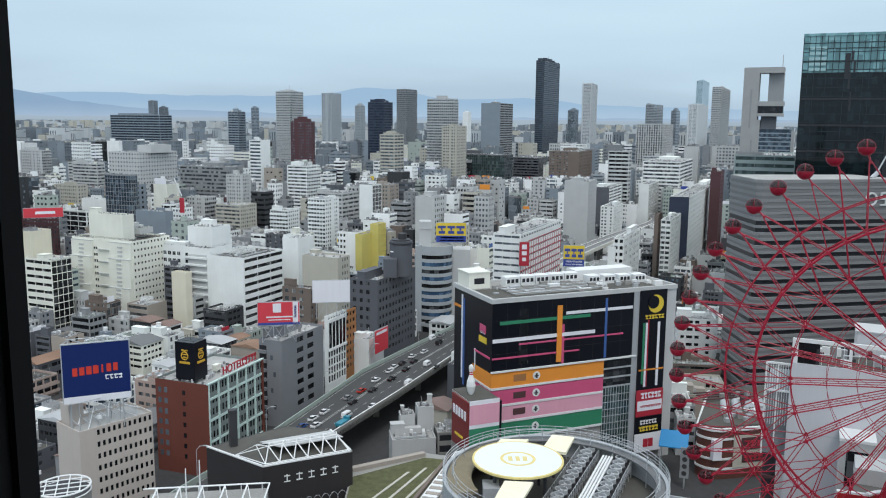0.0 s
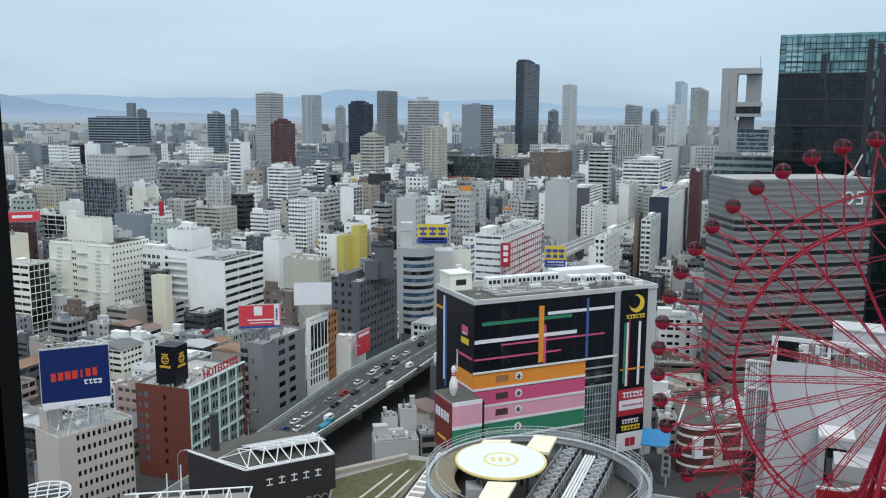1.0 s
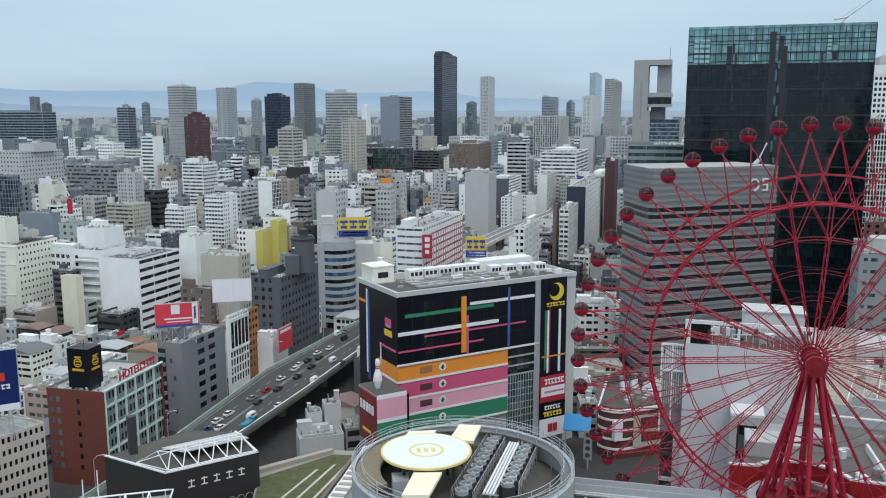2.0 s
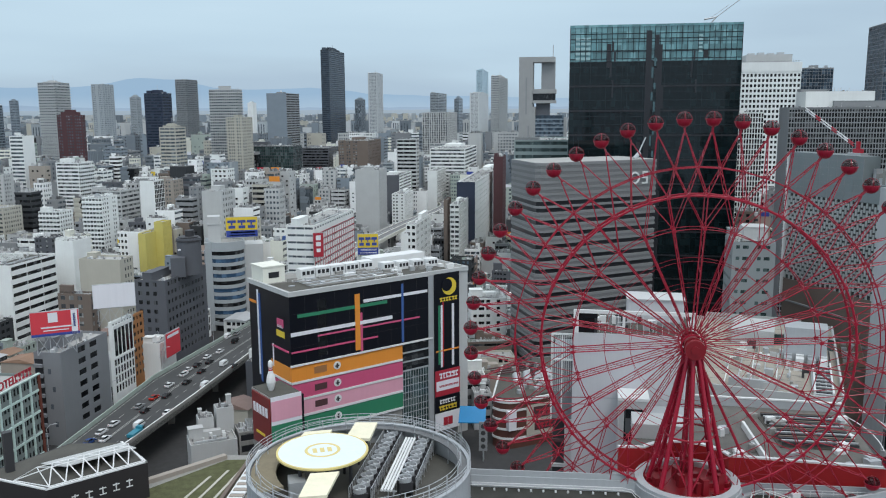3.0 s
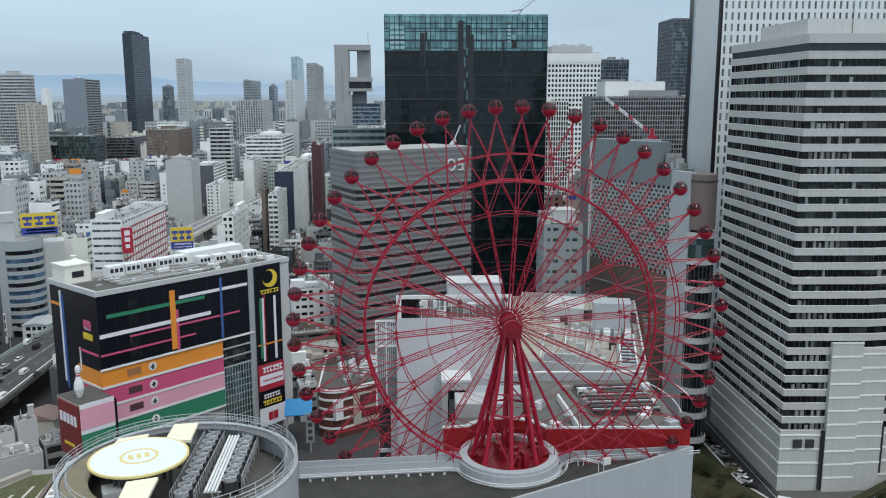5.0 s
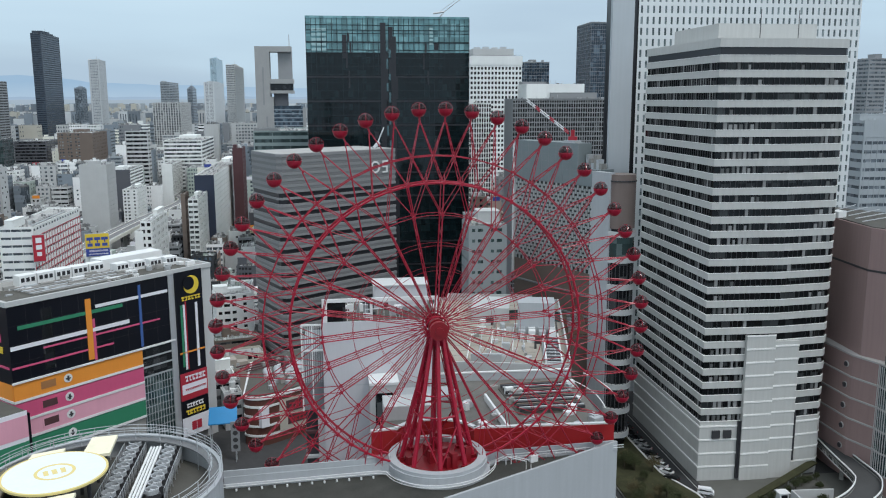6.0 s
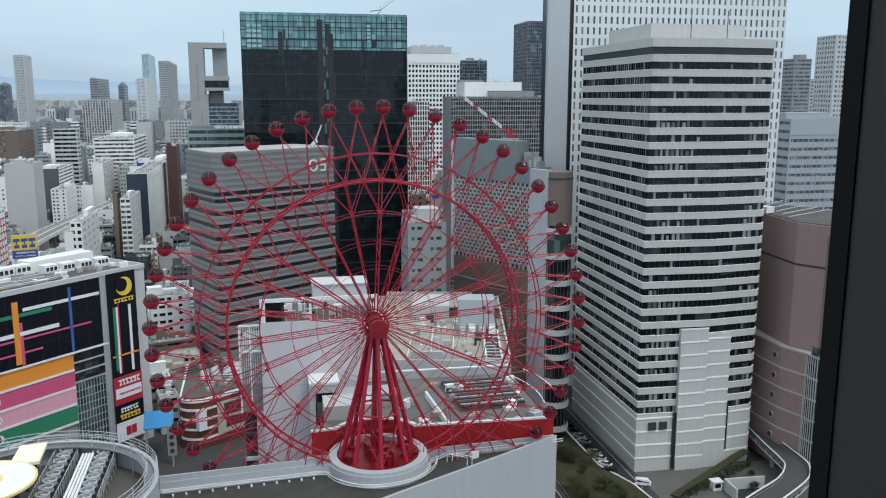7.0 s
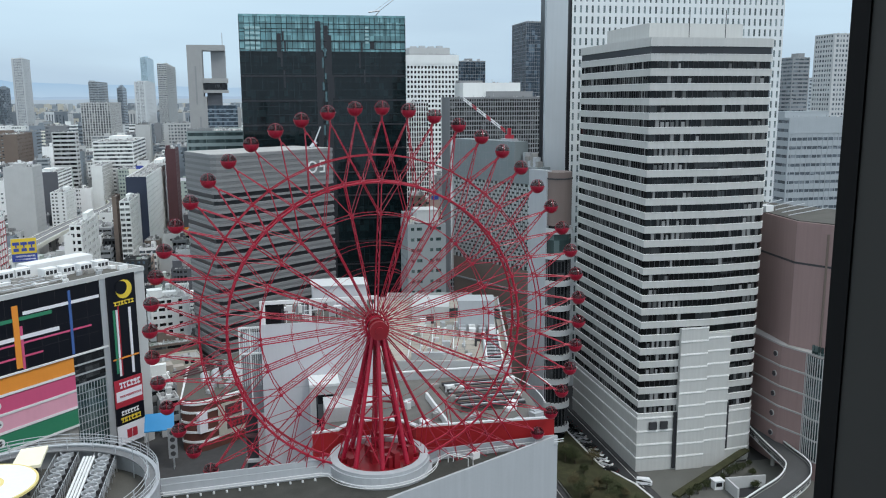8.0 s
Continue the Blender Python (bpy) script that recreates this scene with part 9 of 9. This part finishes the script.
part("roof", Shape().box(-0.3, 2.9, -0.3, 2.5, 2.6, 2.85), STEELWHITE, kiosk)
slab("window", kiosk, GLASSDARK, 0.4, 2.2, -0.05, 0, 1.0, 2.2)
ent = thing("entrance_canopy", "sloping dark planted roof over an entrance", "canopy", pose(178.5, 135.6, 0, 0, 0, 5))
part("slope", Shape().add([(0, 0, 0.4), (37, 0, 3.2), (37, 2.4, 3.2), (0, 2.4, 0.4), (0, 0, 0.9), (37, 0, 3.7), (37, 2.4, 3.7), (0, 2.4, 0.9)], [(3, 2, 1, 0), (4, 5, 6, 7), (0, 1, 5, 4), (1, 2, 6, 5), (2, 3, 7, 6), (3, 0, 4, 7)]), GRASS, ent)
for k in range(6):
    part("post", Shape().bar((2 + 6.8 * k, 0.3, 0), (2 + 6.8 * k, 0.3, 0.58 + 0.51 * k), 0.12, 6).bar((2 + 6.8 * k, 2.1, 0), (2 + 6.8 * k, 2.1, 0.58 + 0.51 * k), 0.12, 6), METAL, ent)
wl2 = thing("garage_entry", "pale low walls round a garage entry", "wall", pose(193.5, 131.5, 0, 0, 0, -27))
part("side_wall", Shape().box(0, 12, 0, 0.5, 0, 3.5).box(0, 0.5, -6.5, 0, 0, 3.5), PALE, wl2)
part("lane_floor", Shape().box(0.5, 12, -5, 0, 0.1, 0.16), ASPHALT, wl2)
for k in range(13):
    drive(rt.choice(("white", "black", "grey", "black")), *st(76 + 4.3 * k, 6.2), 0.06, 66 + 40)
for k in range(6):
    drive(rt.choice(("white", "black", "grey")), *st(-6 + 26 * k, -17 if k % 2 else -23), 0.06, 246 if k % 2 else 66)
drive("white", 177.5, 147.2, 0.12, -50, True)

# ---- far elevated expressway ----
ex = thing("expressway", "pale elevated expressway curving between far blocks", "road", pose(0, 0, 0), kind="structure")
ep = smooth([(59, 501, 20), (78, 538, 20), (103, 589, 20), (135, 648, 20), (174, 713, 20), (195, 755, 20), (200, 784, 20), (192, 821, 20)], 5)
s = Shape()
for p, q in zip(ep, ep[1:]):
    d2 = Vector((q.x - p.x, q.y - p.y)).normalized() * 7
    k0 = len(s.v)
    s.v += [(v.x + f * -d2.y, v.y + f * d2.x, v.z + z) for v in (p, q) for f in (-1, 1) for z in (-1.5, 0.9)]
    s.f += [(k0, k0 + 4, k0 + 5, k0 + 1), (k0 + 2, k0 + 3, k0 + 7, k0 + 6), (k0 + 1, k0 + 5, k0 + 7, k0 + 3), (k0, k0 + 2, k0 + 6, k0 + 4)]
    claim(p.x - 8, p.y - 8, 0, 16, 22)
part("deck", s, IVORY, ex)
side = Shape()
for p, q in zip(ep, ep[1:]):
    d2 = Vector((q.x - p.x, q.y - p.y)).normalized()
    for f, r0 in ((-7, 0.12), (7, 0.12), (-1, 0.1), (1, 0.1)):
        side.bar((p.x - f * d2.y, p.y + f * d2.x, p.z + 1.6), (q.x - f * d2.y, q.y + f * d2.x, q.z + 1.6), r0, 4)
part("rail", side, METAL, ex)
lane = Shape()
for p, q in zip(ep, ep[1:]):
    d2 = Vector((q.x - p.x, q.y - p.y)).normalized()
    for f0, f1 in ((-6.2, -0.6), (0.6, 6.2)):
        lane.add([(v.x - f * d2.y, v.y + f * d2.x, v.z + 0.95) for v, f in ((p, f0), (p, f1), (q, f1), (q, f0))], [(0, 1, 2, 3)])
part("roadway", lane, paint("grey_far_road", (0.20, 0.20, 0.205), rough=0.85), ex)
for p in ep[::4]:
    part("pier", Shape().box(p.x - 1.2, p.x + 1.2, p.y - 1.2, p.y + 1.2, 0, p.z - 1.5), CONC, ex)


# ---- the room with the window ----
FRAME = paint("black_window_frame", (0.02, 0.02, 0.021), rough=0.7, grain=0.1, streak=0, spec=0.1)
FRAMEGREY = paint("dark_grey_frame", (0.085, 0.083, 0.08), rough=0.6, grain=0.1, streak=0, spec=0.2)
# Added unseen room, kept pale so it bounces daylight onto the window frame.
ROOMW = paint("plain_room_wall", (0.55, 0.54, 0.52), rough=0.8)
TOWERW = paint("plain_tower_wall", (0.25, 0.25, 0.25), rough=0.7)
room = pose(0, 0, 109, 0, 0, -17.2)


def fixed(name, s, mat, label, cat):
    return tagged(part(name, s, mat, None, m=room), label, cat, kind="structure")


L0, R0, WY = -0.921, 1.544, 0.90
win = thing("window_1", "tall window with black metal frame", "window", room, kind="structure")
part("frame_left", Shape().box(L0 - 0.30, L0, WY + 0.012, WY + 0.05, -1.6, 1.5).box(L0 - 0.30, L0 - 0.012, WY - 0.10, WY + 0.012, -1.6, 1.5), FRAME, win)
part("frame_right", Shape().box(R0, R0 + 0.40, WY + 0.016, WY + 0.05, -1.6, 1.5), FRAME, win)
part("frame_right", Shape().box(R0 + 0.003, R0 + 0.40, WY - 0.10, WY + 0.016, -1.6, 1.5), FRAMEGREY, win, "dark grey window post")
part("sill", Shape().box(L0, R0, WY - 0.1, WY + 0.06, -1.6, -1.2), FRAME, win)
part("head", Shape().box(L0, R0, WY - 0.1, WY + 0.06, 1.2, 1.5), FRAME, win)
fixed("wall_south", Shape().box(-3.2, L0 - 0.30, WY - 0.05, WY + 0.15, -1.6, 1.5).box(R0 + 0.40, 3.8, WY - 0.05, WY + 0.15, -1.6, 1.5), ROOMW, "plain pale room wall beside the window", "wall")
fixed("wall_north", Shape().box(-3.2, 3.8, -4.2, -4.0, -1.6, 1.5), ROOMW, "plain unseen pale wall bouncing light to the window", "wall")
fixed("wall_west", Shape().box(-3.4, -3.2, -4.2, WY + 0.15, -1.6, 1.5), ROOMW, "plain unseen pale side wall bouncing light", "wall")
fixed("wall_east", Shape().box(3.8, 4.0, -4.2, WY + 0.15, -1.6, 1.5), ROOMW, "plain unseen pale side wall bouncing light", "wall")
fixed("floor", Shape().box(-3.4, 4.0, -4.2, WY + 0.15, -1.8, -1.6), ROOMW, "plain unseen pale floor bouncing light", "floor")
fixed("ceiling", Shape().box(-3.4, 4.0, -4.2, WY + 0.15, 1.5, 1.7), ROOMW, "plain unseen pale ceiling bouncing light", "ceiling")
fixed("tower_shaft", Shape().box(-3.4, 4.0, -4.2, WY + 0.15, -109, -1.8), TOWERW, "plain tower wall below the room", "wall")


# ---- the rest of the city ----
CHARCOAL = paint("charcoal_tile", (0.045, 0.048, 0.053), rough=0.55, island=0.06)
SALMON = paint("pinkish_tan_tile", (0.40, 0.31, 0.27), island=0.04)
SAGE = paint("pale_sage_render", (0.40, 0.46, 0.42), island=0.04)
SAND = paint("pale_yellow_render", (0.62, 0.55, 0.37), island=0.04)
BRIGHT = paint("bright_white_render", (0.87, 0.88, 0.88), island=0.03, streak=0.06)
CITY = [(BRIGHT, 24), (WHITE, 18), (IVORY, 6), (PALE, 14), (CREAM, 4), (TAN, 4), (GREY, 17), (SLATE, 12), (CHARCOAL, 11), (BROWN, 5), (BLUEGREY, 10), (SALMON, 3), (SAGE, 6), (SAND, 3), (MAROON, 2)]
NAMES = {MIDSLATE: "slate grey", CHARCOAL: "charcoal", SALMON: "pinkish tan", SAGE: "pale sage", SAND: "pale yellow", BRIGHT: "bright white", MAROON: "maroon tiled", WHITE: "white", IVORY: "ivory", PALE: "pale grey", CREAM: "beige", TAN: "tan", GREY: "grey", SLATE: "dark slate", BROWN: "brown tiled", BLUEGREY: "blue-grey", FARWALL: "pale", FARGREY: "hazy grey", FARWHITE: "hazy white"}
KINDS = {"P": "with rows of punched windows", "b": "with ribbon windows", "l": "with stacked balconies", "n": "with blank side walls", "v": "with upright fins", "c": "with a glazed front"}
rng = random.Random(11)
HOUSE_ROOFS = [paint("brown_sheet_roof", (0.22, 0.15, 0.13), rough=0.6, grain=0.2), paint("grey_tile_roof", (0.16, 0.165, 0.17), rough=0.7, grain=0.2), paint("pale_sheet_roof", (0.42, 0.43, 0.44), rough=0.5, grain=0.15), paint("rusty_sheet_roof", (0.26, 0.16, 0.11), rough=0.7, grain=0.3)]
GU, GV = (math.cos(radians(66)), math.sin(radians(66))), (-math.sin(radians(66)), math.cos(radians(66)))


def pick():
    k = rng.uniform(0, sum(wt for _, wt in CITY))
    for m, wt in CITY:
        k -= wt
        if k <= 0:
            return m
    return WHITE


def low_enough(h, dist, az):
    """Keeps the upper part of the named buildings behind in sight."""
    fall = 0.105 if dist < 430 else 0.05 if dist < 950 else 0.027 if dist < 2000 else 0.012 if dist < 3300 else 0.0035
    h = min(h, 109 - fall * dist)
    for a0, a1, far_off, top in SKYLINE:
        if a0 - 0.3 < az < a1 + 0.3 and far_off > dist + 4:
            h = min(h, 109 + ((0.62 if far_off > 560 else 0.35) * top - 109) * dist / far_off)
    return max(h, 6.0)


def height_at(dist, az):
    if dist < 425 and az < -3:
        return rng.uniform(5.5, 13) if rng.random() < 0.8 else rng.uniform(12, 19)
    if dist < 400 and az < 3:
        return rng.uniform(7, 19)
    if dist < 770 and 4 < az < 21:
        return rng.uniform(6, 24)
    if 455 < dist < 528 and -9 < az < -2:
        return rng.uniform(10, 20)
    if dist < 430:
        return rng.uniform(11, 24)
    if dist < 480:
        return rng.uniform(15, 33)
    if dist < 560:
        return rng.uniform(18, 48)
    sort = rng.random()
    if dist < 950:
        return rng.uniform(20, 40) if sort < 0.45 else rng.uniform(34, 58) if sort < 0.83 else rng.uniform(50, 72)
    if dist < 2000:
        return rng.uniform(16, 46) if sort < 0.72 else rng.uniform(40, 84)
    if dist < 3300:
        return rng.uniform(14, 48) if sort < 0.8 else rng.uniform(45, 90)
    return rng.uniform(18, 60) if sort < 0.62 else rng.uniform(50, 98)


# Paler stand-ins for dark paints at a distance: haze put into the wall colour.
HAZE_TONE = {CHARCOAL: BLUEGREY, SLATE: MIDSLATE, BROWN: FARGREY, MAROON: GREY, SAND: CREAM, SALMON: FARWALL, GREY: FARGREY, CREAM: FARWALL, TAN: FARGREY}
near, far = 0, {}
lots = []
for r0, r1, lo, hi, street in ((232, 430, 8.5, 16.5, 5.0), (430, 950, 7.0, 14.0, 4.5), (950, 2000, 11, 24, 7.0), (2000, 4450, 9, 24, 8.0)):
    u = -r1 * 0.45
    while u < r1:
        du = rng.uniform(lo, hi)
        v = -r1 * 0.98
        while v < r1 * 0.98:
            dv = rng.uniform(lo, hi)
            x, y = u * GU[0] + v * GV[0], u * GU[1] + v * GV[1]
            dist, az = math.hypot(x, y), math.degrees(math.atan2(x, y))
            if r0 <= dist < r1 and -32 < az < 66 and y > 60:
                lots.append((x, y, du, dv, dist, az))
            v += dv + (0.8 if rng.random() < 0.78 else street)
        u += du + (0.8 if rng.random() < 0.45 else street)
lots.sort(key=lambda t: t[4])

for x, y, w, d, dist, az in lots:
    cx, cy = x + GU[0] * w / 2 + GV[0] * d / 2, y + GU[1] * w / 2 + GV[1] * d / 2
    if not free(cx, cy, 0.5 * max(w, d)) or az > 47 and dist < 430 or az > 20 and dist < 530 or az > 11 and dist < 275:
        continue
    if rng.random() < (0.05 if dist < 950 else 0.10 if dist < 2000 else 0.12):
        continue
    h = low_enough(height_at(dist, az), dist, az)
    m = pick()
    if near < 290 and dist < 520 and az < 24:
        near += 1
        style = rng.choice("PPPPbbllnvc")
        flank = rng.choice("nnPPb")
        low = h < 12.5 and min(w, d) < 13 and rng.random() < 0.5
        label = "%s low-rise block %s" % (NAMES[m], KINDS[style])
        root = building("city_block", label, x, y, 66, w, d, h, style + rng.choice("nP") + "n" + flank, m, rng.choice((GLASS, GLASS, GLASSDARK, GLASSDARK, GLASSBLUE)), fl=rng.uniform(2.9, 3.6), bay=rng.uniform(1.8, 3.4),
                 win=(rng.uniform(0.35, 0.6), rng.uniform(0.4, 0.75)), roof=rng.choice((ROOF, ROOF, ROOFGREEN, CONC, ROOFDARK)), gear=0 if low else 1.3, group="city blocks", seed=rng.randint(0, 99999))
        if not low and rng.random() < 0.16:
            slab("sign_panel", root, rng.choice((PRED, PWHITE, PBLUE, PGREEN, PWHITE, PORANGE)), w * 0.15, w * rng.uniform(0.5, 0.85), 0.4, 0.7, h + 0.06, h + rng.uniform(2.2, 4.0))
        if low:
            e0, e1, rise = -0.4, 0.3, rng.uniform(1.5, 3.0)
            g = Shape().add([(e0, e0, h + 0.92), (w - e0, e0, h + 0.92), (w - e0, d - e0, h + 0.92), (e0, d - e0, h + 0.92), (e0 + e1, d / 2, h + rise), (w - e0 - e1, d / 2, h + rise)], [(3, 2, 1, 0), (0, 1, 5, 4), (2, 3, 4, 5), (1, 2, 5), (3, 0, 4)])
            part("pitched_roof", g, rng.choice(HOUSE_ROOFS), root)
    else:
        # Distant lots get paler, bluer walls, which paints haze into them.
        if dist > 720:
            m = HAZE_TONE.get(m, m)
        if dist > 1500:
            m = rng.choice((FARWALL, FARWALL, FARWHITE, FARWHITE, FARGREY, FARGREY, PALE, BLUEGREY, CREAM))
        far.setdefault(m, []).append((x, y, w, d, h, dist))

glass_far, roof_far, dark_far, bits_far = Shape(), Shape(), Shape(), Shape()
signs_far = [Shape() for _ in range(5)]
for m, rows in far.items():
    s = Shape()
    for x, y, w, d, h, dist in rows:
        def at(a, b):
            return (x + GU[0] * a + GV[0] * b, y + GU[1] * a + GV[1] * b)

        def block(sh, a0, a1, b0, b1, z0, z1):
            sh.prism([at(a0, b0), at(a1, b0), at(a1, b1), at(a0, b1)], z0, z1)

        if dist < 1700:
            n = max(2, int(h / (3.5 if dist < 1100 else 5.0)))
            fl, style = h / n, rng.random()
            # Beyond 720 m nearly all glazing is the paler glass, haze put into colour.
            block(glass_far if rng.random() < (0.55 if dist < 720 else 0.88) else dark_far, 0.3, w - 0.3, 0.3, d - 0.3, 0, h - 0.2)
            if style < 0.74:
                # floor bands, mostly crossed by piers; some with one blank flank
                lo, hi = rng.choice(((0.84, 0.38), (0.78, 0.30), (0.90, 0.52)))
                for k in range(n):
                    block(s, 0, w, 0, d, k * fl + fl * lo, (k + 1) * fl + fl * hi if k < n - 1 else h + 0.9)
                block(s, 0, w, 0, d, 0, fl * hi)
                if rng.random() < 0.4:
                    block(s, -0.05, 0.4, -0.05, d * rng.uniform(0.5, 1), 0, h)
                if style < 0.56:
                    pitch, thick = rng.choice(((2.4, 0.9), (3.4, 1.5), (4.6, 2.6), (6.0, 0.5)))
                    for k in range(int(d / pitch) + 1):
                        b = min(k * pitch, d - thick)
                        block(s, -0.03, 0.5, b, b + thick, 0, h)
                    for k in range(int(w / pitch) + 1):
                        a = min(k * pitch, w - thick)
                        block(s, a, a + thick, -0.03, 0.5, 0, h)
            elif style < 0.84:
                # upright fins between glazed strips
                for k in range(int(w / 2.0) + 1):
                    a = min(k * 2.0, w - 0.7)
                    block(s, a, a + 0.7, 0, d, 0, h + 0.9)
                for k in range(int(d / 2.0) + 1):
                    b = min(k * 2.0, d - 0.7)
                    block(s, -0.02, w + 0.02, b, b + 0.7, 0, h + 0.88)
            elif style < 0.94:
                # plain walls with a few small windows
                block(s, 0, w, 0, d, 0, h + 0.9)
                for k in range(1, n):
                    for c in range(rng.randint(1, 3)):
                        a, b = rng.choice((0.12, 0.32, 0.55, 0.74)) * w, rng.choice((0.12, 0.4, 0.7)) * d
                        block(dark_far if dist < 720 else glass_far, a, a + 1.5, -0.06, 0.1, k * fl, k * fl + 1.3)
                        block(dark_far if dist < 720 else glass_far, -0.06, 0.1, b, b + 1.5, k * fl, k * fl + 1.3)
            else:
                # terraces stepping back
                for k in range(n):
                    in_ = 0.0 if k < 0.5 * n else (k / n - 0.5) * 1.1 * d
                    block(s, 0, w, in_, d, k * fl + fl * 0.72, (k + 1) * fl + fl * 0.30)
                    block(s, 0.25, w - 0.25, in_ + 0.9, d - 0.3, k * fl, k * fl + fl * 0.72)
        else:
            block(s, 0, w, 0, d, 0, h)
            if dist < 3200:
                if rng.random() < 0.6:
                    for k in range(3):
                        b = (0.12 + 0.3 * k) * d
                        block(glass_far, -0.2, w + 0.2, b, b + 0.12 * d, 0.2 * h, 0.92 * h)
        if dist < 2500:
            block(roof_far, 0.4, w - 0.4, 0.4, d - 0.4, h + 0.0, h + 0.95)
        if dist < 2600:
            if rng.random() < 0.6:
                a, b = rng.uniform(0.0, 0.6) * w, rng.uniform(0.0, 0.6) * d
                block(s, a, a + rng.uniform(0.2, 0.4) * w, b, b + rng.uniform(0.2, 0.4) * d, h, h + rng.uniform(2.2, 4.5))
            if dist < 1000:
                for _ in range(rng.randint(4, 10)):
                    a, b = rng.uniform(0.05, 0.85) * w, rng.uniform(0.05, 0.85) * d
                    block(bits_far, a, a + rng.uniform(0.5, 2.2), b, b + rng.uniform(0.5, 2.0), h + 0.9, h + rng.uniform(1.4, 3.4))
                if rng.random() < 0.09:
                    q = rng.choice((0, 0, 1, 2, 3, 4))
                    block(signs_far[q], -0.1, 0.25, 0.1 * d, rng.uniform(0.5, 0.9) * d, h + 0.9, h + rng.uniform(2.6, 5.2))
            for _ in range(rng.randint(1, 4)):
                a, b = rng.uniform(0.05, 0.85) * w, rng.uniform(0.05, 0.85) * d
                block(roof_far, a, a + 1.8, b, b + 1.6, h + 0.9, h + rng.uniform(1.8, 3))
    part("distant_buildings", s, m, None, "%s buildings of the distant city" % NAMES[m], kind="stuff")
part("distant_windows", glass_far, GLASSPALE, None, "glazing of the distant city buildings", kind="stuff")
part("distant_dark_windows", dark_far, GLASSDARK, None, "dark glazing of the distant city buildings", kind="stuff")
part("distant_roof_clutter", bits_far, CLUTTER, None, "mixed plant and tanks on distant roofs", kind="stuff")
for q, (tone, m) in enumerate((("white", PWHITE), ("red", PRED), ("blue", SIGNBLUE), ("yellow", PYEL), ("orange", PORANGE))):
    part("distant_roof_signs", signs_far[q], m, None, "%s sign boards on distant roofs" % tone, kind="stuff")
part("distant_roofs", roof_far, paint("mixed_far_roofs", (0.23, 0.235, 0.235), rough=0.9, island=0.5, streak=0), None, "flat roofs of the distant city buildings", kind="stuff")
